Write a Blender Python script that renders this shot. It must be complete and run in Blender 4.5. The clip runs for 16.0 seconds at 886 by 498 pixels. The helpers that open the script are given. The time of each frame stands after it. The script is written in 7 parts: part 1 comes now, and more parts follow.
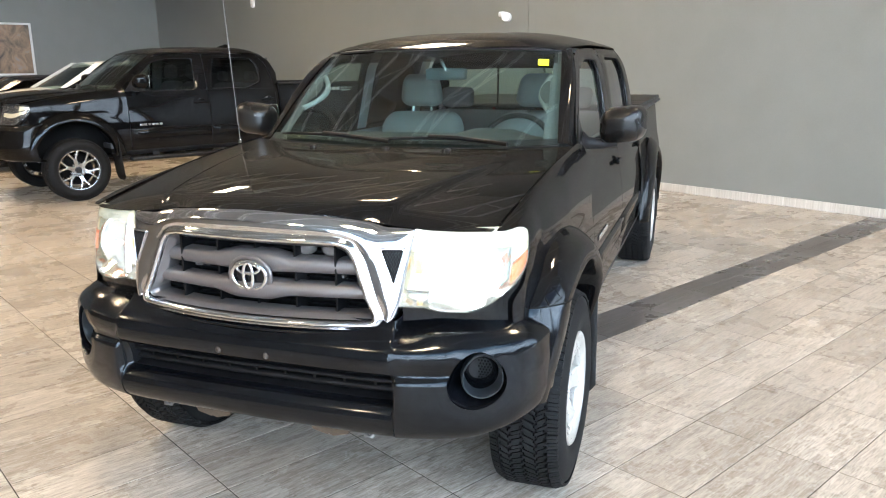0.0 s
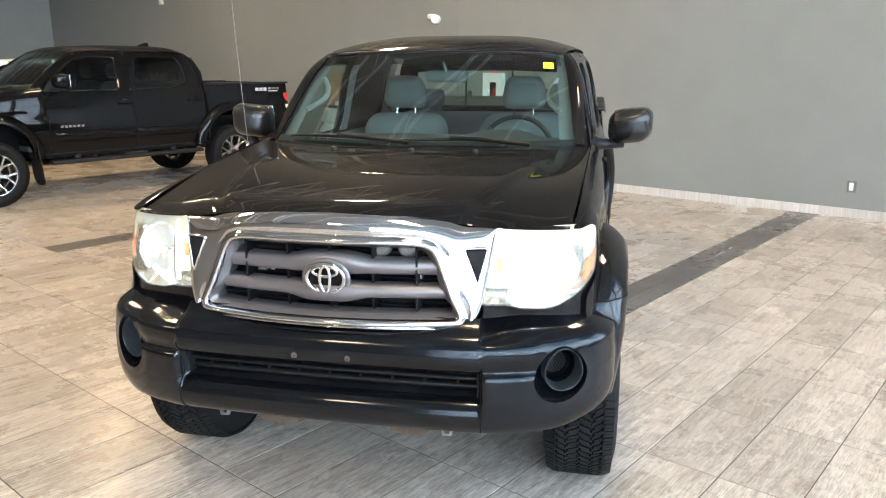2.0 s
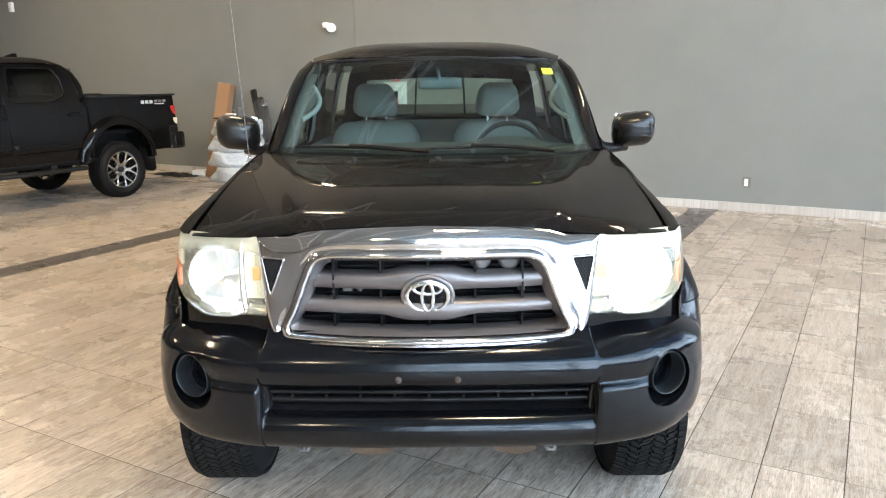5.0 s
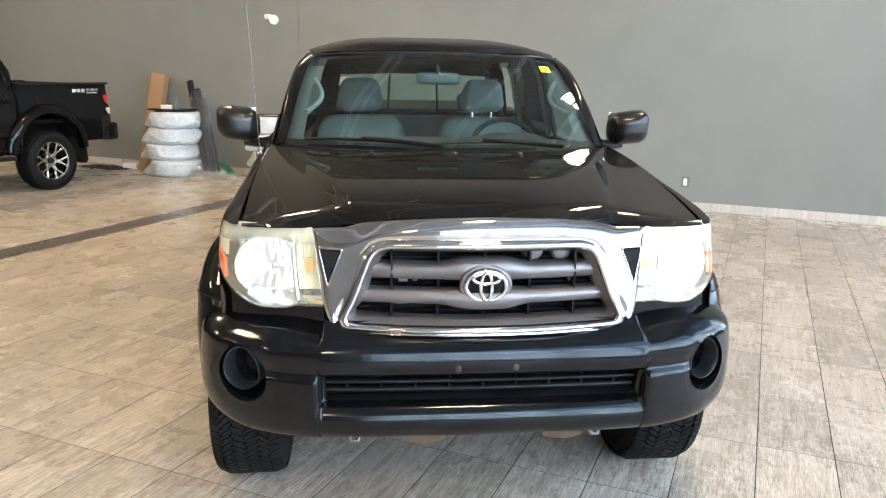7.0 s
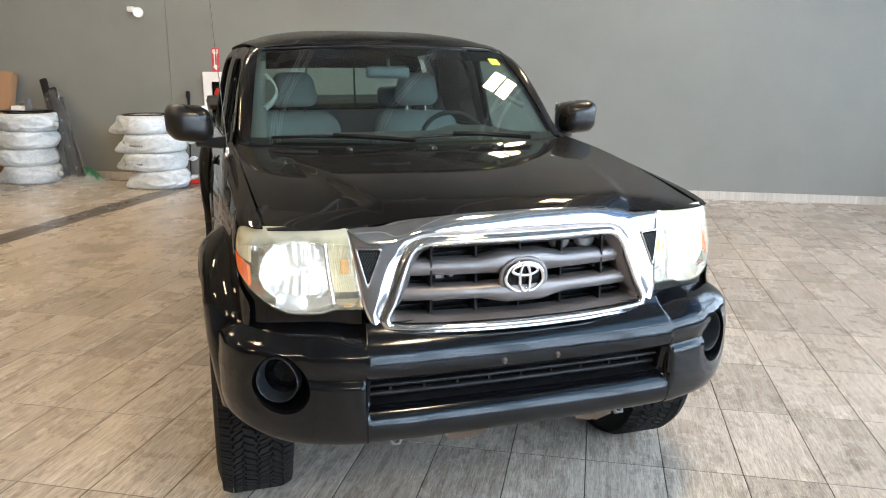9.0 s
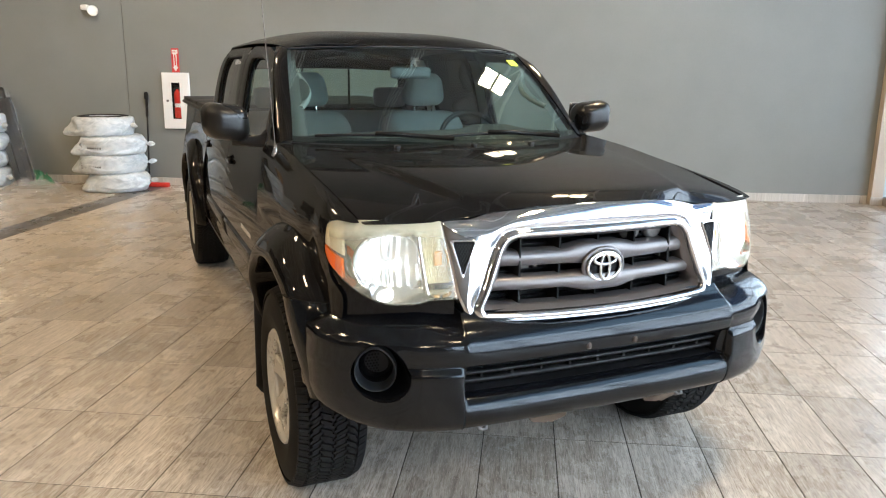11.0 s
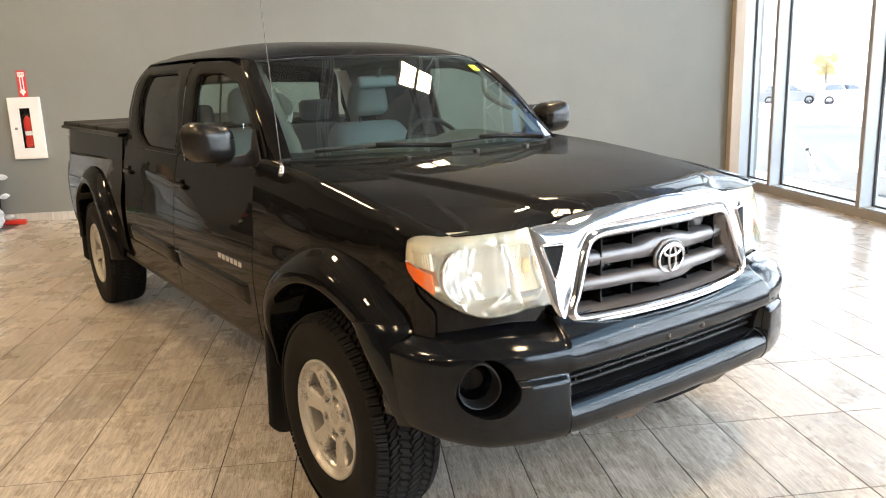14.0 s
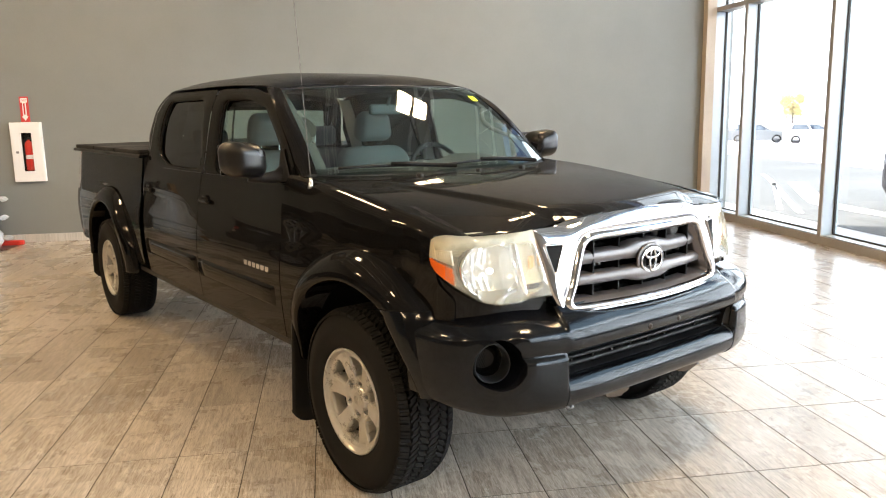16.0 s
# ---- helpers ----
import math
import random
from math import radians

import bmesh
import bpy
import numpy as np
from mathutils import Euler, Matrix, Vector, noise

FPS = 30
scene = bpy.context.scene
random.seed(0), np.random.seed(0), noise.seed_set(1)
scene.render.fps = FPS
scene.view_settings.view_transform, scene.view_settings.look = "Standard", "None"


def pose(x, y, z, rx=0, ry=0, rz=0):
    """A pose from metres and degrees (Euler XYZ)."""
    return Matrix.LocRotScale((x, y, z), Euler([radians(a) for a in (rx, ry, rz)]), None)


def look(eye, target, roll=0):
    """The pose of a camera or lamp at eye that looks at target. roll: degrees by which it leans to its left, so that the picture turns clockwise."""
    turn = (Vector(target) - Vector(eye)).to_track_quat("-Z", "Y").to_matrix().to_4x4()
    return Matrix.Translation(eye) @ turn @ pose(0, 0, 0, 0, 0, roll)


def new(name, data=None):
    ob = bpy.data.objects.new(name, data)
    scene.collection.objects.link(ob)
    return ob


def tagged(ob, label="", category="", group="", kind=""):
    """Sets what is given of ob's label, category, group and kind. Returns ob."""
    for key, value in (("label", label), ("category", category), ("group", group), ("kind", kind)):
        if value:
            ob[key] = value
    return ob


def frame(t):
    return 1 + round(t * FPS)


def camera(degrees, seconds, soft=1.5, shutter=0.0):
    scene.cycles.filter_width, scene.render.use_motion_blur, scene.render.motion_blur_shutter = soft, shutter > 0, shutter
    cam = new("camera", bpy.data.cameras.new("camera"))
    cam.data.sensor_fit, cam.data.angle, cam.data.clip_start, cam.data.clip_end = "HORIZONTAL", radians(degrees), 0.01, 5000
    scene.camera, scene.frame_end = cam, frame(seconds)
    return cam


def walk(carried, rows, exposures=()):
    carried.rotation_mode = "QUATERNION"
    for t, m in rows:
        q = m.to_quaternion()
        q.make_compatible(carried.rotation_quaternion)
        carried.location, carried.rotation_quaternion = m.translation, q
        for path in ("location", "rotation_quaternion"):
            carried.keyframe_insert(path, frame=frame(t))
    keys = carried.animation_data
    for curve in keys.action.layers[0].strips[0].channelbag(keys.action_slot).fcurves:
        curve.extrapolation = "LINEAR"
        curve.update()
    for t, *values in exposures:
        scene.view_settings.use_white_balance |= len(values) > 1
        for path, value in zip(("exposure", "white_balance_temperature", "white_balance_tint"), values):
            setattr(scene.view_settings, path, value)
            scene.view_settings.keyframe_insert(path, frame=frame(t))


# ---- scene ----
cam = camera(60.2, 16.0, soft=1.1)
PATH = [
    (0, (0.112, 0.113, 1.573), (-1.334, 1.413, 1.105), -0.5),
    (0.5, (-0.053, 0.094, 1.571), (-1.47, 1.418, 1.082), -0.8),
    (1, (-0.138, -0.024, 1.582), (-1.512, 1.345, 1.095), -1.3),
    (1.5, (-0.193, -0.211, 1.59), (-1.483, 1.247, 1.131), -0.8),
    (2, (-0.259, -0.309, 1.58), (-1.511, 1.179, 1.114), 0.0),
    (2.5, (-0.442, -0.324, 1.559), (-1.637, 1.202, 1.065), 0.3),
    (3, (-0.568, -0.377, 1.572), (-1.689, 1.214, 1.11), -0.7),
    (3.5, (-0.664, -0.528, 1.58), (-1.732, 1.106, 1.145), -1.2),
    (4, (-0.736, -0.665, 1.591), (-1.745, 1.009, 1.165), -1.1),
    (4.5, (-0.8, -0.685, 1.581), (-1.774, 1.007, 1.146), -1.2),
    (5, (-0.923, -0.646, 1.568), (-1.873, 1.057, 1.124), -0.6),
    (5.2, (-0.985, -0.622, 1.562), (-1.925, 1.088, 1.121), -0.1),
    (7.3, (-1.357, -0.89, 1.554), (-2.061, 0.928, 1.108), 0.9),
    (7.5, (-1.418, -0.869, 1.551), (-2.092, 0.961, 1.107), 0.8),
    (8, (-1.561, -0.818, 1.544), (-2.177, 1.026, 1.077), 0.2),
    (8.5, (-1.679, -0.874, 1.545), (-2.203, 0.999, 1.076), 0.3),
    (9, (-1.814, -1.024, 1.554), (-2.194, 0.884, 1.091), 0.2),
    (9.5, (-1.914, -1.097, 1.545), (-2.251, 0.816, 1.066), 0.8),
    (9.7, (-1.957, -1.082, 1.546), (-2.299, 0.83, 1.071), 0.6),
    (11.8, (-2.433, -1.24, 1.531), (-2.544, 0.707, 1.084), 0.0),
    (12, (-2.466, -1.237, 1.54), (-2.569, 0.708, 1.087), -0.4),
    (12.5, (-2.608, -1.146, 1.529), (-2.665, 0.803, 1.083), -1.4),
    (13, (-2.717, -1.082, 1.528), (-2.696, 0.87, 1.096), -1.7),
    (13.5, (-2.857, -1.087, 1.529), (-2.764, 0.86, 1.083), -1.6),
    (14, (-3.016, -1.11, 1.533), (-2.794, 0.829, 1.097), -2.0),
    (14.5, (-3.069, -1.218, 1.508), (-2.772, 0.72, 1.115), -1.7),
    (15, (-3.091, -1.344, 1.506), (-2.757, 0.592, 1.128), -1.7),
    (15.5, (-3.142, -1.423, 1.507), (-2.832, 0.513, 1.114), -1.1),
    (16, (-3.216, -1.505, 1.505), (-2.924, 0.442, 1.153), -1.1),
]
walk(cam, [(t, look(eye, target, roll)) for t, eye, target, roll in PATH], exposures=[(0.0, 1.58, 5830, 10), (5.0, 1.52, 5860, 10), (8.5, 1.36, 5860, 10), (9.5, 1.25, 5920, 10), (12.5, 1.31, 6160, 10), (14.5, 1.47, 6600, 12), (16.0, 1.34, 6720, 12)])

# ---- light ----
world = bpy.data.worlds.new("world")
scene.world = world
world.use_nodes = True
_nt = world.node_tree
_sky = _nt.nodes.new("ShaderNodeTexSky")
_sky.sky_type = "NISHITA"
_sky.sun_disc = False
_sky.sun_elevation, _sky.sun_rotation = radians(41), radians(-53)
_sky.air_density, _sky.dust_density = 0.8, 2.5
_bg = _nt.nodes["Background"]
_bg.inputs["Strength"].default_value = 0.15
_nt.links.new(_sky.outputs[0], _bg.inputs[0])


def area_light(name, m, w, h, power, colour):
    """A rectangular lamp that shines along its own -z."""
    d = bpy.data.lights.new(name, "AREA")
    d.shape, d.size, d.size_y, d.energy, d.color = "RECTANGLE", w, h, power, colour
    ob = new(name, d)
    ob.matrix_world = m
    return ob


LAMPS = [(x, y) for y in (5.5, 0.5, -5.3) for x in (-1.0, -6.7, -12.4)]
LAMP_POWER, LAMP_COLOUR = 60, (1.0, 0.715, 0.4)

sun = new("sun", bpy.data.lights.new("sun", "SUN"))
sun.data.energy, sun.data.angle, sun.data.color = 4.5, radians(4), (1, 0.96, 0.9)
sun.matrix_world = look((-12, 9, 13), (0, 0, 0))

# daylight through the upper panes of the glass front
area_light("window_daylight", pose(2.52, -2.6, 4.2, 0, 90, 0), 2.7, 12.5, 150, (0.58, 0.82, 1.0))
for x_, y_ in LAMPS:
    for d_ in (-0.15, 0.15):
        area_light("lamp_light", pose(x_ + d_, y_, 5.275), 0.24, 0.8, LAMP_POWER / 2, LAMP_COLOUR)

# ---- materials ----


class Nodes:
    """A small wrapper that makes nodes and wires them."""

    def __init__(self, name):
        self.m = bpy.data.materials.new(name)
        self.m.use_nodes = True
        self.t = self.m.node_tree
        self.b = self.t.nodes["Principled BSDF"]

    def add(self, kind, **sets):
        n = self.t.nodes.new(kind)
        for k, v in sets.items():
            if k in n.inputs:
                n.inputs[k].default_value = v
        return n

    def link(self, a, b):
        self.t.links.new(a, b)

    def position(self):
        return self.add("ShaderNodeNewGeometry").outputs["Position"]

    def local(self):
        return self.add("ShaderNodeTexCoord").outputs["Object"]

    def mapping(self, vec, scale=(1, 1, 1), rot=(0, 0, 0), loc=None):
        n = self.add("ShaderNodeMapping")
        n.inputs["Scale"].default_value = scale
        n.inputs["Rotation"].default_value = rot
        self.link(vec, n.inputs["Vector"])
        if loc is not None:
            self.link(loc, n.inputs["Location"])
        return n.outputs[0]

    def noise(self, vec, scale, detail=4.0, rough=0.55, dist=0.0):
        n = self.add("ShaderNodeTexNoise", Scale=scale, Detail=detail, Roughness=rough, Distortion=dist)
        self.link(vec, n.inputs["Vector"])
        return n.outputs["Fac"]

    def ramp(self, fac, stops):
        n = self.add("ShaderNodeValToRGB")
        e = n.color_ramp.elements
        while len(e) < len(stops):
            e.new(0.5)
        for i, (p, c) in enumerate(stops):
            e[i].position = p
            e[i].color = (*c, 1) if len(c) == 3 else c
        self.link(fac, n.inputs[0])
        return n.outputs[0]

    def mix(self, fac, a, b, mode="MIX"):
        n = self.add("ShaderNodeMix")
        n.data_type, n.blend_type = "RGBA", mode
        for v, i in ((fac, 0), (a, 6), (b, 7)):
            if isinstance(v, (int, float)):
                n.inputs[i].default_value = v
            elif isinstance(v, tuple):
                n.inputs[i].default_value = (*v, 1)
            else:
                self.link(v, n.inputs[i])
        return n.outputs[2]

    def maths(self, op, a, b=0.0):
        n = self.add("ShaderNodeMath")
        n.operation = op
        for v, i in ((a, 0), (b, 1)):
            if isinstance(v, (int, float)):
                n.inputs[i].default_value = v
            else:
                self.link(v, n.inputs[i])
        return n.outputs[0]

    def bump(self, height, strength, distance=0.01):
        n = self.add("ShaderNodeBump", Strength=strength, Distance=distance)
        self.link(height, n.inputs["Height"])
        self.link(n.outputs[0], self.b.inputs["Normal"])

    def set(self, **kw):
        names = dict(base="Base Color", rough="Roughness", metal="Metallic", coat="Coat Weight", coatr="Coat Roughness", ior="IOR", trans="Transmission Weight", spec="Specular IOR Level", alpha="Alpha", emit="Emission Color", power="Emission Strength", sheen="Sheen Weight", sss="Subsurface Weight")
        for k, v in kw.items():
            s = self.b.inputs[names[k]]
            if isinstance(v, (int, float)):
                s.default_value = v
            elif isinstance(v, tuple):
                s.default_value = (*v, 1)
            else:
                self.link(v, s)
        return self


def plain(name, base, rough=0.5, metal=0.0, grain=25.0, vary=0.25, bumps=0.05, coat=0.0, spec=0.5, world_space=False):
    """A surface with mottling at two scales and a fine relief."""
    n = Nodes(name)
    p = n.position() if world_space else n.local()
    big, fine = n.noise(p, grain * 0.12, 3), n.noise(p, grain * 4, 5)
    lo = tuple(c * (1 - vary) for c in base)
    hi = tuple(min(1, c * (1 + vary)) for c in base)
    n.set(base=n.mix(0.35, n.ramp(big, [(0.3, lo), (0.7, hi)]), n.ramp(fine, [(0.3, lo), (0.7, hi)])), metal=metal, coat=coat, spec=spec)
    n.set(rough=n.ramp(big, [(0.25, (rough * 0.85,) * 3), (0.75, (min(1, rough * 1.2),) * 3)]))
    if bumps:
        n.bump(fine, bumps, 0.004)
    return n.m


def tile_material(name, tones, per_island, rough):
    """Wood-look porcelain: streaks along the length of each tile, each tile cut from another place."""
    n = Nodes(name)
    if per_island:
        rnd = n.add("ShaderNodeNewGeometry").outputs["Random Per Island"]
    else:
        rnd = n.add("ShaderNodeObjectInfo").outputs["Random"]
    shift = n.add("ShaderNodeCombineXYZ")
    n.link(n.maths("MULTIPLY", rnd, 61.0), shift.inputs[0])
    n.link(n.maths("MULTIPLY", rnd, 37.0), shift.inputs[1])
    p = n.mapping(n.position(), loc=shift.outputs[0])
    streak = n.noise(n.mapping(p, (40, 3.4, 1)), 1.0, 7, 0.68, 0.45)
    fine = n.noise(n.mapping(p, (170, 15, 1)), 1.0, 4, 0.65)
    cloud = n.noise(n.mapping(p, (4.5, 2.0, 1)), 1.0, 4, 0.6, 0.5)
    dark, mid, light = tones
    c1 = n.ramp(streak, [(0.31, dark), (0.47, mid), (0.63, light)])
    c2 = n.ramp(cloud, [(0.22, dark), (0.48, mid), (0.75, light)])
    col = n.mix(0.3, c1, c2)
    tone = n.ramp(rnd, [(0.0, (0.8, 0.785, 0.765)), (0.5, (0.95, 0.94, 0.93)), (1.0, (1.08, 1.07, 1.06))])
    col = n.mix(1.0, col, tone, "MULTIPLY")
    col = n.mix(n.ramp(fine, [(0.46, (0, 0, 0)), (0.66, (0.72,) * 3)]), col, dark)
    col = n.mix(n.ramp(n.noise(n.mapping(p, (230, 30, 1)), 1.0, 3, 0.6), [(0.55, (0, 0, 0)), (0.69, (0.62,) * 3)]), col, light)
    # scuffed dirt and dried salt in patches
    dirt = n.noise(n.position(), 1.7, 7, 0.72, 0.3)
    col = n.mix(n.ramp(dirt, [(0.6, (0, 0, 0)), (0.78, (0.22,) * 3)]), col, (0.17, 0.135, 0.1))
    marks = n.noise(n.mapping(n.position(), (3.1, 1.5, 1)), 2.6, 8, 0.8, 0.4)
    col = n.mix(n.ramp(marks, [(0.645, (0, 0, 0)), (0.71, (0.35,) * 3)]), col, (0.11, 0.09, 0.075))
    # small dried splashes
    spots = n.noise(n.position(), 21.0, 5, 0.7, 0.5)
    where = n.noise(n.position(), 2.3, 3, 0.6)
    col = n.mix(n.maths("MULTIPLY", n.ramp(spots, [(0.64, (0, 0, 0)), (0.69, (0.75,) * 3)]), n.ramp(where, [(0.52, (0, 0, 0)), (0.62, (1, 1, 1))])), col, (0.1, 0.075, 0.055))
    n.set(base=col, spec=0.33)
    n.set(rough=n.mix(0.6, n.ramp(cloud, [(0.3, (rough * 0.8,) * 3), (0.7, (rough * 1.25,) * 3)]), n.ramp(dirt, [(0.4, (rough,) * 3), (0.75, (rough * 1.9,) * 3)])))
    n.bump(n.mix(0.5, streak, fine), 0.12, 0.003)
    return n.m


TONES = ((0.185, 0.154, 0.124), (0.44, 0.392, 0.332), (0.645, 0.593, 0.527))
DARKS = ((0.075, 0.07, 0.068), (0.115, 0.108, 0.104), (0.16, 0.15, 0.145))
M = {}
M["tile"] = tile_material("floor_tile_piece", TONES, False, 0.24)
M["tile_far"] = tile_material("floor_tile_far", TONES, True, 0.24)
M["dark_tile"] = tile_material("dark_tile_piece", DARKS, False, 0.26)
M["dark_tile_far"] = tile_material("dark_tile_far", DARKS, True, 0.26)
M["base_tile"] = tile_material("skirting_tile", ((0.4, 0.37, 0.33), (0.55, 0.52, 0.48), (0.68, 0.65, 0.61)), False, 0.3)
M["grout"] = plain("grout", (0.065, 0.053, 0.042), 0.95, 0, 30, 0.3, 0.2, spec=0.08, world_space=True)
M["wall"] = plain("wall_paint", (0.214, 0.22, 0.208), 0.4, 0, 18, 0.05, 0.05, world_space=True)
# wall grey darkened so that bodywork mirrors a dimmer room
M["dark_wall"] = plain("darkened_unseen_wall", (0.17, 0.164, 0.154), 0.5, 0, 18, 0.06, 0.05, world_space=True)
M["ceiling"] = plain("ceiling_deck", (0.36, 0.355, 0.345), 0.7, 0, 6, 0.15, 0.1, world_space=True)
M["joist"] = plain("joist_steel", (0.86, 0.85, 0.83), 0.5, 0.0, 6, 0.15, 0.05, world_space=True)
M["alu"] = plain("anodised_mullion", (0.42, 0.385, 0.35), 0.38, 0.6, 10, 0.08, 0.02, world_space=True)
M["alu_light"] = plain("pale_blue_grey_mullion", (0.4, 0.455, 0.5), 0.35, 0.2, 10, 0.06, 0.02, world_space=True)
M["beige"] = plain("beige_trim", (0.5, 0.42, 0.33), 0.5, 0, 14, 0.1, 0.05, world_space=True)
M["gasket"] = plain("gasket_rubber", (0.03, 0.03, 0.03), 0.7, 0, 30, 0.2, 0.05)
M["white"] = plain("white_enamel", (0.78, 0.77, 0.75), 0.35, 0, 20, 0.04, 0.02)
M["snow"] = plain("snow", (0.85, 0.87, 0.9), 0.8, 0, 2, 0.06, 0.5, world_space=True)
M["asphalt"] = plain("slushy_asphalt", (0.16, 0.168, 0.17), 0.85, 0, 3, 0.35, 0.3, world_space=True)


def glass(name, tint=(1, 1, 1), rough=0.0, mirror=1.45):
    n = Nodes(name)
    out = n.t.nodes["Material Output"]
    tr = n.add("ShaderNodeBsdfTransparent")
    tr.inputs[0].default_value = (*tint, 1)
    gl = n.add("ShaderNodeBsdfGlossy", Roughness=rough)
    gl.inputs["Color"].default_value = (1, 1, 1, 1)
    lw = n.add("ShaderNodeLayerWeight", Blend=0.5)
    r0 = ((mirror - 1) / (mirror + 1)) ** 2
    mx = n.add("ShaderNodeMixShader")
    n.link(n.maths("ADD", n.maths("MULTIPLY", n.maths("POWER", lw.outputs["Facing"], 5.0), 1 - r0), r0), mx.inputs[0])
    n.link(tr.outputs[0], mx.inputs[1])
    n.link(gl.outputs[0], mx.inputs[2])
    n.link(mx.outputs[0], out.inputs[0])
    return n.m


M["window_glass"] = glass("window_glass", (0.97, 0.985, 0.98))

# ---- mesh helpers ----


def mesh_object(name, bm, material, parent=None, label="", smooth=False, crease=None):
    """Links a bmesh as one mesh object."""
    if smooth:
        for f in bm.faces:
            f.smooth = True
        if crease is not None:
            for e in bm.edges:
                if len(e.link_faces) == 2 and e.calc_face_angle(0) > radians(crease):
                    e.smooth = False
    me = bpy.data.meshes.new(name)
    bm.to_mesh(me)
    bm.free()
    for m in (material if isinstance(material, (list, tuple)) else [material]):
        me.materials.append(m)
    ob = new(name, me)
    if parent is not None:
        ob.parent = parent
    if label:
        ob["label"] = label
    return ob


def part(name, bm, material, parent, label="", smooth=False, crease=None):
    return mesh_object(name, bm, material, parent, label, smooth, crease)


def empty(name, m=None):
    ob = new(name)
    ob.empty_display_size = 0.2
    if m is not None:
        ob.matrix_world = m
    return ob


def box(bm, x0, x1, y0, y1, z0, z1, bevel=0.0, seg=2, m=None):
    """Adds a box, with rounded edges if asked."""
    vs = [bm.verts.new((x, y, z)) for z in (z0, z1) for y in (y0, y1) for x in (x0, x1)]
    fs = [bm.faces.new([vs[i] for i in q]) for q in ((0, 2, 3, 1), (4, 5, 7, 6), (0, 1, 5, 4), (1, 3, 7, 5), (3, 2, 6, 7), (2, 0, 4, 6))]
    if bevel:
        es = list({e for f in fs for e in f.edges})
        old = set(bm.verts) - set(vs)
        bmesh.ops.bevel(bm, geom=es, offset=bevel, segments=seg, affect="EDGES", profile=0.5)
        vs = [v for v in bm.verts if v not in old]
    if m is not None:
        for v in vs:
            v.co = m @ v.co
    return vs


def boxed(name, material, x0, x1, y0, y1, z0, z1, bevel=0.0, parent=None, label="", seg=2):
    bm = bmesh.new()
    box(bm, x0, x1, y0, y1, z0, z1, bevel, seg)
    return mesh_object(name, bm, material, parent, label)


def structure(ob, label, category):
    return tagged(ob, label, category, kind="structure")


# ---- the room ----
WALL_Y, WIN_X, LEFT_X, BACK_Y, HIGH = 8.63, 2.095, -20.6, -9.0, 6.2

structure(boxed("wall_north", M["wall"], LEFT_X - 0.25, -7.504, WALL_Y, WALL_Y + 0.25, -0.1, HIGH), "plain warm grey painted showroom wall", "wall")
structure(boxed("wall_north_east", M["wall"], -7.496, WIN_X + 0.3, WALL_Y, WALL_Y + 0.25, -0.1, HIGH), "plain warm grey painted showroom wall with a joint", "wall")
structure(boxed("joint_backing", M["gasket"], -7.53, -7.47, WALL_Y + 0.012, WALL_Y + 0.24, -0.1, HIGH - 0.01), "narrow dark control joint in the grey wall", "wall joint")
structure(boxed("wall_west", M["wall"], LEFT_X - 0.25, LEFT_X, BACK_Y, WALL_Y, -0.1, HIGH), "grey painted side wall of the showroom", "wall")
# unseen south wall, its colour lowered to darken reflections in the trucks
structure(boxed("wall_south", M["dark_wall"], LEFT_X - 0.25, WIN_X + 0.3, BACK_Y - 0.25, BACK_Y, -0.1, HIGH), "plain unseen wall closing the showroom, darkened to dim reflections", "wall")
structure(boxed("ceiling", M["ceiling"], LEFT_X - 0.25, WIN_X + 0.3, BACK_Y - 0.25, WALL_Y + 0.25, HIGH, HIGH + 0.2), "grey metal deck ceiling", "ceiling")
structure(boxed("floor", M["grout"], LEFT_X, WIN_X + 0.3, BACK_Y, WALL_Y, -0.12, -0.0013), "grouted floor bed under wood-look tiles", "floor")

# ---- shape tools ----


def curve(*keys):
    """A smooth curve through (t, value) keys that does not overshoot."""
    ts, vs = [k[0] for k in keys], [k[1] for k in keys]
    n = len(ts)
    d = [(vs[i + 1] - vs[i]) / (ts[i + 1] - ts[i]) for i in range(n - 1)]
    m = [d[0]] + [0.0 if d[i - 1] * d[i] <= 0 else 2 * d[i - 1] * d[i] / (d[i - 1] + d[i]) for i in range(1, n - 1)] + [d[-1]]

    def f(t):
        if t <= ts[0]:
            return vs[0]
        if t >= ts[-1]:
            return vs[-1]
        i = next(j for j in range(n - 1) if t <= ts[j + 1])
        h = ts[i + 1] - ts[i]
        u = (t - ts[i]) / h
        return (vs[i] * (1 + 2 * u) + h * m[i] * u) * (1 - u) ** 2 + (vs[i + 1] * (3 - 2 * u) + h * m[i + 1] * (u - 1)) * u * u

    return f


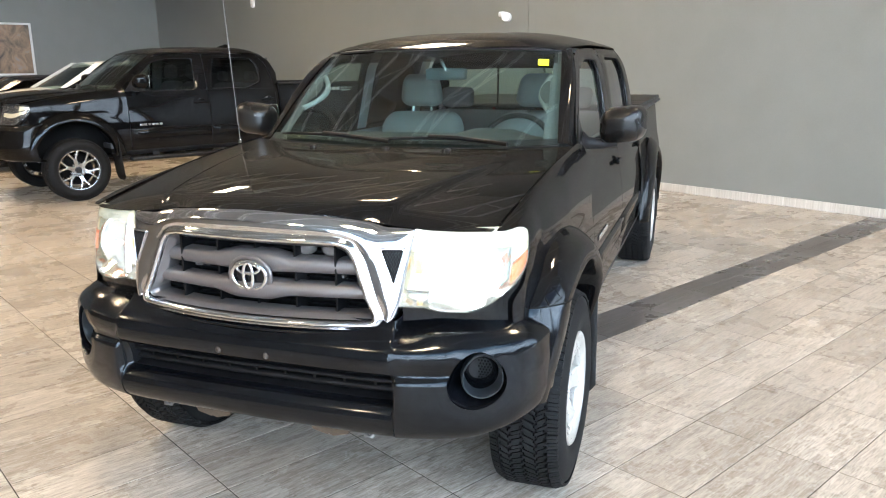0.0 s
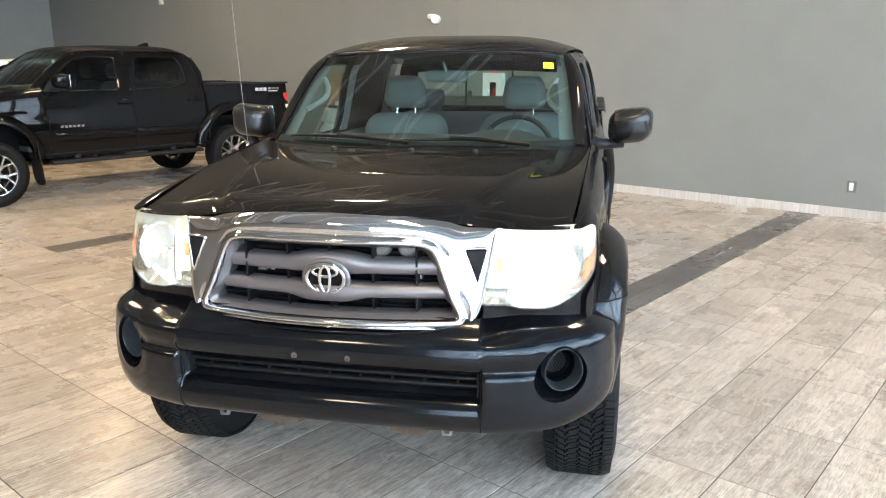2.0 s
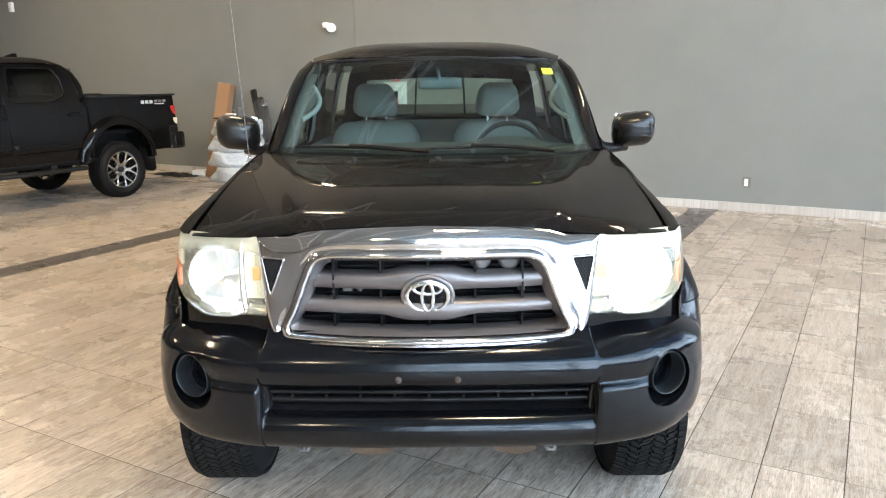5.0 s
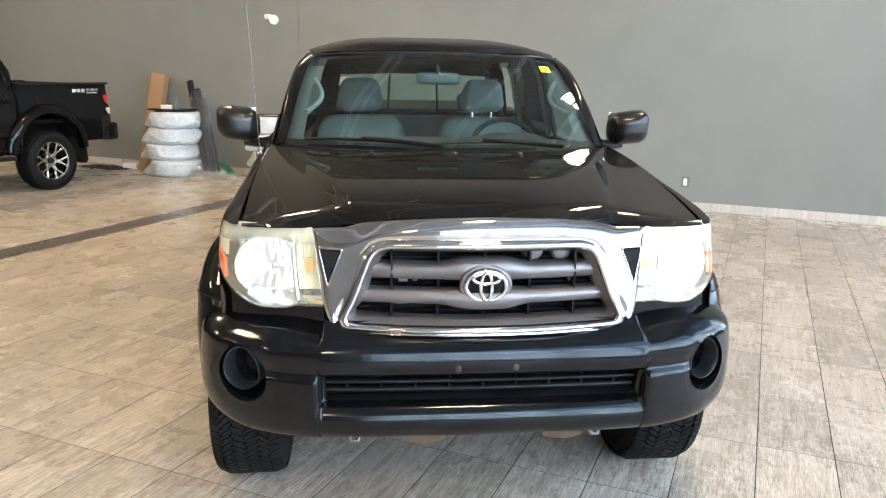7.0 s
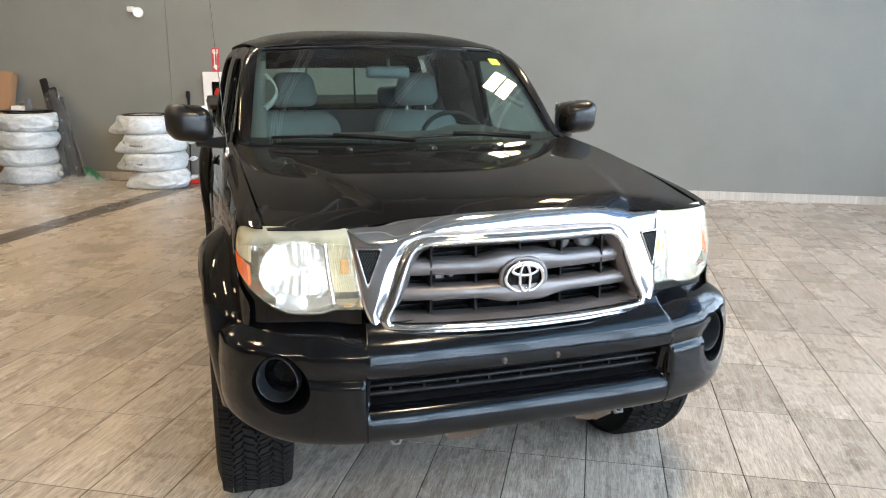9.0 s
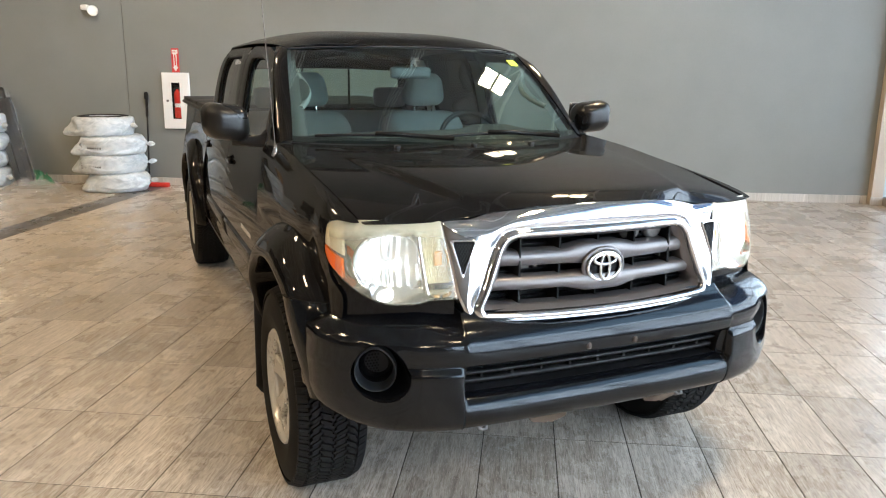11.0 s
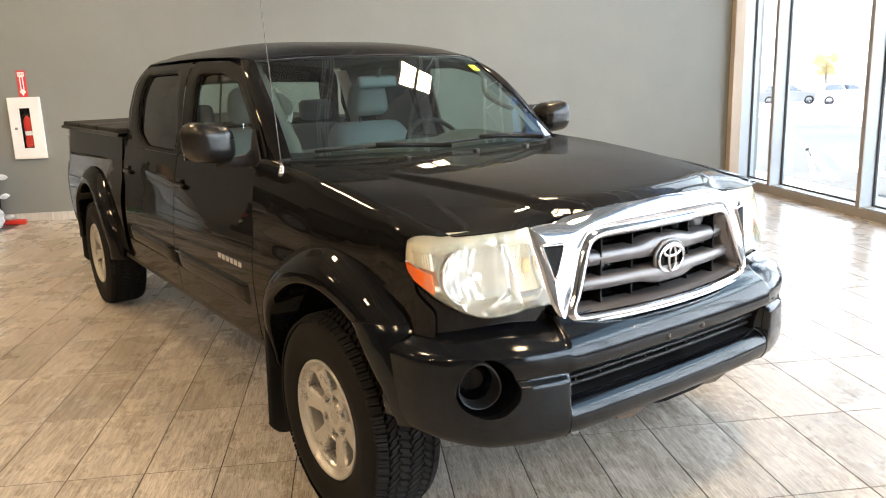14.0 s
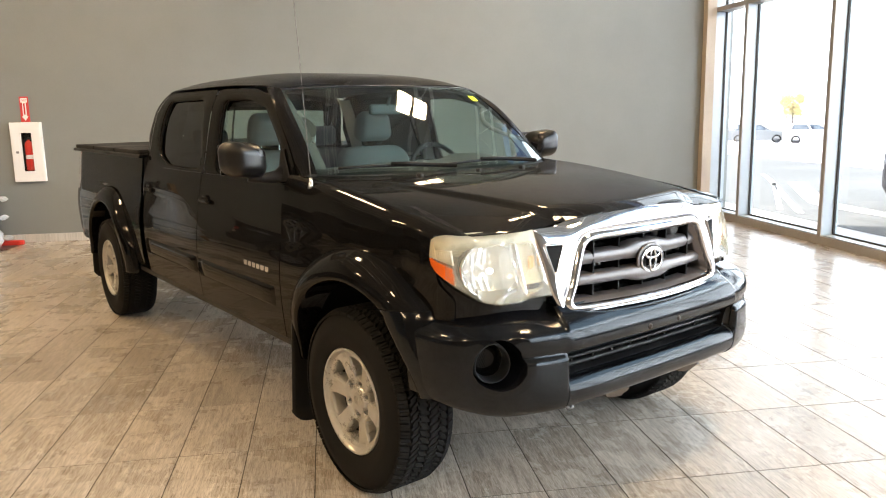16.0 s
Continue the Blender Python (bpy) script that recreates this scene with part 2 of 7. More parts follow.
def spline(*keys):
    """A natural cubic spline through (t, value) keys, for surfaces that mirror the room."""
    ts, vs = np.array([k[0] for k in keys], float), np.array([k[1] for k in keys], float)
    n = len(ts)
    h = np.diff(ts)
    a, r = np.eye(n), np.zeros(n)
    for i in range(1, n - 1):
        a[i, i - 1], a[i, i], a[i, i + 1] = h[i - 1], 2 * (h[i - 1] + h[i]), h[i]
        r[i] = 6 * ((vs[i + 1] - vs[i]) / h[i] - (vs[i] - vs[i - 1]) / h[i - 1])
    m = np.linalg.solve(a, r)

    def f(t):
        t = max(ts[0], min(ts[-1], t))
        i = min(n - 2, int(np.searchsorted(ts, t, side="right")) - 1)
        p, q = ts[i + 1] - t, t - ts[i]
        return float((m[i] * p ** 3 + m[i + 1] * q ** 3) / (6 * h[i]) + (vs[i] / h[i] - m[i] * h[i] / 6) * p + (vs[i + 1] / h[i] - m[i + 1] * h[i] / 6) * q)

    return f


def lerp(a, b, u):
    return a + (b - a) * u


def step01(a, b, t):
    u = max(0.0, min(1.0, (t - a) / (b - a)))
    return u * u * (3 - 2 * u)


def span(a, b, n):
    return [a + (b - a) * i / n for i in range(n + 1)]


def sheet(bm, rows, close_u=False, close_v=False, keep=None):
    """Quads through a grid of points. keep(i, j) says which cells stay."""
    vs = [[bm.verts.new(p) for p in r] for r in rows]
    nr, nc = len(vs), len(vs[0])
    for i in range(nr if close_v else nr - 1):
        for j in range(nc if close_u else nc - 1):
            if keep is None or keep(i, j):
                q = (vs[i][j], vs[i][(j + 1) % nc], vs[(i + 1) % nr][(j + 1) % nc], vs[(i + 1) % nr][j])
                if len({v.co.to_tuple(6) for v in q}) > 2:
                    try:
                        bm.faces.new(q)
                    except ValueError:
                        pass
    loose = [v for r in vs for v in r if not v.link_faces]
    for v in loose:
        bm.verts.remove(v)
    return vs


def thick(ob, t, offset=-1.0):
    m = ob.modifiers.new("thickness", "SOLIDIFY")
    m.thickness, m.offset = t, offset
    return ob


def lathe(bm, profile, n=48, axis="x", a0=0.0, a1=360.0):
    """Turns (along, radius) pairs round an axis."""
    full = abs(a1 - a0) >= 359.9
    rows = []
    for i in range(n if full else n + 1):
        a = radians(a0 + (a1 - a0) * i / n)
        c, s = math.cos(a), math.sin(a)
        if axis == "x":
            rows.append([(h, r * c, r * s) for h, r in profile])
        elif axis == "y":
            rows.append([(r * c, h, r * s) for h, r in profile])
        else:
            rows.append([(r * c, r * s, h) for h, r in profile])
    sheet(bm, rows, close_v=full)


def tube(bm, pts, r, n=10, caps=True, radii=None):
    """A round bar along a line of points."""
    pts = [Vector(p) for p in pts]
    rings = []
    up = Vector((0, 0, 1))
    for i, p in enumerate(pts):
        d = (pts[min(i + 1, len(pts) - 1)] - pts[max(i - 1, 0)]).normalized()
        a = d.cross(up if abs(d.z) < 0.95 else Vector((1, 0, 0))).normalized()
        b = d.cross(a).normalized()
        rr = radii[i] if radii else r
        rings.append([p + (a * math.cos(2 * math.pi * k / n) + b * math.sin(2 * math.pi * k / n)) * rr for k in range(n)])
    vs = sheet(bm, rings, close_u=True)
    if caps:
        for ring in (vs[0], vs[-1]):
            try:
                bm.faces.new(ring)
            except ValueError:
                pass


def resample(pts, n, closed=False):
    """n points (n + 1 if open) at even steps along a polyline."""
    pts = [Vector(p) for p in pts]
    if closed:
        pts = pts + [pts[0]]
    ls = [0.0]
    for a, b in zip(pts, pts[1:]):
        ls.append(ls[-1] + (b - a).length)
    out = []
    for k in range(n if closed else n + 1):
        t = ls[-1] * k / n
        i = max(0, min(len(pts) - 2, next((j for j in range(len(ls) - 1) if t <= ls[j + 1]), len(pts) - 2)))
        u = (t - ls[i]) / max(1e-9, ls[i + 1] - ls[i])
        out.append(pts[i].lerp(pts[i + 1], u))
    return out


def rounded(pts, r, n=5):
    """A closed outline with its corners rounded."""
    out = []
    k = len(pts)
    for i in range(k):
        p, a, b = Vector(pts[i]), Vector(pts[i - 1]), Vector(pts[(i + 1) % k])
        rr = min(r, (a - p).length * 0.45, (b - p).length * 0.45)
        p0, p1 = p + (a - p).normalized() * rr, p + (b - p).normalized() * rr
        for j in range(n + 1):
            u = j / n
            out.append(p0 * (1 - u) ** 2 + p * 2 * u * (1 - u) + p1 * u * u)
    return out


def puffed_box(bm, x0, x1, y0, y1, z0, z1, r, m=None, n=4, bulge=0.0):
    """A cushion-like box with round edges and corners."""
    c = Vector(((x0 + x1) / 2, (y0 + y1) / 2, (z0 + z1) / 2))
    h = Vector(((x1 - x0) / 2, (y1 - y0) / 2, (z1 - z0) / 2))
    r = min(r, *h)
    k = 2 * n + 2
    seen, vs = {}, []

    def at(p):
        if p not in seen:
            seen[p] = bm.verts.new([2 * c_ / k - 1 for c_ in p])
            vs.append(seen[p])
        return seen[p]

    for ax in range(3):
        u, w = (ax + 1) % 3, (ax + 2) % 3
        for side in (0, k):
            for i in range(k):
                for j in range(k):
                    q = []
                    for di, dj in ((0, 0), (1, 0), (1, 1), (0, 1)) if side else ((0, 0), (0, 1), (1, 1), (1, 0)):
                        p = [0, 0, 0]
                        p[ax], p[u], p[w] = side, i + di, j + dj
                        q.append(at(tuple(p)))
                    bm.faces.new(q)
    for v in vs:
        q = v.co.copy()
        inner = Vector([max(-(1 - r / h[i]), min(1 - r / h[i], q[i])) * h[i] for i in range(3)])
        d = Vector([q[i] * h[i] for i in range(3)]) - inner
        p = inner + (d.normalized() * r if d.length > 1e-9 else d)
        if bulge:
            k = (1 - q.x ** 2) * (1 - q.z ** 2) + (1 - q.y ** 2) * (1 - q.z ** 2) * 0.5
            p += Vector((q.x * 0.5, q.y, q.z * 0.5)) * bulge * k
        v.co = c + p
        if m is not None:
            v.co = m @ v.co
    return vs

# ---- vehicle materials ----


def paint(name, base, flake=0.0, coat=0.5):
    n = Nodes(name)
    p = n.local()
    dust = n.noise(p, 3.0, 6, 0.7)
    n.set(base=n.mix(n.ramp(dust, [(0.45, (0, 0, 0)), (0.8, (0.004,) * 3)]), base, (0.3, 0.27, 0.24)), metal=flake, rough=0.5, coat=coat, spec=0.03)
    n.set(coatr=n.ramp(dust, [(0.35, (0.008,) * 3), (0.75, (0.035,) * 3)]))
    return n.m


M["black_paint"] = paint("black_paint", (0.003, 0.003, 0.0034))
M["deep_black"] = paint("deep_black_paint", (0.002, 0.002, 0.0023), 0.0, 0.45)
M["white_paint"] = paint("white_paint", (0.72, 0.72, 0.71))
M["silver_paint"] = paint("silver_paint", (0.3, 0.31, 0.32))
M["grey_paint"] = paint("dark_grey_paint", (0.022, 0.021, 0.026), 0.0, 0.35)
M["bumper"] = plain("satin_black_bumper", (0.0028, 0.0031, 0.004), 0.12, 0, 20, 0.15, 0.0, coat=0.0, spec=0.38)
# blue specular tint stands in for cool window light mirrored in the bumper
M["bumper"].node_tree.nodes["Principled BSDF"].inputs["Specular Tint"].default_value = (0.88, 0.94, 1.0, 1.0)
M["mirror_shell"] = plain("grained_mirror_shell", (0.008, 0.0075, 0.007), 0.27, 0, 30, 0.15, 0.03, spec=0.4)
M["trim"] = plain("black_plastic_trim", (0.011, 0.011, 0.012), 0.42, 0, 30, 0.2, 0.06, spec=0.3)
M["dark_trim"] = plain("matt_black_plastic", (0.006, 0.006, 0.0065), 0.4, 0, 30, 0.2, 0.05, spec=0.2)
M["cavity"] = plain("dark_cavity_plastic", (0.005, 0.005, 0.005), 0.75, 0, 30, 0.3, 0.1, spec=0.12)
M["rubber"] = plain("tyre_rubber", (0.0075, 0.0075, 0.0076), 0.72, 0, 22, 0.3, 0.12, spec=0.2)
M["sleeve"] = plain("blue_grey_sleeve", (0.017, 0.0195, 0.022), 0.4, 0, 22, 0.15, 0.05, spec=0.4)
M["flap"] = plain("mud_flap_rubber", (0.014, 0.014, 0.014), 0.55, 0, 22, 0.25, 0.1, spec=0.25)


def worn_metal(name, base, rough, metal=1.0):
    n = Nodes(name)
    p = n.local()
    a, b = n.noise(p, 9.0, 6, 0.65), n.noise(p, 160.0, 3)
    n.set(base=n.ramp(a, [(0.3, tuple(c * 0.86 for c in base)), (0.65, base)]), metal=metal)
    n.set(rough=n.mix(0.3, n.ramp(a, [(0.3, (rough * 0.75,) * 3), (0.75, (rough * 1.3,) * 3)]), n.ramp(b, [(0.3, (rough * 0.85,) * 3), (0.7, (rough * 1.15,) * 3)])))
    return n.m


M["chrome"] = worn_metal("bright_chrome", (0.68, 0.68, 0.69), 0.06)
M["satin"] = plain("satin_grey_grille_paint", (0.15, 0.138, 0.136), 0.34, 0.6, 20, 0.05, 0.0)
M["alloy"] = worn_metal("silver_painted_alloy", (0.52, 0.505, 0.47), 0.3, 0.4)
M["machined"] = worn_metal("machined_alloy", (0.48, 0.48, 0.48), 0.25)
M["rust"] = plain("rusty_underbody_steel", (0.075, 0.05, 0.03), 0.85, 0, 25, 0.4, 0.25)
M["steel"] = plain("dull_steel", (0.2, 0.19, 0.18), 0.55, 0.6, 25, 0.3, 0.1)
M["windshield"] = glass("green_windshield_glass", (0.62, 0.765, 0.73), 0.0, 1.95)
M["side_glass"] = glass("clear_side_glass", (0.62, 0.74, 0.71), 0.0, 1.5)
M["tinted"] = glass("tinted_door_glass", (0.24, 0.27, 0.265), 0.0, 1.5)
M["shade"] = glass("shaded_glass_band", (0.42, 0.42, 0.42), 0.0, 1.2)
M["sky_pane"] = glass("daylit_car_glass", (0.5, 0.52, 0.53), 0.0, 3.6)
M["privacy"] = glass("dark_privacy_glass", (0.05, 0.052, 0.05), 0.0, 1.5)
M["cloth"] = plain("grey_seat_cloth", (0.2, 0.204, 0.2), 0.95, 0, 60, 0.12, 0.25)
# cabin shade put into the cloth colour, for rear bench and pillar trim
M["bench"] = plain("shaded_cabin_cloth", (0.13, 0.135, 0.135), 0.95, 0, 60, 0.12, 0.25)
M["liner"] = plain("light_grey_trim_panel", (0.26, 0.265, 0.26), 0.7, 0, 40, 0.08, 0.1)
M["dash"] = plain("charcoal_dashboard", (0.055, 0.058, 0.058), 0.65, 0, 60, 0.15, 0.15)
M["mirror_back"] = plain("grey_mirror_back", (0.11, 0.125, 0.13), 0.16, 0, 30, 0.06, 0.0)
M["sticker"] = plain("yellow_green_sticker", (0.75, 0.85, 0.02), 0.5, 0, 10, 0.05, 0.0)
M["amber"] = plain("amber_lens", (0.8, 0.13, 0.006), 0.2, 0, 30, 0.15, 0.05, coat=0.6)
M["orange"] = plain("orange_bulb", (0.72, 0.4, 0.1), 0.3, 0, 40, 0.15, 0.0)
M["pale_amber"] = plain("pale_amber_lens", (0.68, 0.63, 0.42), 0.25, 0, 40, 0.2, 0.1, coat=0.6)
M["red_lens"] = plain("red_lens", (0.34, 0.012, 0.012), 0.15, 0, 30, 0.1, 0.02, coat=0.8)
M["lamp_white"] = plain("lamp_ribbed_white", (0.6, 0.53, 0.36), 0.25, 0, 40, 0.1, 0.1, coat=0.5)
M["reflector"] = worn_metal("lamp_reflector", (0.9, 0.9, 0.9), 0.11)
M["fluted"] = worn_metal("fluted_lamp_bowl", (0.86, 0.9, 0.93), 0.2, 0.7)
M["screw"] = plain("rusty_screw", (0.055, 0.042, 0.035), 0.7, 0.2, 30, 0.3, 0.1)
M["emblem_black"] = plain("gloss_black_emblem", (0.004, 0.004, 0.005), 0.25, 0, 30, 0.1, 0.0, spec=0.2)
M["decal"] = plain("grey_white_decal", (0.42, 0.42, 0.42), 0.45, 0, 30, 0.06, 0.0)
M["badge"] = worn_metal("badge_chrome", (0.8, 0.8, 0.8), 0.15)


def hazy_lens(name, haze, amount, top=None):
    """Weathered clear plastic: part see-through, part milky."""
    n = Nodes(name)
    out = n.t.nodes["Material Output"]
    p = n.local()
    patches = n.noise(p, 7.0, 5, 0.6)
    if top is not None:
        # sunburnt upper edge: from height top[0] to top[1], broken by the patches
        sep = n.add("ShaderNodeSeparateXYZ")
        n.link(p, sep.inputs[0])
        rise = n.maths("MULTIPLY", n.maths("SUBTRACT", sep.outputs[2], top[0]), 1.0 / (top[1] - top[0]))
        patches = n.maths("ADD", patches, n.maths("MULTIPLY", n.maths("MAXIMUM", n.maths("MINIMUM", rise, 1.0), 0.0), 0.9))
    tr = n.add("ShaderNodeBsdfTransparent")
    df = n.add("ShaderNodeBsdfDiffuse")
    df.inputs["Color"].default_value = (*haze, 1)
    tl = n.add("ShaderNodeBsdfTranslucent")
    tl.inputs["Color"].default_value = (*haze, 1)
    milk = n.add("ShaderNodeMixShader", Fac=0.35)
    n.link(df.outputs[0], milk.inputs[1])
    n.link(tl.outputs[0], milk.inputs[2])
    body = n.add("ShaderNodeMixShader")
    n.link(n.ramp(patches, [(0.3, (amount * 0.7,) * 3), (0.7, (min(1, amount * 1.3),) * 3)] + ([(1.0, (min(1, amount * 3.2),) * 3)] if top else [])), body.inputs[0])
    n.link(tr.outputs[0], body.inputs[1])
    n.link(milk.outputs[0], body.inputs[2])
    gl = n.add("ShaderNodeBsdfGlossy", Roughness=0.06)
    lw = n.add("ShaderNodeLayerWeight", Blend=0.5)
    top = n.add("ShaderNodeMixShader")
    n.link(n.maths("ADD", n.maths("MULTIPLY", n.maths("POWER", lw.outputs["Facing"], 5.0), 0.96), 0.04), top.inputs[0])
    n.link(body.outputs[0], top.inputs[1])
    n.link(gl.outputs[0], top.inputs[2])
    n.link(top.outputs[0], out.inputs[0])
    return n.m


M["lens"] = hazy_lens("weathered_lamp_lens", (0.88, 0.84, 0.62), 0.2, (1.02, 1.1))
M["clear_lens"] = hazy_lens("clear_lamp_lens", (0.9, 0.9, 0.88), 0.1)
for key_, pow_ in (("lit", 2.2), ("lit_full", 75.0)):
    n_ = Nodes("lit_filament")
    n_.set(base=(1, 1, 1), emit=(1, 0.97, 0.92), power=pow_)
    M[key_] = n_.m

# ---- floor tiles ----
TW, TL, GAP = 0.3055, 0.61, 0.0044
XS, YS = -2.405, 1.257


def tile_mesh(name, w, l, material):
    bm = bmesh.new()
    b = 0.001
    lo = [bm.verts.new((x, y, -0.006)) for x, y in ((0, 0), (w, 0), (w, l), (0, l))]
    mid = [bm.verts.new((x, y, -b)) for x, y in ((0, 0), (w, 0), (w, l), (0, l))]
    top = [bm.verts.new((x, y, 0)) for x, y in ((b, b), (w - b, b), (w - b, l - b), (b, l - b))]
    bm.faces.new(top)
    for r0, r1 in ((lo, mid), (mid, top)):
        for i in range(4):
            bm.faces.new((r0[i], r0[(i + 1) % 4], r1[(i + 1) % 4], r1[i]))
    me = bpy.data.meshes.new(name)
    bm.to_mesh(me)
    bm.free()
    me.materials.append(material)
    return me


def joined_tiles(name, cells, material, label):
    """Tiles that stay one object: cells are (x, y, width, length)."""
    vs, fs = [], []
    b = 0.001
    for x, y, w, l in cells:
        n = len(vs)
        vs += [(x, y, -0.006), (x + w, y, -0.006), (x + w, y + l, -0.006), (x, y + l, -0.006), (x, y, -b), (x + w, y, -b), (x + w, y + l, -b), (x, y + l, -b), (x + b, y + b, 0), (x + w - b, y + b, 0), (x + w - b, y + l - b, 0), (x + b, y + l - b, 0)]
        fs.append((n + 8, n + 9, n + 10, n + 11))
        for o in (0, 4):
            for i in range(4):
                fs.append((n + o + i, n + o + (i + 1) % 4, n + o + 4 + (i + 1) % 4, n + o + 4 + i))
    me = bpy.data.meshes.new(name)
    me.from_pydata(vs, [], fs)
    me.materials.append(material)
    ob = new(name, me)
    ob.parent = floor_ob
    return tagged(ob, label, kind="stuff")


floor_ob = bpy.data.objects["floor"]
near_cells, far_cells, near_dark, far_dark = [], [], [], []


def fill(x0, x1, xs, ys, top=100.0):
    """Tiles between x0 and x1 on a grid with joints at xs + k TW and ys + k TL."""
    k0 = math.floor((x0 - xs) / TW)
    for k in range(k0, k0 + 80):
        a, b = max(x0, xs + k * TW), min(x1, xs + (k + 1) * TW)
        if a >= x1 - 0.01:
            break
        if b - a < 0.02:
            continue
        j0 = math.floor((BACK_Y - ys) / TL)
        for j in range(j0, j0 + 40):
            c, d = max(BACK_Y, ys + j * TL), min(WALL_Y - 0.012, top, ys + (j + 1) * TL)
            if c >= d - 0.02:
                continue
            whole = b - a > TW - 0.005 and d - c > TL - 0.005
            near = -4.6 < a < 1.6 and 0.9 < c < 5.6 and whole
            (near_cells if near else far_cells).append((a + GAP / 2, c + GAP / 2, b - a - GAP, d - c - GAP))


STRIPS = (XS - TW, XS - 16 * TW)
fill(XS, WIN_X, XS, YS)
fill(XS - 15 * TW, XS - TW, XS, YS)
fill(LEFT_X, XS - 16 * TW, XS, YS)
for x0 in STRIPS:
    fill(x0, x0 + TW, XS, YS, top=YS + 2 * TL)
    for half in (0, 1):
        for j in range(2, 13):
            c, d = YS + j * TL, min(WALL_Y - 0.012, YS + (j + 1) * TL)
            if d - c > 0.03:
                cell = (x0 + half * 0.15275 + 0.001, c + GAP / 2, 0.15075, d - c - GAP)
                (near_dark if x0 > -3 and 2.5 < c < 6 and d - c > TL - 0.005 else far_dark).append(cell)

near_cells.sort(key=lambda c: (c[0] + 2.0) ** 2 + (c[1] - 2.6) ** 2)
far_cells += near_cells[280:]
near_cells = near_cells[:280]

# ---- skirting ----
bm = bmesh.new()
box(bm, 0, 0.608, -0.011, 0, 0, 0.1, 0.0015, 1)
skirt_mesh = bpy.data.meshes.new("skirting_tile")
bm.to_mesh(skirt_mesh)
bm.free()
skirt_mesh.materials.append(M["base_tile"])
skirting = structure(empty("baseboard", pose(0, WALL_Y - 0.001, 0)), "pale stone-look tile skirting along the grey wall", "skirting")
for k in range(-30, 8):
    x = XS + 2 * TW * k
    if x > LEFT_X and x + 0.6 < 1.945:
        o = new("tile", skirt_mesh)
        o.parent = skirting
        o.matrix_local = pose(x, 0, 0)
boxed("tile", M["base_tile"], 1.876, 1.946, -0.011, 0.0, 0.0, 0.1, 0.0015, skirting, seg=1)

# ---- glass front ----
front_wall = structure(empty("wall_east"), "tall glazed shopfront with taupe aluminium mullions", "glass front")


def shop(name, mat, *a, bevel=0.003, label=""):
    return boxed(name, mat, *a, bevel, front_wall, label)


shop("corner_trim", M["beige"], 1.955, 2.09, WALL_Y - 0.11, WALL_Y, 0.0, HIGH, label="beige corner trim")
shop("corner_skirting", M["base_tile"], 1.947, 2.092, WALL_Y - 0.118, WALL_Y - 0.1105, 0.0, 0.1)
shop("sill", M["alu"], WIN_X, WIN_X + 0.22, BACK_Y, WALL_Y - 0.02, -0.02, 0.09, label="taupe aluminium sill")
shop("jamb", M["alu_light"], WIN_X + 0.001, WIN_X + 0.22, WALL_Y - 0.075, WALL_Y - 0.002, 0.0905, HIGH)
mull = [7.79 - 1.715 * k for k in range(10)]
mull = [y for y in mull if y > BACK_Y + 0.2]
for y in mull:
    shop("mullion", M["alu_light"], WIN_X + 0.012, WIN_X + 0.20, y - 0.03, y + 0.03, 0.0905, HIGH - 0.002)
    shop("mullion_cap", M["alu"], WIN_X, WIN_X + 0.0115, y - 0.031, y + 0.031, 0.0905, HIGH - 0.002)
edges = [WALL_Y - 0.077] + mull + [BACK_Y]
for y1, y0 in zip(edges, edges[1:]):
    a, b = y0 + 0.032, y1 - (0.032 if y1 in mull else 0.0)
    for z in (2.80, 5.6):
        shop("transom", M["alu"], WIN_X + 0.002, WIN_X + 0.2, a, b, z - 0.03, z + 0.03)
    shop("sill_ledge", M["alu_light"], WIN_X + 0.013, WIN_X + 0.2, a, b, 0.0915, 0.103)
    for z0, z1 in ((0.103, 2.77), (2.83, 5.57)):
        for ya, yb in ((a, a + 0.014), (b - 0.014, b)):
            shop("gasket", M["gasket"], WIN_X + 0.14, WIN_X + 0.165, ya, yb, z0, z1, bevel=0)
        shop("gasket", M["gasket"], WIN_X + 0.14, WIN_X + 0.165, a + 0.014, b - 0.014, z0, z0 + 0.014, bevel=0)
        pane = shop("pane", M["window_glass"], WIN_X + 0.15, WIN_X + 0.156, a + 0.002, b - 0.002, z0, z1, bevel=0)
        pane.visible_shadow = False

# ---- ceiling joists and lamps ----
def joist(x):
    bm = bmesh.new()
    z0, z1 = 5.35, 6.05
    for z in (z0, z1):
        for dx in (-0.03, 0.012):
            box(bm, x + dx, x + dx + 0.018, BACK_Y + 0.01, WALL_Y - 0.01, z, z + 0.05)
    n = 24
    L = WALL_Y - BACK_Y - 0.2
    for k in range(n):
        y0 = BACK_Y + 0.1 + L * k / n
        y1 = y0 + L / n
        a, b = ((x, y0, z0 + 0.03), (x, y1, z1 + 0.02))
        if k % 2:
            a, b = ((x, y0, z1 + 0.02), (x, y1, z0 + 0.03))
        tube(bm, [a, b], 0.014, 6, False)
    return mesh_object("roof_joist", bm, M["joist"])


for k in range(13):
    structure(joist(-19.8 + 1.75 * k), "open-web steel roof joist under the deck", "roof joist")


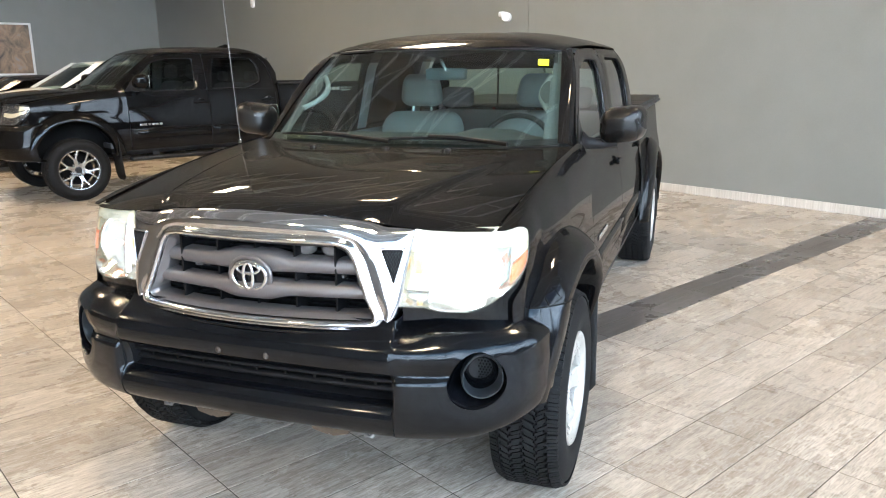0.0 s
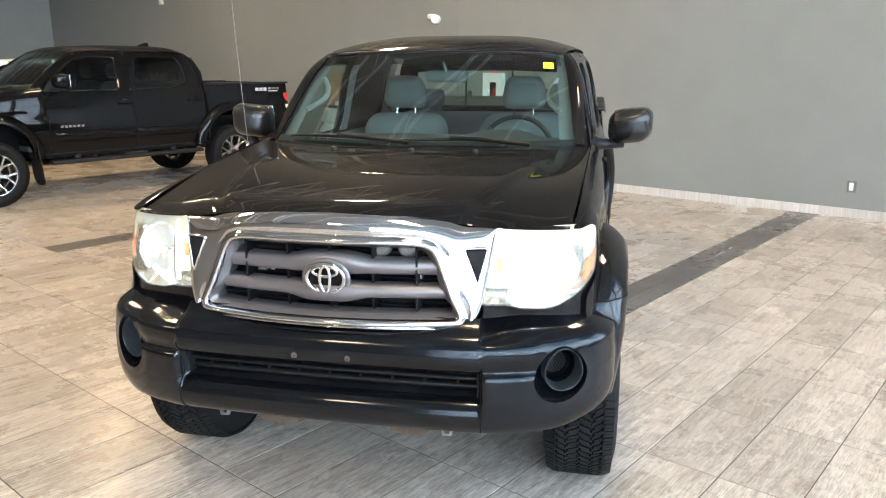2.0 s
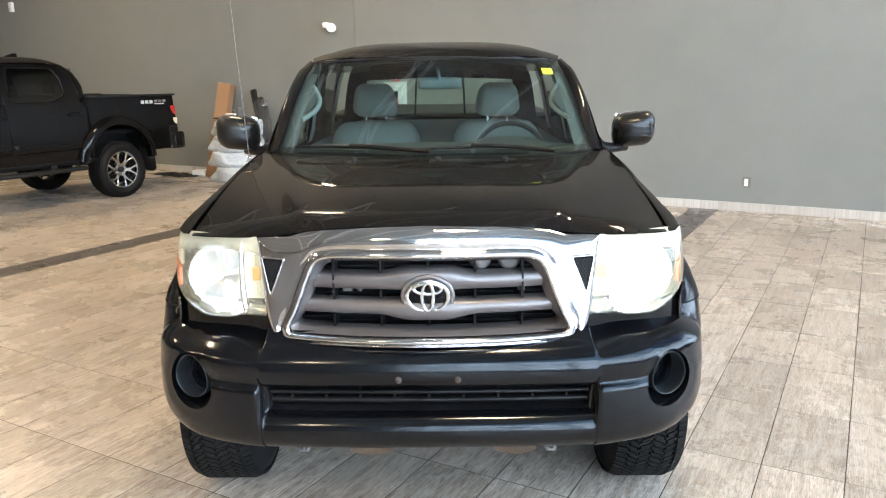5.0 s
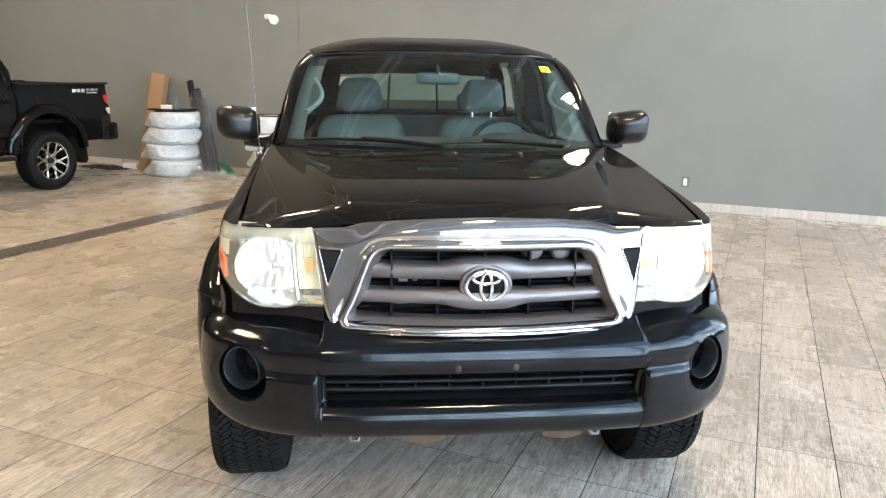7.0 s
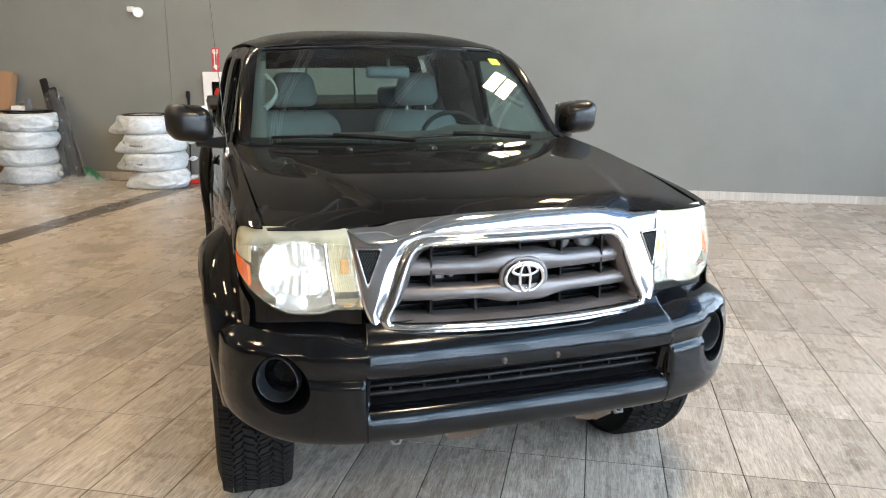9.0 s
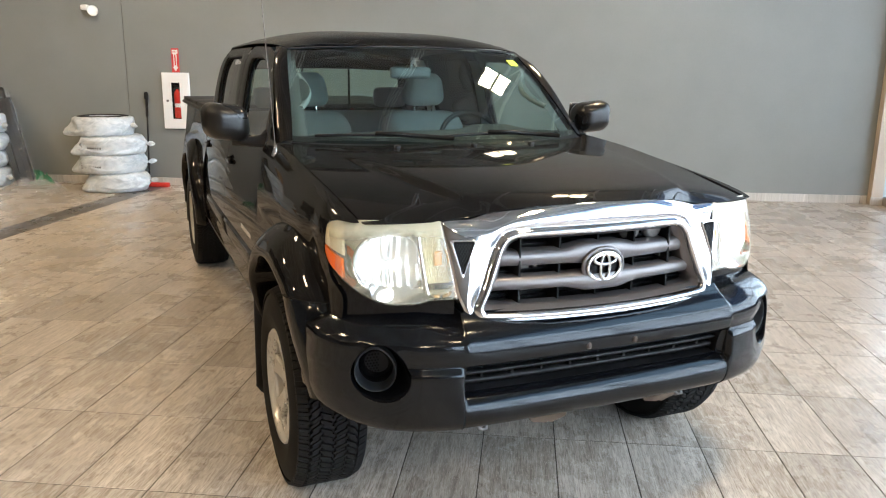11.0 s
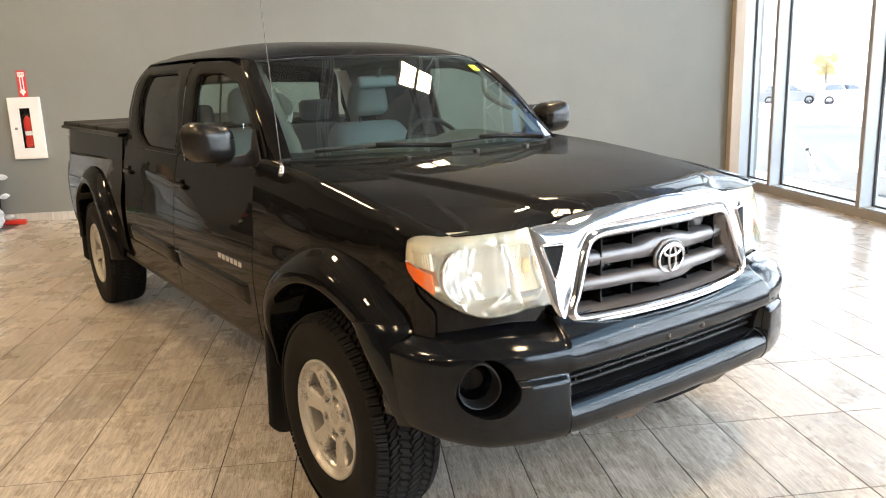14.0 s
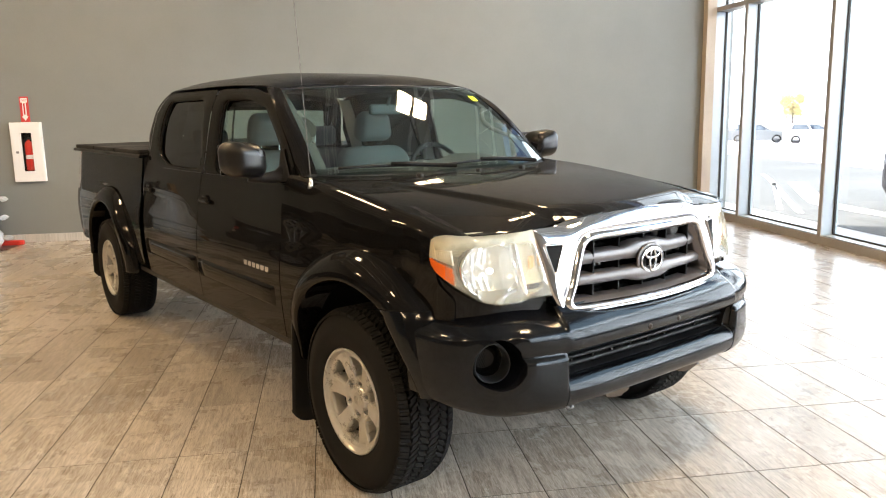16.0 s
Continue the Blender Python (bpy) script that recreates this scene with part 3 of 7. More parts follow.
def high_bay(x, y):
    ob = empty("high_bay_light", pose(x, y, 5.3))
    tagged(ob, "white twin-panel high-bay lamp hung from the joists", "ceiling lamp", "high-bay lamps")
    for dx in (-0.15, 0.15):
        bm = bmesh.new()
        box(bm, dx - 0.14, dx + 0.14, -0.43, 0.43, -0.02, 0.05, 0.01)
        part("lamp_panel", bm, M["white"], ob)
    bm = bmesh.new()
    box(bm, -0.07, 0.07, -0.42, 0.42, 0.03, 0.09, 0.008)
    tube(bm, [(0, -0.34, 0.08), (0, -0.34, 0.9)], 0.006, 6)
    tube(bm, [(0, 0.34, 0.08), (0, 0.34, 0.9)], 0.006, 6)
    part("lamp_body", bm, M["white"], ob)
    return ob


for x, y in LAMPS:
    high_bay(x, y)

# ---- outside ----
n_ = Nodes("overcast_haze")
n_.set(base=(0.8, 0.82, 0.85), rough=1.0, emit=(0.74, 0.88, 1.0), power=1.8)
bm = bmesh.new()
sheet(bm, [[(170 * math.cos(a), 210 * math.sin(a), z) for a in span(-1.45, 1.45, 40)] for z in (-6, 40, 110)])
structure(mesh_object("backdrop", bm, n_.m, smooth=True), "pale overcast haze far beyond the parking lot", "sky")
fall = curve((2.46, -0.12), (11.5, -0.12), (16, -0.35), (24, -0.95), (32, -1.35), (60, -1.8), (230, -2.6))
bm = bmesh.new()
sheet(bm, [[(x, y, fall(x)) for y in span(-180, 220, 40)] for x in [2.46, 5, 8, 11.5, 12.5, 14, 16, 18, 20, 22, 24, 27, 30, 34, 40, 60, 120, 230]])
structure(mesh_object("ground", bm, M["snow"], smooth=True), "snow-covered ground that falls away from the glass", "ground")
for i, (x0, x1, y0, y1, rot) in enumerate(((3.6, 10.6, -60, 70, 0),)):
    bm = bmesh.new()
    rows = []
    for k in range(41):
        y = lerp(y0, y1, k / 40)
        w0, w1 = 0.3 * noise.noise((k * 0.6, i * 7.3, 0)), 0.45 * noise.noise((k * 0.5, i * 3.1, 5))
        rows.append([(x0 + w0 + rot * 0.02 * y, y, -0.115), (x1 + w1 + rot * 0.02 * y, y, -0.115)])
    sheet(bm, rows)
    structure(mesh_object("road", bm, M["asphalt"]), "wet grey asphalt lane between snow", "road")
for pts, w in (([(4.4, 16.6), (6.0, 16.2), (7.15, 15.87), (8.43, 15.27), (10, 14.5)], 0.16), ([(6.2, 20.4), (8.84, 18.75), (10.63, 18.29), (12.14, 18.18), (15, 17.5)], 0.22), ([(5.2, 15.4), (6.04, 15.06), (7.12, 14.58)], 0.12)):
    pl = resample([Vector((x, y, -0.112)) for x, y in pts], 24)
    bm = bmesh.new()
    sheet(bm, [[p + Vector((0, q * w * (0.25 + abs(noise.noise((j * 0.4, q, w * 50)))), 0)) for q in (-1, 1)] for j, p in enumerate(pl)])
    structure(mesh_object("wheel_rut", bm, M["asphalt"]), "thin wet wheel rut in the snow", "road")
for k, (pts, w) in enumerate((([(7.2, 15.6), (6.67, 14.48), (5.59, 12.38), (4.59, 10.47), (3.9, 9.1)], 0.13), ([(6.3, 13.7), (5.53, 12.4), (4.59, 10.81), (3.84, 9.55)], 0.1), ([(6.7, 13.5), (5.47, 11.19), (4.95, 10.18), (4.9, 8.8), (5.2, 7.2)], 0.4))):
    c1 = [Vector((x, y, -0.108)) for x, y in pts]
    pl = resample(c1, 24)
    bm = bmesh.new()
    sheet(bm, [[p + Vector((-w / 2, 0, 0)), p + Vector((w / 2, 0, 0))] for p in pl])
    structure(mesh_object("road_line", bm, M["snow"]), "white painted line on the asphalt", "road marking")

# ---- pickup trucks ----
# A truck's own space: x across, y from the nose to the tail, z up, the nose at y = 0.
SIDE = curve((0.36, 0.83), (0.5, 0.85), (0.62, 0.862), (0.75, 0.868), (0.85, 0.863), (0.95, 0.845), (1.05, 0.82), (1.12, 0.803), (1.19, 0.785), (1.4, 0.735), (1.55, 0.69), (1.6, 0.668), (1.645, 0.635))
NOSE = curve((0.2, -0.075), (0.36, -0.045), (0.5, -0.022), (0.75, -0.004), (1.0, 0.0))
HOOD_X = spline((0.15, 0.728), (0.6, 0.752), (1.0, 0.766), (1.45, 0.775))
HOOD_EDGE = spline((0.30, 1.078), (0.65, 1.142), (1.05, 1.2), (1.5, 1.236))
BONNET_EDGE = spline((0.15, 1.066), (0.30, 1.092), (0.65, 1.15), (1.05, 1.2005), (1.5, 1.236))
HOOD_MID = spline((0.13, 1.138), (0.36, 1.174), (0.7, 1.2045), (1.05, 1.2205), (1.45, 1.232))
AXLE_Z, TYRE_R, RIM_R = 0.372, 0.378, 0.212
ARCH_R = 0.475


BESIDE_LAMP = curve((0.253, 0.727), (0.289, 0.772), (0.326, 0.801), (0.363, 0.816), (0.41, 0.823), (0.5, 0.833), (0.6, 0.843))
NOSE_UP = curve((0.313, -0.113), (0.378, -0.065), (0.425, -0.044), (0.468, -0.031), (0.55, -0.02), (0.75, -0.006), (1.0, 0.0))


def side_x(y, z):
    """Half the width: the nose tapers more at the lamps than at the bumper."""
    if z >= 1.2:
        return SIDE(z) + NOSE(y) * 0.3 + 0.032 * step01(1.9, 3.3, y)
    if y < 0.55 and z > 0.72:
        w = step01(0.55, 0.45, y) * step01(0.72, 0.785, z)
        return lerp(SIDE(z) + NOSE(y), BESIDE_LAMP(max(y, 0.253)) + 0.003, w)
    return SIDE(z) + lerp(NOSE(y), NOSE_UP(max(y, 0.313)), step01(0.72, 0.785, z)) + 0.032 * step01(1.9, 3.3, y) * step01(0.9, 1.1, z)


def arch_z(y, yc, r, low):
    d = abs(y - yc)
    if d >= r:
        return low
    return max(low, AXLE_Z + 0.02 + math.sqrt(max(0.0, r * r - d * d)))


_fl = curve((-0.02, 0.07), (0.04, 0.083), (0.2, 0.083), (0.45, 0.077), (0.68, 0.06), (0.86, 0.038), (0.94, 0.024), (0.98, 0.011), (1.0, 0.002))
FLARE = [(q, _fl(q)) for q in span(1.0, -0.02, 20)] + [(-0.03, 0.055), (-0.03, -0.06)]


def panel(name, fn, us, vs, material, root, label="", t=0.004, crease=40):
    bm = bmesh.new()
    sheet(bm, [[fn(u, v) for u in us] for v in vs])
    for e in bm.edges:
        if len(e.link_faces) == 1:
            e.smooth = False
    ob = part(name, bm, material, root, label, smooth=True, crease=crease)
    if t:
        thick(ob, t)
    return ob


def wheel_set(style):
    """The meshes of one wheel, its outer face towards +x."""
    w = {}
    bm = bmesh.new()
    h = 0.122
    lathe(bm, [(-h, 0.222), (-h - 0.006, 0.25), (-h - 0.01, 0.3), (-h + 0.002, 0.345), (-h + 0.02, 0.36), (0, 0.364), (h - 0.02, 0.36), (h - 0.002, 0.345), (h + 0.01, 0.3), (h + 0.013, 0.285), (h + 0.010, 0.27), (h + 0.006, 0.245), (h, 0.226), (h - 0.012, 0.213), (-h + 0.02, 0.213), (-h, 0.222)], 72)
    for f in bm.faces:
        f.smooth = True
    w["tyre"] = (bm, M["rubber"])
    # tread blocks in five ribs, the outer ones wrapping over the shoulder
    bm = bmesh.new()
    n = 80
    ribs = [(-0.122, -0.089, 0.0, 0.014), (-0.08, -0.05, 0.4, 0.0), (-0.043, -0.004, 0.1, 0.0), (0.004, 0.043, 0.6, 0.0), (0.05, 0.08, 0.2, 0.0), (0.089, 0.122, 0.3, 0.014)]
    for row, (x0, x1, ph, drop) in enumerate(ribs):
        for k in range(n):
            cell = 2 * math.pi / n
            a0 = cell * (k + ph + 0.05)
            whole = cell * ((0.8 if drop else 0.86) + 0.06 * math.sin(k * 2.7 + row))
            for b0, b1 in ((a0, a0 + whole * 0.47), (a0 + whole * 0.53, a0 + whole)):
                sk = (0.12 if drop else 0.55) * cell * (1 if row % 2 else -1)
                zig = 0.004 * (1 if b0 > a0 else -1) * (0 if drop else 1)
                pts = []
                for r0 in (0.352, TYRE_R):
                    for x, a in ((x0 + zig, b0), (x1 + zig, b0 + sk), (x1 + zig, b1 + sk), (x0 + zig, b1)):
                        r = r0 - (drop if abs(x) > 0.11 and r0 > 0.36 else 0.0)
                        xx = x * (0.985 if r0 > 0.36 else 1.0)
                        pts.append(bm.verts.new((xx, r * math.cos(a), r * math.sin(a))))
                for q in ((4, 5, 6, 7), (0, 1, 5, 4), (1, 2, 6, 5), (2, 3, 7, 6), (3, 0, 4, 7)):
                    bm.faces.new([pts[i] for i in q])
    w["tread"] = (bm, M["rubber"])
    # barrel and lip
    bm = bmesh.new()
    lathe(bm, [(-h, 0.212), (-0.1, 0.2), (-0.02, 0.188), (0.06, 0.19), (0.095, 0.198)], 72)
    for f in bm.faces:
        f.smooth = True
    w["rim"] = (bm, M["trim"])
    bm = bmesh.new()
    lathe(bm, [(0.092, 0.1965), (h - 0.004, 0.205), (h + 0.002, 0.211), (h - 0.004, 0.217), (h - 0.014, 0.214)], 72)
    for f in bm.faces:
        f.smooth = True
    w["rim_lip"] = (bm, M["alloy"] if style == "six" else M["trim"])
    # face with windows between the spokes
    bm = bmesh.new()
    na = 180
    rs = [0.03, 0.042, 0.047, 0.051, 0.056, 0.062, 0.068, 0.075, 0.08, 0.084, 0.087, 0.09, 0.094, 0.098, 0.104, 0.112, 0.125, 0.14, 0.155, 0.17, 0.178, 0.182, 0.186, 0.19, 0.194, 0.2]
    if style == "six":
        hgt = curve((0.03, 0.085), (0.056, 0.085), (0.062, 0.078), (0.075, 0.078), (0.09, 0.086), (0.14, 0.096), (0.18, 0.102), (0.194, 0.104), (0.2, 0.11))
        half = curve((0.086, 9.0), (0.105, 14.5), (0.13, 16.5), (0.155, 18.0), (0.172, 17.5), (0.184, 12.0))
        period, phase, lo, hi = 60.0, 0.0, 0.092, 0.18
    else:
        hgt = curve((0.03, 0.07), (0.07, 0.075), (0.1, 0.085), (0.15, 0.1), (0.2, 0.11))
        half = curve((0.075, 14.0), (0.1, 20.0), (0.12, 20.5), (0.15, 16.5), (0.188, 13.5))
        fork = curve((0.118, 2.0), (0.15, 8.0), (0.188, 12.0))
        period, phase, lo, hi = 60.0, 7.0, 0.066, 0.191

    def dip(r, off):
        """1 inside a window, 0 on the spokes, a short slope between."""
        gap = 0.0
        if style != "six":
            # the gap between the two arms of a forked spoke
            gap = min(step01(fork(r), fork(r) - 2.6, 30 - off), step01(0.116, 0.124, r), step01(hi + 0.004, hi - 0.004, r))
        return max(gap, min(step01(half(r), half(r) - 2.6, off), step01(lo, lo + 0.008, r), step01(hi + 0.004, hi - 0.004, r)))

    def rim_pt(i, r):
        a = 360.0 * i / na
        off = abs((a + phase) % period - period / 2)
        x = hgt(r)
        x -= 0.012 * dip(r, off)
        if style == "six":
            # a pocket round each nut and a notch at the end of each spoke
            b = radians((a % 60.0) - 30.0)
            x -= 0.012 * step01(0.022, 0.015, math.hypot(r * math.cos(b) - 0.068, r * math.sin(b)))
            x -= 0.005 * step01(0.174, 0.178, r) * step01(30 - 6.5, 30 - 5.0, off)
        return (x, r * math.cos(radians(a)), r * math.sin(radians(a)))

    def rim_keep(i, j):
        a = 360.0 * (j + 0.5) / na
        r = (rs[i] + rs[i + 1]) / 2
        off = abs((a + phase) % period - period / 2)
        return dip(r, off) < 0.9

    sheet(bm, [[rim_pt(i, r) for i in range(na)] for r in rs], close_u=True, keep=rim_keep)
    ext = bmesh.ops.extrude_face_region(bm, geom=bm.faces[:])
    for v in [g for g in ext["geom"] if isinstance(g, bmesh.types.BMVert)]:
        v.co.x -= 0.045
    bmesh.ops.recalc_face_normals(bm, faces=bm.faces[:])
    for f in bm.faces:
        f.smooth = True
    for e in bm.edges:
        if len(e.link_faces) == 2 and e.calc_face_angle(0) > radians(22):
            e.smooth = False
    w["spokes"] = (bm, M["alloy"] if style == "six" else M["machined"])
    bm = bmesh.new()
    lathe(bm, [(0.088, 0.0), (0.09, 0.02), (0.087, 0.03), (0.07, 0.034)], 32)
    lathe(bm, [(0.0905, 0.012), (0.093, 0.014), (0.0905, 0.016)], 24)
    w["hub_cap"] = (bm, M["alloy"] if style == "six" else M["trim"])
    bm = bmesh.new()
    lathe(bm, [(-0.02, 0.184), (0.012, 0.184), (0.012, 0.06), (0.04, 0.06), (0.04, 0.0)], 40)
    w["brake_disc"] = (bm, M["cavity"])
    bm = bmesh.new()
    lathe(bm, [(0.055, 0.009), (0.084, 0.009), (0.088, 0.006), (0.088, 0.0)], 6)
    w["nut"] = (bm, M["chrome"])
    out = {}
    for k, (b, m) in w.items():
        if style != "six" and k in ("rim", "rim_lip", "spokes", "hub_cap", "tyre"):
            for v in b.verts:
                r = math.hypot(v.co.y, v.co.z) or 1.0
                f = 1.2 if k != "tyre" else max(r, 0.345 - (0.345 - r) * 0.75) / r
                v.co.y, v.co.z = v.co.y * f, v.co.z * f
        me = bpy.data.meshes.new(k)
        b.to_mesh(me)
        b.free()
        me.materials.append(m)
        out[k] = me
    return out


def add_wheel(root, meshes, s, y, x):
    """s = 1: the side of +x."""
    hub = new("wheel", meshes["rim"])
    hub.parent = root
    hub.matrix_local = pose(s * x, y, AXLE_Z, 0, 0, 0 if s > 0 else 180) @ pose(0, 0, 0, 17 + 40 * y, 0, 0)
    for k in ("tyre", "tread", "rim_lip", "spokes", "hub_cap", "brake_disc"):
        o = new(k, meshes[k])
        o.parent = hub
    for i in range(6):
        o = new("nut", meshes["nut"])
        o.parent = hub
        o.matrix_local = pose(0, 0.068 * math.cos(radians(60 * i + 30)), 0.068 * math.sin(radians(60 * i + 30)))
    return hub


def build_pickup(root, yr, tail, style):
    """All parts of a double-cab pickup. yr: the rear axle; tail: the end of the bed."""
    yf = 0.86
    black = M["black_paint" if style == "chrome" else "deep_black"]
    bed0 = 3.695

    for s in (1, -1):
        # front fender, rolling over from the side to the bonnet's edge
        def fender(u, v, s=s):
            vv = v / 0.6
            if v <= 0.6:
                f0 = lerp(0.31, 0.372, step01(0.5, 0.97, vv))
                y = lerp(f0, 1.527, u)
                z = lerp(arch_z(y, yf, ARCH_R + 0.015, 0.47 if y > 1.2 else 0.735), 0.93, vv)
                return (s * side_x(y, z), y, z)
            y = lerp(lerp(lerp(0.372, 0.415, step01(0.6, 0.68, v)), 0.3, step01(0.82, 0.99, v)), 1.527, u)
            a = (v - 0.6) / 0.4 * math.pi / 2
            xe, ze = HOOD_X(y) + 0.004, HOOD_EDGE(y)
            x0 = side_x(y, 0.93)
            p_ = lerp(0.42, 1.0, step01(0.36, 0.95, y))
            return (s * lerp(x0, xe, 1 - max(0.0, math.cos(a)) ** p_), y, lerp(0.93, ze, math.sin(a) ** 0.9))

        panel("front_fender", fender, span(0, 1, 44), span(0, 1, 26), black, root)

        # filler strip under the headlamp
        def filler(u, v, s=s):
            u *= 0.98
            x, y = lamp_plan(u)
            return (s * (x - 0.002), y + 0.004, lerp(0.74, lamp_bottom(u) - 0.006, v))

        panel("lamp_filler", filler, span(0, 1, 24), span(0, 1, 4), black, root)

        def door(u, v, s, y0, y1, cut):
            z = lerp(0.475, 1.19, v)
            e = 0.0
            if cut:
                e = max(0.0, (0.62 - z)) * 0.12
            y = lerp(y0, y1 - e, u)
            return (s * side_x(y, z), y, z)

        zs = [0, 0.03, 0.08, 0.15, 0.22, 0.27, 0.32, 0.4, 0.5, 0.58, 0.66, 0.74, 0.82, 0.9, 0.96, 1.0]
        front = panel("front_door", lambda u, v, s=s: door(u, v, s, 1.535, 2.617, False), span(0, 1, 12), zs, black, root)
        rear = panel("rear_door", lambda u, v, s=s: door(u, v, s, 2.624, 3.63, True), span(0, 1, 12), zs, black, root)

        # window frames of the doors and their panes
        def ring(name, outer, inner, parent, glass_mat, s=s):
            n = 56
            o = resample([Vector((0, q.x, q.y)) for q in rounded([(y, z, 0) for y, z in outer], 0.02, 3)], n, True)
            i = resample([Vector((0, q.x, q.y)) for q in rounded([(y, z, 0) for y, z in inner], 0.05 if style == "chrome" else 0.028, 6)], n, True)
            k = min(range(n), key=lambda j: (o[j] - i[0]).length)
            o = o[k:] + o[:k]
            bm = bmesh.new()
            rows = []
            for f, sink in ((0, 0.0), (0.5, 0.0), (0.94, 0.0), (1.0, 0.003), (1.0, 0.02)):
                row = []
                for a, b in zip(o, i):
                    p = a.lerp(b, f)
                    row.append((s * (side_x(p.y, p.z) - sink), p.y, p.z))
                rows.append(row)
            sheet(bm, rows, close_u=True)
            part(name, bm, black, parent, smooth=True, crease=35)
            bm = bmesh.new()
            rows = []
            c = sum(i, Vector()) / n
            for f in (1.0, 0.7, 0.35, 0.02):
                rows.append([(s * (side_x(q.y, q.z) - 0.02), q.y, q.z) for q in (c.lerp(b, f) for b in i)])
            sheet(bm, rows, close_u=True)
            g = part("window_pane", bm, glass_mat, parent, "tinted door glass", smooth=True)
            # rubber run around the pane
            bm = bmesh.new()
            tube(bm, [(s * (side_x(q.y, q.z) - 0.012), q.y, q.z) for q in i + [i[0]]], 0.006, 6, False)
            part("window_seal", bm, M["cavity"] if style == "chrome" else M["trim"], parent, smooth=True)
            return g

        ring("window_frame", [(2.617, 1.191), (2.617, 1.646), (2.15, 1.644), (1.90, 1.60), (1.66, 1.40), (1.50, 1.235), (1.535, 1.191)],
             [(2.455, 1.2), (2.475, 1.585), (2.18, 1.592), (1.94, 1.545), (1.745, 1.39), (1.62, 1.25), (1.63, 1.2)], front, M["side_glass"] if style == "chrome" else M["tinted"])
        ring("window_frame", [(2.624, 1.191), (2.624, 1.646), (3.40, 1.645), (3.53, 1.53), (3.585, 1.36), (3.62, 1.191)],
             [(2.675, 1.205), (2.77, 1.598), (3.32, 1.594), (3.40, 1.48), (3.415, 1.28), (3.22, 1.208)], rear, M["privacy"])

        # rear pillar
        bm = bmesh.new()
        a = resample([(0, 3.404, 1.645), (0, 3.534, 1.53), (0, 3.589, 1.36), (0, 3.634, 1.191), (0, 3.634, 0.48)], 30)
        b = resample([(0, 3.50, 1.645), (0, 3.62, 1.55), (0, 3.70, 1.394), (0, 3.692, 1.191), (0, 3.692, 0.48)], 30)
        sheet(bm, [[(s * (side_x(p.y, p.z) - 0.02 * f ** 3), p.y, p.z) for p in (q.lerp(r, f) for q, r in zip(a, b))] for f in (0, 0.3, 0.6, 0.85, 1.0)])
        part("rear_pillar", bm, black, root, smooth=True)

        # windscreen pillar
        bm = bmesh.new()
        la, lb, lc = [], [], []
        for k in range(21):
            u = k / 20
            w = screen(1.0, u)
            la.append(Vector((s * w.x, w.y, w.z + 0.004)))
            y = lerp(1.44, 2.02, u)
            z = curve((0, 1.191), (0.15, 1.272), (0.4, 1.432), (0.7, 1.575), (1, 1.646))(u)
            lc.append(Vector((s * side_x(y + 0.02, z), y + 0.02 + 0.06 * (1 - u), z)))
        for k, (p, q) in enumerate(zip(la, lc)):
            m_ = p.lerp(q, 0.5)
            f_ = 1 - 0.9 * (k / 20) ** 4
            lb.append(Vector((m_.x + s * 0.014 * f_, m_.y - 0.012 * f_, m_.z + 0.012 * f_)))
        rows = []
        for k in range(21):
            rows.append([la[k], la[k].lerp(lb[k], 0.6) + Vector((s * 0.004, -0.003, 0.004)), lb[k], lb[k].lerp(lc[k], 0.5) + Vector((s * 0.004, 0, 0.002)), lc[k]])
        sheet(bm, rows)
        part("windscreen_pillar", bm, black, root, smooth=True)

        # door handles: a bowl and a bar across it
        for d, y in ((front, 2.52), (rear, 3.51)):
            bm = bmesh.new()
            c = Vector((s * (side_x(y, 1.035) + 0.001), y, 1.035))
            rb = 1.0 if style == "chrome" else 1.25
            lathe(bm, [(0.0012, 0.0), (0.0016, 0.03 * rb), (0.002, 0.04 * rb), (-0.002, 0.043 * rb)], 24)
            bmesh.ops.transform(bm, matrix=Matrix.Translation(c) @ Matrix.Rotation(radians(14) * s, 4, "Y") @ Matrix.Diagonal((s, 1.3, 1.0, 1)), verts=bm.verts[:])
            part("handle_bowl", bm, M["emblem_black"], d, smooth=True)
            bm = bmesh.new()
            puffed_box(bm, -0.008, 0.012, -0.085 * rb, 0.085 * rb, -0.013 * rb, 0.013 * rb, 0.008, pose(*(c + Vector((s * (0.013 if rb == 1.0 else 0.02), 0.0, 0.006)))), 3)
            part("door_handle", bm, black, d, "glossy black pull handle", smooth=True)

        # rub strips along the lower doors
        for d, y0, y1 in ((front, 1.585, 2.61), (rear, 2.632, 3.6)):
            bm = bmesh.new()
            prof = [(0.0, 0.712), (0.010, 0.708), (0.016, 0.694), (0.016, 0.63), (0.011, 0.615), (0.0, 0.61)]
            sheet(bm, [[(s * (side_x(y, z) + dx * step01(y0, y0 + 0.04, y) * step01(y1, y1 - 0.02, y) + 0.0003), y, z) for dx, z in prof] for y in [y0, y0 + 0.01, y0 + 0.025] + span(y0 + 0.04, y1 - 0.02, 8) + [y1]])
            part("rub_strip", bm, black, d, smooth=True, crease=50)

        # sill under the doors
        bm = bmesh.new()
        sheet(bm, [[(s * x, y, z) for x, z in ((0.845, 0.472), (0.84, 0.44), (0.8, 0.41), (0.6, 0.4))] for y in span(1.36, 3.9, 8)])
        part("sill", bm, M["trim"], root, smooth=True)

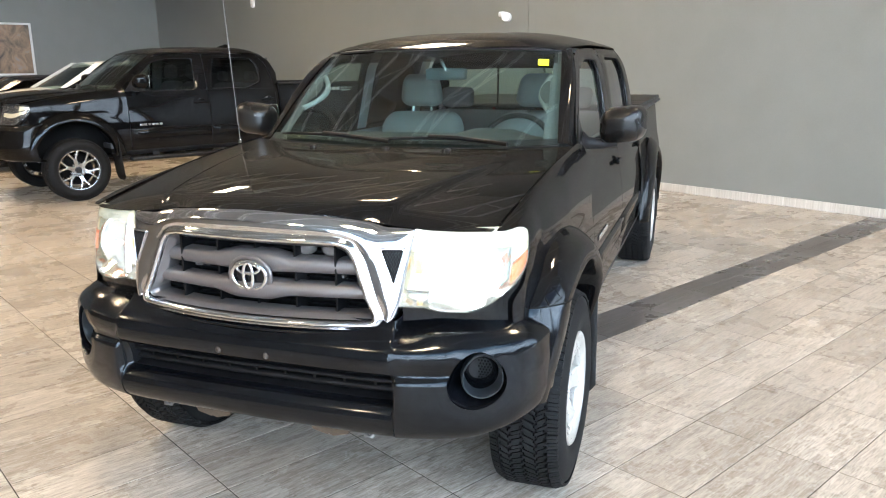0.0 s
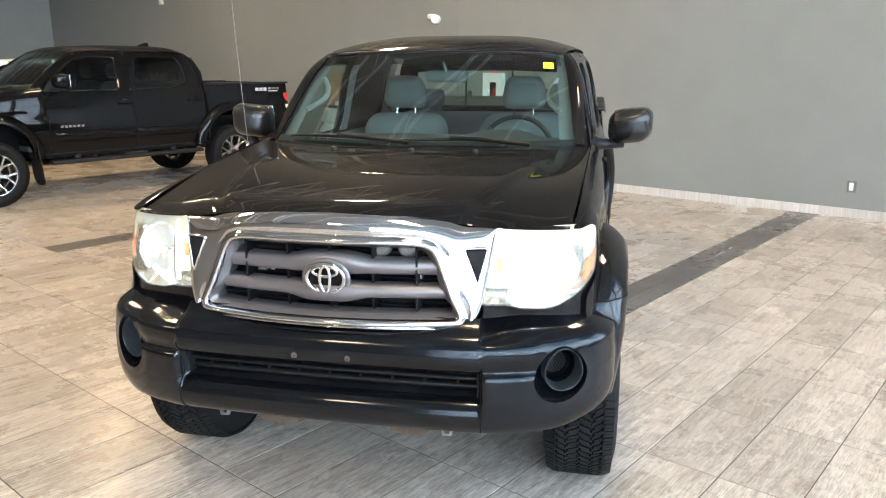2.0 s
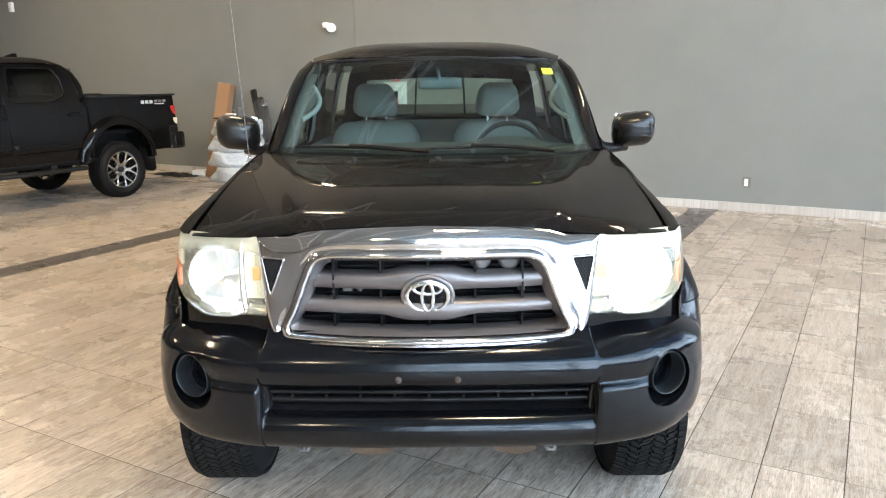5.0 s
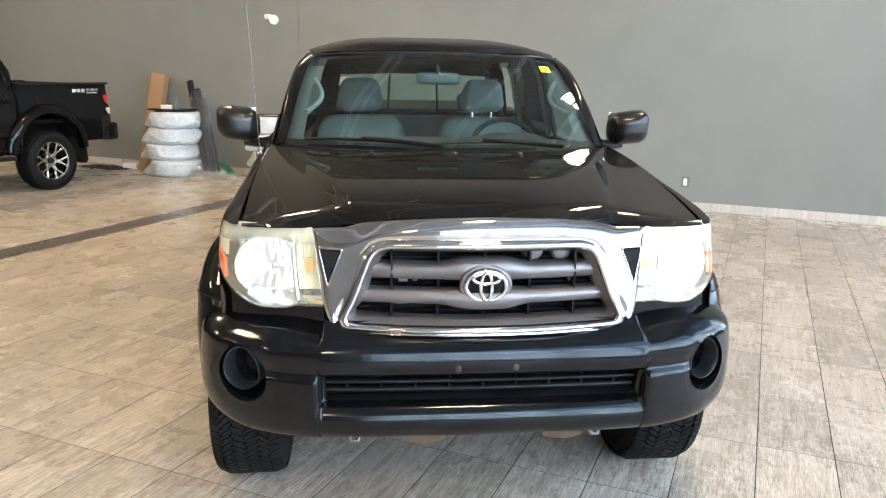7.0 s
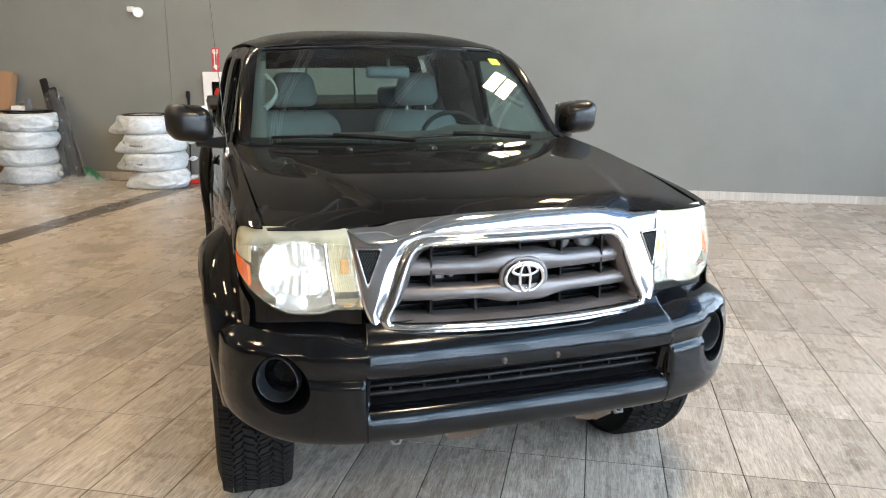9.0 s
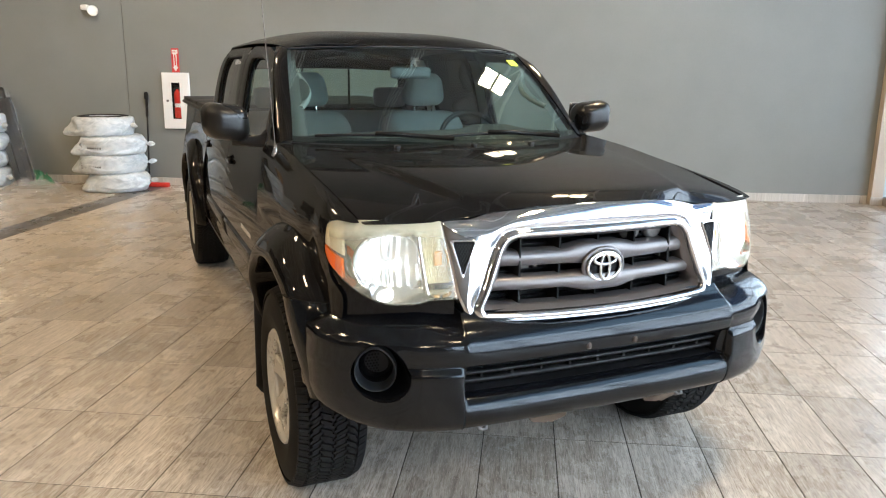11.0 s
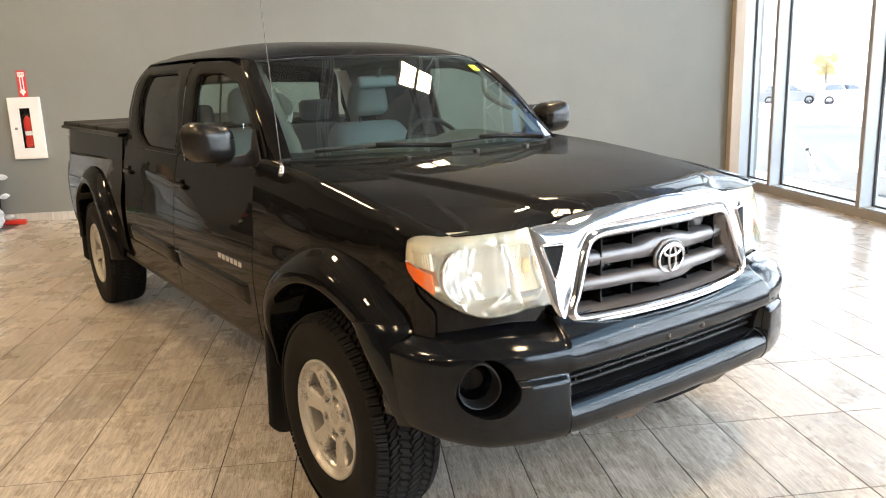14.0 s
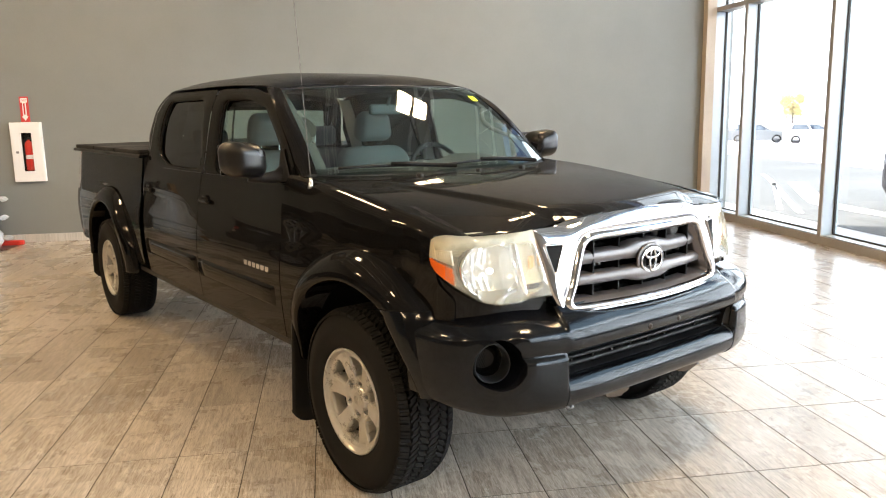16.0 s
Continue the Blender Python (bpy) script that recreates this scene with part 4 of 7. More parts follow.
        # bed side
        def bedside(u, v, s=s):
            y = lerp(bed0, tail, u)
            z = lerp(arch_z(y, yr, ARCH_R + 0.03, 0.5), 1.245, v)
            x = SIDE(min(z, 0.98)) - max(0.0, z - 0.98) * 0.12 - 0.035 * step01(tail - 0.25, tail + 0.1, y)
            return (s * (x + 0.012), y, z)

        panel("bed_side", bedside, span(0, 1, 60), span(0, 1, 20), black, root)
        bm = bmesh.new()
        xr = 0.845
        sheet(bm, [[(s * x, y, z) for x, z in ((xr, 1.238), (xr + 0.004, 1.25), (xr - 0.005, 1.262), (xr - 0.08, 1.264), (xr - 0.09, 1.25), (xr - 0.09, 1.1))] for y in span(bed0, tail, 10)])
        part("bed_rail", bm, M["trim"], root, smooth=True, crease=40)
        # bed front corner
        boxy = bmesh.new()
        box(boxy, *sorted((s * 0.7, s * 0.815)), bed0 + 0.004, bed0 + 0.05, 0.5, 1.24, 0.006)
        part("bed_front_wall", boxy, M["trim"], root)

        # wheel arch flares
        for yc, r_in, a0, a1, lowfront in ((yf, ARCH_R, 13.0, 196.0, True), (yr, ARCH_R + 0.02, -16.0, 196.0, False)):
            bm = bmesh.new()
            rows = []
            for k in range(61):
                row = []
                fade = step01(0, 5, k) * step01(60, 55, k) if not lowfront else step01(60, 42, k)
                wide = 0.125 if lowfront else 0.115
                for q, out in FLARE:
                    r = r_in + wide * q
                    if lowfront:
                        cut = math.degrees(math.asin(min(0.95, (0.782 - AXLE_Z - 0.02) / r)))
                        ang = radians(lerp(a0, cut, k / 20) if k <= 20 else lerp(cut, a1, (k - 20) / 40))
                    else:
                        ang = radians(lerp(a0, a1, k / 60))
                    y = yc - r * math.cos(ang)
                    z = AXLE_Z + 0.02 + r * math.sin(ang)
                    zz = max(0.42, z)
                    base = side_x(max(y, 0.3), max(0.5, min(zz, 0.98))) + (0.012 if not lowfront else 0.0)
                    row.append((s * (base + out * (1.0 if lowfront else 0.78) * (0.1 + 0.9 * fade)), y, zz))
                rows.append(row)
            if lowfront:
                sheet(bm, rows[:21])
                part("bumper_corner", bm, M["bumper"], root, "satin bumper corner that carries the flare down", smooth=True, crease=60)
                bm = bmesh.new()
                tube(bm, rows[20][:20], 0.0022, 5, False)
                part("flare_seam", bm, M["cavity"], root)
                bm = bmesh.new()
                sheet(bm, rows[20:])
            else:
                sheet(bm, rows)
            part("wheel_arch_flare", bm, black, root, smooth=True, crease=60)
            # liner of the wheel well
            bm = bmesh.new()
            rows = []
            for k in range(25):
                ang = radians(lerp(12, 180, k / 24))
                rows.append([(s * x, yc - (r_in + 0.03) * math.cos(ang), AXLE_Z + 0.03 + (r_in + 0.03) * math.sin(ang)) for x in (0.88, 0.7, 0.5)])
            sheet(bm, rows)
            cen = bm.verts.new((s * 0.5, yc, AXLE_Z))
            ring_ = [bm.verts.new(r[2]) for r in rows]
            for p, q in zip(ring_, ring_[1:]):
                bm.faces.new((cen, p, q))
            part("wheel_well", bm, M["cavity"], root)

        # mud flaps
        for yc, y_, z0 in ((yf, 1.335, 0.105), (yr, yr + 0.50, 0.2)):
            bm = bmesh.new()
            rows = [[(s * x, y_ + 0.09 * (0.6 - z) + 0.01 * math.sin(9 * x), z) for x in span(0.655, 0.915, 14)] for z in span(z0, 0.66, 7)]
            rows[0] = [(p[0], p[1], p[2] + 0.06 * abs((abs(p[0]) - 0.785) / 0.13) ** 4) for p in rows[0]]
            sheet(bm, rows)
            thick(part("mud_flap", bm, M["flap"], root, "black rubber mud flap", smooth=True), 0.008)

        # outside mirror
        bm = bmesh.new()
        cx, cy, cz = 0.955, 1.715, 1.307 if style == "chrome" else 1.315
        for q in puffed_box(bm, -0.104, 0.104, -0.115, 0.05, -0.086, 0.086, 0.06, None, 6):
            k = (q.co.y + 0.115) / 0.165
            q.co.x *= 0.9 + 0.1 * k
            q.co.z *= 0.86 + 0.14 * k
            q.co.y -= 0.02 * (1 - (q.co.x / 0.1) ** 2)
            q.co.z += 0.01 * (q.co.x * s) / 0.1
        bmesh.ops.transform(bm, matrix=pose(s * cx, cy, cz, 0, 0, -8 * s), verts=bm.verts[:])
        mirror = part("wing_mirror", bm, M["mirror_shell"] if style == "chrome" else black, root, "satin black mirror housing", smooth=True)
        bm = bmesh.new()
        puffed_box(bm, -0.08, 0.08, -0.004, 0.004, -0.07, 0.07, 0.004, pose(s * cx, cy + 0.052, cz, 0, 0, -8 * s), 2)
        part("mirror_glass", bm, M["reflector"], mirror)
        bm = bmesh.new()
        tube(bm, [(s * 0.765, 1.65, 1.235), (s * 0.80, 1.66, 1.222), (s * 0.85, 1.68, 1.218), (s * 0.92, 1.7, 1.23)], 0.02, 10, True, [0.045, 0.03, 0.024, 0.03])
        part("mirror_arm", bm, M["trim"], mirror, smooth=True)
        bm = bmesh.new()
        sail = [(1.53, 1.2), (1.66, 1.2), (1.675, 1.33), (1.66, 1.35)]
        vs = [bm.verts.new((s * (side_x(y, z) + 0.004), y, z)) for y, z in sail]
        bm.faces.new(vs)
        thick(part("mirror_sail", bm, M["trim"], mirror), 0.008)

        # side badge: plain bars in place of the letters
        bm = bmesh.new()
        for k in range(6):
            y = 1.655 + 0.05 * k
            box(bm, *sorted((s * (side_x(y, 0.785) + 0.0005), s * (side_x(y, 0.785) + 0.006))), y, y + 0.036, 0.77, 0.797, 0.003)
        part("badge", bm, M["badge"], front, "row of chrome badge bars")

        # headlamp
        headlamp(root, s, style)

        # tail lamp
        bm = bmesh.new()
        xo, dep = (0.808, 0.05) if style == "chrome" else (0.826, 0.085)
        lo_, hi_ = (0.9, 1.2) if style == "chrome" else (0.93, 1.1)
        puffed_box(bm, *sorted((s * 0.72, s * xo)), tail - dep, tail + 0.012, lo_, hi_, 0.02, None, 3)
        part("tail_lamp", bm, M["red_lens"], root, "red tail lamp lens", smooth=True)

    # bonnet
    fy = spline((0.0, 0.15), (0.15, 0.156), (0.3, 0.184), (0.4, 0.215), (0.5, 0.222), (0.6, 0.234), (0.7, 0.268), (0.775, 0.315))
    ry = spline((0.0, 1.235), (0.3, 1.25), (0.6, 1.33), (0.775, 1.43))
    fz = spline((0.0, 1.141), (0.15, 1.137), (0.3, 1.127), (0.41, 1.108), (0.517, 1.098), (0.65, 1.095), (0.775, 1.091))

    def bonnet(a, b):
        xx = abs(a)
        x = xx * HOOD_X(lerp(fy(xx * 0.74), ry(xx * 0.775), b))
        y = lerp(fy(x), ry(x), b)
        e, m_ = BONNET_EDGE(y), HOOD_MID(y)
        z = e + (m_ - e) * (1 - xx ** 2.4)
        crease = lerp(0.37, 0.64, max(0, min(1, (y - 0.15) / 1.1)) ** 0.8)
        z += 0.013 * step01(0.026, -0.026, x - crease) * step01(1.3, 0.7, y)
        # the nose of the bonnet rolls down to its front edge
        g = y - fy(x)
        z -= (z - fz(x)) * max(0.0, 1 - g / 0.1) ** 3
        return (math.copysign(x, a), y, z)

    bs = [0, 0.004] + span(0.01, 0.24, 23) + span(0.26, 0.98, 36) + [0.99, 1.0]
    panel("bonnet", bonnet, span(-1, 1, 160), bs, black, root, "glossy black bonnet with shallow ridges")
    # cowl and wipers
    def cowl(a, b):
        w = screen(a, 0.0)
        x = abs(a) * 0.775
        y = lerp(ry(x) - 0.02, w.y + 0.012, b)
        return (lerp(math.copysign(x, a), w.x, b) , y, lerp(HOOD_EDGE(1.3) - 0.022, w.z - 0.006, b) - 0.006 * math.sin(b * 3.1))

    panel("cowl", cowl, span(-1, 1, 40), span(0, 1, 6), M["trim"], root, "black plastic cowl")
    for x0, x1, o in ((-0.12, -0.62, 0.0), (0.42, -0.10, 0.0)):
        bm = bmesh.new()
        pts = []
        for k in range(13):
            u = k / 12
            x = lerp(x0, x1, u)
            w = screen(x / 0.71, 0.03 + 0.014 * math.sin(u * 3.0))
            pts.append((x, w.y - 0.014, w.z + 0.014 + 0.004 * math.sin(3.1 * u)))
        tube(bm, pts, 0.007, 6)
        wiper = part("wiper", bm, M["dark_trim"], root, "black windscreen wiper", smooth=True)
        bm = bmesh.new()
        tube(bm, [(x0 + 0.1, screen(0, 0).y - 0.012, 1.246), (lerp(x0, x1, 0.25), pts[3][1] - 0.01, pts[3][2] + 0.006), (pts[6][0], pts[6][1] - 0.006, pts[6][2] + 0.008)], 0.01, 8)
        part("wiper_arm", bm, M["dark_trim"], wiper, smooth=True)
    for x in (-0.33, 0.02, 0.3):
        bm = bmesh.new()
        puffed_box(bm, x - 0.011, x + 0.011, 1.135, 1.165, 1.215, 1.236, 0.006, None, 2)
        part("washer_jet", bm, M["trim"], root, smooth=True)
    # windscreen
    panel("windscreen", lambda a, b: tuple(screen(a, b)), span(-1, 1, 32), span(0, 1, 16), M["windshield"], root, "green-tinted windscreen", t=0)
    bm = bmesh.new()
    edge = [screen(a, 1.0) + Vector((0, 0.004, 0.004)) for a in span(-1, 1, 30)]
    tube(bm, edge, 0.0045, 6)
    part("windscreen_trim", bm, M["trim"], root, smooth=True)
    bm = bmesh.new()
    rows = [[tuple(screen(a, b) + Vector((0, 0.006, -0.002))) for a in span(-0.97, 0.97, 24)] for b in (0.85, 0.92, 0.99)]
    sheet(bm, rows)
    part("shade_band", bm, M["shade"], root, "dark tinted band of the windscreen")
    bm = bmesh.new()
    sheet(bm, [[tuple(screen(a, b) + Vector((0, 0.004, -0.004))) for a in span(-1, 1, 30)] for b in (0.0, 0.03, 0.06)])
    part("ceramic_band", bm, M["trim"], root, "black printed band along the foot of the windscreen", smooth=True)
    if style == "chrome":
        bm = bmesh.new()
        rows = [[tuple(screen(a, b) + Vector((0, -0.002, 0.003))) for a in (0.83, 0.87, 0.91)] for b in (0.80, 0.84, 0.88)]
        sheet(bm, rows)
        part("sticker", bm, M["sticker"], root, "yellow-green sticker on the windscreen")

    # roof
    hw = curve((1.94, 0.605), (2.1, 0.63), (2.4, 0.645), (2.9, 0.664), (3.4, 0.668), (3.62, 0.63))
    ze = curve((1.94, 1.638), (2.1, 1.66), (2.4, 1.664), (3.35, 1.66), (3.62, 1.60))
    zc = spline((1.88, 1.652), (1.96, 1.686), (2.1, 1.716), (2.35, 1.735), (2.75, 1.743), (3.1, 1.741), (3.4, 1.726), (3.64, 1.66))

    def roof(a, b):
        t = screen(a, 1.0)
        y = lerp(t.y, 3.52 + 0.1 * (1 - a * a), b)
        x = abs(a) * hw(y)
        z = ze(y) + (zc(y) - ze(y)) * (1 - abs(a) ** 3.6)
        z -= 0.006 * step01(0.03, 0.0, abs(abs(a) - 0.86)) * step01(0.0, 0.12, b)
        return (math.copysign(x, a), y, z)

    panel("roof", roof, span(-1, 1, 48), span(0, 1, 24), black, root, "gloss black roof")
    # cab's back wall with its window
    def back(a, b):
        p = roof(a, 1.0)
        z = lerp(p[2], 0.6, b)
        x = math.copysign(min(abs(a) * (SIDE(min(z, 1.64)) - 0.055), 0.8), a)
        return (x, lerp(p[1], 3.70, step01(0, 0.45, b)), z)

    us, vs = [-1, -0.9, -0.8, -0.27, -0.25, 0.25, 0.27, 0.8, 0.9, 1], [0, 0.06, 0.12, 0.2, 0.3, 0.4, 0.5, 0.75, 1.0]
    bm = bmesh.new()
    sheet(bm, [[back(a, b) for a in us] for b in vs], keep=lambda i, j: not (2 <= i <= 4 and 2 <= j <= 6 and j not in (3, 5)))
    part("cab_back", bm, black, root)
    bm = bmesh.new()
    sheet(bm, [[tuple(Vector(back(a, b)) + Vector((0, -0.004, 0))) for a in span(-0.8, 0.8, 4)] for b in span(0.12, 0.4, 3)])
    part("rear_window", bm, M["side_glass"], root, "sliding rear window")

    # bed: floor, tailgate, cover, rear bumper
    bm = bmesh.new()
    box(bm, -0.76, 0.76, tail - 0.045, tail + 0.002, 0.58, 1.25, 0.012)
    part("tailgate", bm, black, root)
    bm = bmesh.new()
    box(bm, -0.8, 0.8, tail + 0.0, tail + 0.12, 0.5, 0.68, 0.03)
    part("rear_bumper", bm, M["chrome"] if style == "chrome" else M["bumper"], root)
    n = 3
    for k in range(n):
        y0, y1 = lerp(bed0 + 0.03, tail - 0.05, k / n), lerp(bed0 + 0.03, tail - 0.05, (k + 1) / n)
        if style == "chrome":
            bm = bmesh.new()
            box(bm, -0.838, 0.838, y0 + 0.006, y1 - 0.006, 1.262, 1.292, 0.008)
            part("bed_cover_panel", bm, M["flap"], root, "black folding bed cover panel")
    bm = bmesh.new()
    box(bm, -0.75, 0.75, bed0 + 0.05, tail - 0.05, 0.75, 0.8)
    part("bed_floor", bm, M["cavity"], root)

    # frame and underside
    bm = bmesh.new()
    for s in (1, -1):
        box(bm, *sorted((s * 0.38, s * 0.48)), 0.3, tail - 0.2, 0.4, 0.52)
    box(bm, -0.4, 0.4, 0.7, 1.6, 0.36, 0.5)
    box(bm, -0.78, 0.78, 1.3, 3.6, 0.44, 0.5)
    box(bm, -0.6, 0.6, 0.35, 1.3, 0.9, 1.0)
    part("underbody", bm, M["cavity"], root)
    for y in (yf, yr):
        bm = bmesh.new()
        tube(bm, [(-0.7, y, AXLE_Z - 0.02), (0.7, y, AXLE_Z - 0.02)], 0.045, 12)
        part("axle", bm, M["steel"], root)

    # wheels
    meshes = wheel_set("six" if style == "chrome" else "twelve")
    for s in (1, -1):
        add_wheel(root, meshes, s, yf, 0.79)
        add_wheel(root, meshes, s, yr, 0.79)

    # antenna on the right fender
    bm = bmesh.new()
    ax, ay, az = -0.806, 1.30, 1.19
    lathe(bm, [(0.0, 0.017), (0.016, 0.015), (0.026, 0.009), (0.045, 0.006), (0.045, 0.0)], 16, "z")
    bmesh.ops.transform(bm, matrix=pose(ax, ay, az), verts=bm.verts[:])
    if style == "chrome":
        base = part("antenna", bm, M["chrome"], root, "chrome antenna foot with a thin mast", smooth=True)
        bm = bmesh.new()
        d = Vector((-0.057, -0.011, 1.0)).normalized()
        tube(bm, [Vector((ax, ay, az + 0.04)) + d * (0.9 * k / 20) for k in range(21)], 0.0016, 6)
        part("mast", bm, M["steel"], base, smooth=True)
        bm = bmesh.new()
        pts = []
        for k in range(260):
            t = 0.9 * k / 259
            a = t * 2 * math.pi / 0.035
            pts.append(Vector((ax, ay, az + 0.04)) + d * t + Vector((math.cos(a), math.sin(a), 0)) * 0.0018)
        tube(bm, pts, 0.0008, 4)
        part("mast_winding", bm, M["trim"], base, smooth=True)
    else:
        bm.free()
        bm = bmesh.new()
        for q in puffed_box(bm, -0.03, 0.03, 3.2, 3.36, 1.72, 1.79, 0.02, None, 3):
            q.co.z -= max(0, 3.32 - q.co.y) * 0.3 * (q.co.z > 1.75)
        part("roof_antenna", bm, black, root, smooth=True)


def screen(a, b):
    """The windscreen: a from -1 to 1 across, b from its foot to its head."""
    k = abs(a)
    x = k * lerp(0.71, 0.605, b)
    y0, y1 = 1.29 + 0.13 * k ** 2.2, 1.885 + 0.055 * k ** 2.2
    z0, z1 = 1.222 + 0.015 * k ** 2.2, 1.65 - 0.018 * k ** 2.2
    bow = 0.014 * math.sin(math.pi * b)
    return Vector((math.copysign(x, a), lerp(y0, y1, b) - bow * 0.6, lerp(z0, z1, b) + bow))


LAMP = [(0.0, 0.468, 0.185), (0.12, 0.505, 0.195), (0.3, 0.58, 0.219), (0.5, 0.665, 0.25), (0.65, 0.727, 0.277), (0.77, 0.772, 0.306), (0.86, 0.801, 0.335), (0.93, 0.816, 0.367), (1.0, 0.823, 0.41)]
LAMP_X, LAMP_Y = curve(*[(u, x) for u, x, y in LAMP]), curve(*[(u, y) for u, x, y in LAMP])
lamp_bottom = curve((0.0, 0.84), (0.2, 0.838), (0.32, 0.822), (0.48, 0.818), (0.62, 0.838), (0.78, 0.88), (0.92, 0.93), (1.0, 0.972))
lamp_top = curve((0.0, 1.083), (0.3, 1.085), (0.6, 1.085), (0.8, 1.08), (0.9, 1.073), (0.96, 1.06), (1.0, 1.03))


def lamp_plan(u):
    return LAMP_X(u), LAMP_Y(u)


def headlamp(root, s, style):
    """A lamp unit: bucket, bowl, side markers and a weathered lens."""
    def lens(u, v, sink=0.0, shrink=0.0):
        x, y = lamp_plan(u)
        z0, z1 = lamp_bottom(u) + shrink, lamp_top(u) - shrink
        z = lerp(z0, z1, v)
        lean = 0.27 * (z - 0.95)
        puff = 0.016 * math.sin(math.pi * u) ** 0.7 * math.sin(math.pi * max(0.0, min(1.0, v))) ** 0.7
        return (s * (x + puff * 0.4 - sink * 0.25 + 0.13 * (z - 0.85) * (1 - u) ** 2 - 0.06 * (z - 0.95) * u), y + lean - puff * 0.7 + sink, z)

    bm = bmesh.new()
    sheet(bm, [[lens(u, v, 0.128, 0.006) for u in span(0.02, 0.97, 26)] for v in span(0.0, 1.0, 10)])
    for v in (0.0, 1.0):
        sheet(bm, [[lens(u, v, d, 0.004) for u in span(0.0, 1.0, 26)] for d in (0.004, 0.13)])
    for u in (0.0, 1.0):
        sheet(bm, [[lens(u, v, d, 0.004) for v in span(0.0, 1.0, 8)] for d in (0.004, 0.13)])
    unit = part("headlamp", bm, M["reflector"] if style == "chrome" else M["trim"], root, "headlamp bucket with a weathered lens", smooth=True, crease=30)
    # main bowl: flutes stand upright across a round dish
    c = Vector(lens(0.46, 0.46, 0.066))
    aim = Matrix.Translation(c) @ Matrix.Rotation(radians(14 * s), 4, "Z") @ Matrix.Rotation(radians(-8), 4, "X")
    bm = bmesh.new()
    rows = []
    for r in (0.004, 0.012, 0.02, 0.03, 0.04, 0.05, 0.06, 0.07, 0.08, 0.09, 0.098, 0.104):
        row = []
        for k in range(96):
            a = 2 * math.pi * k / 96
            x, z = 1.06 * r * math.cos(a), 0.92 * r * math.sin(a)
            flute = 0.003 * abs(math.sin(x * 110)) * step01(0.016, 0.03, r)
            row.append((x, 0.045 - 4.2 * r * r - flute, z))
        rows.append(row)
    rows.append([(p[0] * 1.04, p[1] - 0.008, p[2] * 1.04) for p in rows[-1]])
    rows.append([(p[0] * 1.04, p[1] + 0.02, p[2] * 1.04) for p in rows[-1]])
    sheet(bm, rows, close_u=True)
    bmesh.ops.transform(bm, matrix=aim, verts=bm.verts[:])
    part("reflector_bowl", bm, M["fluted"] if style == "chrome" else M["trim"], unit, "bright fluted reflector bowl", smooth=True, crease=50)
    bm = bmesh.new()
    lathe(bm, [(0.006, 0.0), (0.004, 0.007), (-0.004, 0.011), (-0.016, 0.011), (-0.024, 0.007), (-0.026, 0.0)], 16, "y")
    bmesh.ops.transform(bm, matrix=aim, verts=bm.verts[:])
    part("bulb", bm, (M["lit_full"] if s > 0 else M["lit"]) if style == "chrome" else M["lamp_white"], unit, smooth=True)
    bm = bmesh.new()
    lathe(bm, [(0.045, 0.009), (0.007, 0.008), (0.006, 0.0)], 12, "y")
    bmesh.ops.transform(bm, matrix=aim, verts=bm.verts[:])
    part("bulb_stem", bm, M["reflector"] if style == "chrome" else M["trim"], unit, smooth=True)
    bm = bmesh.new()
    lathe(bm, [(-0.004, 0.108), (-0.013, 0.1085), (-0.015, 0.1115), (-0.012, 0.1145), (0.004, 0.115)], 64, "y")
    for v in bm.verts:
        v.co.x, v.co.z = v.co.x * 1.06, v.co.z * 0.92
    bmesh.ops.transform(bm, matrix=aim, verts=bm.verts[:])
    part("bowl_ring", bm, M["reflector"] if style == "chrome" else M["trim"], unit, "thin bright ring round the bowl", smooth=True)
    # corner marker and inner turn lamp
    if style == "chrome":
        for name, u0, u1, v0, v1, sink, mat, lab in (("side_marker", 0.81, 0.965, 0.03, 0.38, 0.016, M["amber"], "amber side marker"), ("corner_lens", 0.8, 0.975, 0.44, 0.9, 0.022, M["lamp_white"], "ribbed clear corner lens"), ("turn_lamp", 0.03, 0.2, 0.16, 0.86, 0.045, M["pale_amber"], "pale amber turn lamp")):
            bm = bmesh.new()
            nu = 22
            rows = []
            for v in span(v0, v1, 14):
                rows.append([lens(u, v, sink + 0.0012 * math.cos(i * math.pi) * (name != "side_marker"), 0.008) for i, u in enumerate(span(u0, u1, nu))])
            sheet(bm, rows)
            thick(part(name, bm, mat, unit, lab), 0.01)
        # amber bulb in front of the turn lamp
        bm = bmesh.new()
        q = Vector(lens(0.1, 0.52, 0.03))
        for v in puffed_box(bm, -0.013, 0.013, -0.006, 0.006, -0.024, 0.024, 0.006, None, 4):
            v.co += q
        part("turn_bulb", bm, M["orange"], unit, "orange turn signal bulb", smooth=True)
        # bright fin between bowl and turn lamp, and a shelf along the foot
        bm = bmesh.new()
        sheet(bm, [[lens(u, v, d, 0.008) for u, d in ((0.2, 0.05), (0.215, 0.02), (0.235, 0.02), (0.25, 0.06))] for v in span(0.03, 0.95, 10)])
        part("lamp_fin", bm, M["reflector"], unit, "bright upright fin", smooth=True, crease=40)
        bm = bmesh.new()
        sheet(bm, [[lens(u, v, 0.012 + 0.06 * v / 0.16, 0.004) for u in span(0.0, 0.62, 16)] for v in span(0.0, 0.16, 3)])
        part("lamp_shelf", bm, M["reflector"], unit, smooth=True)
    else:
        bm = bmesh.new()
        sheet(bm, [[lens(u, v, 0.02, 0.006) for u in span(0.1, 0.9, 10)] for v in (0.4, 0.5, 0.6)])
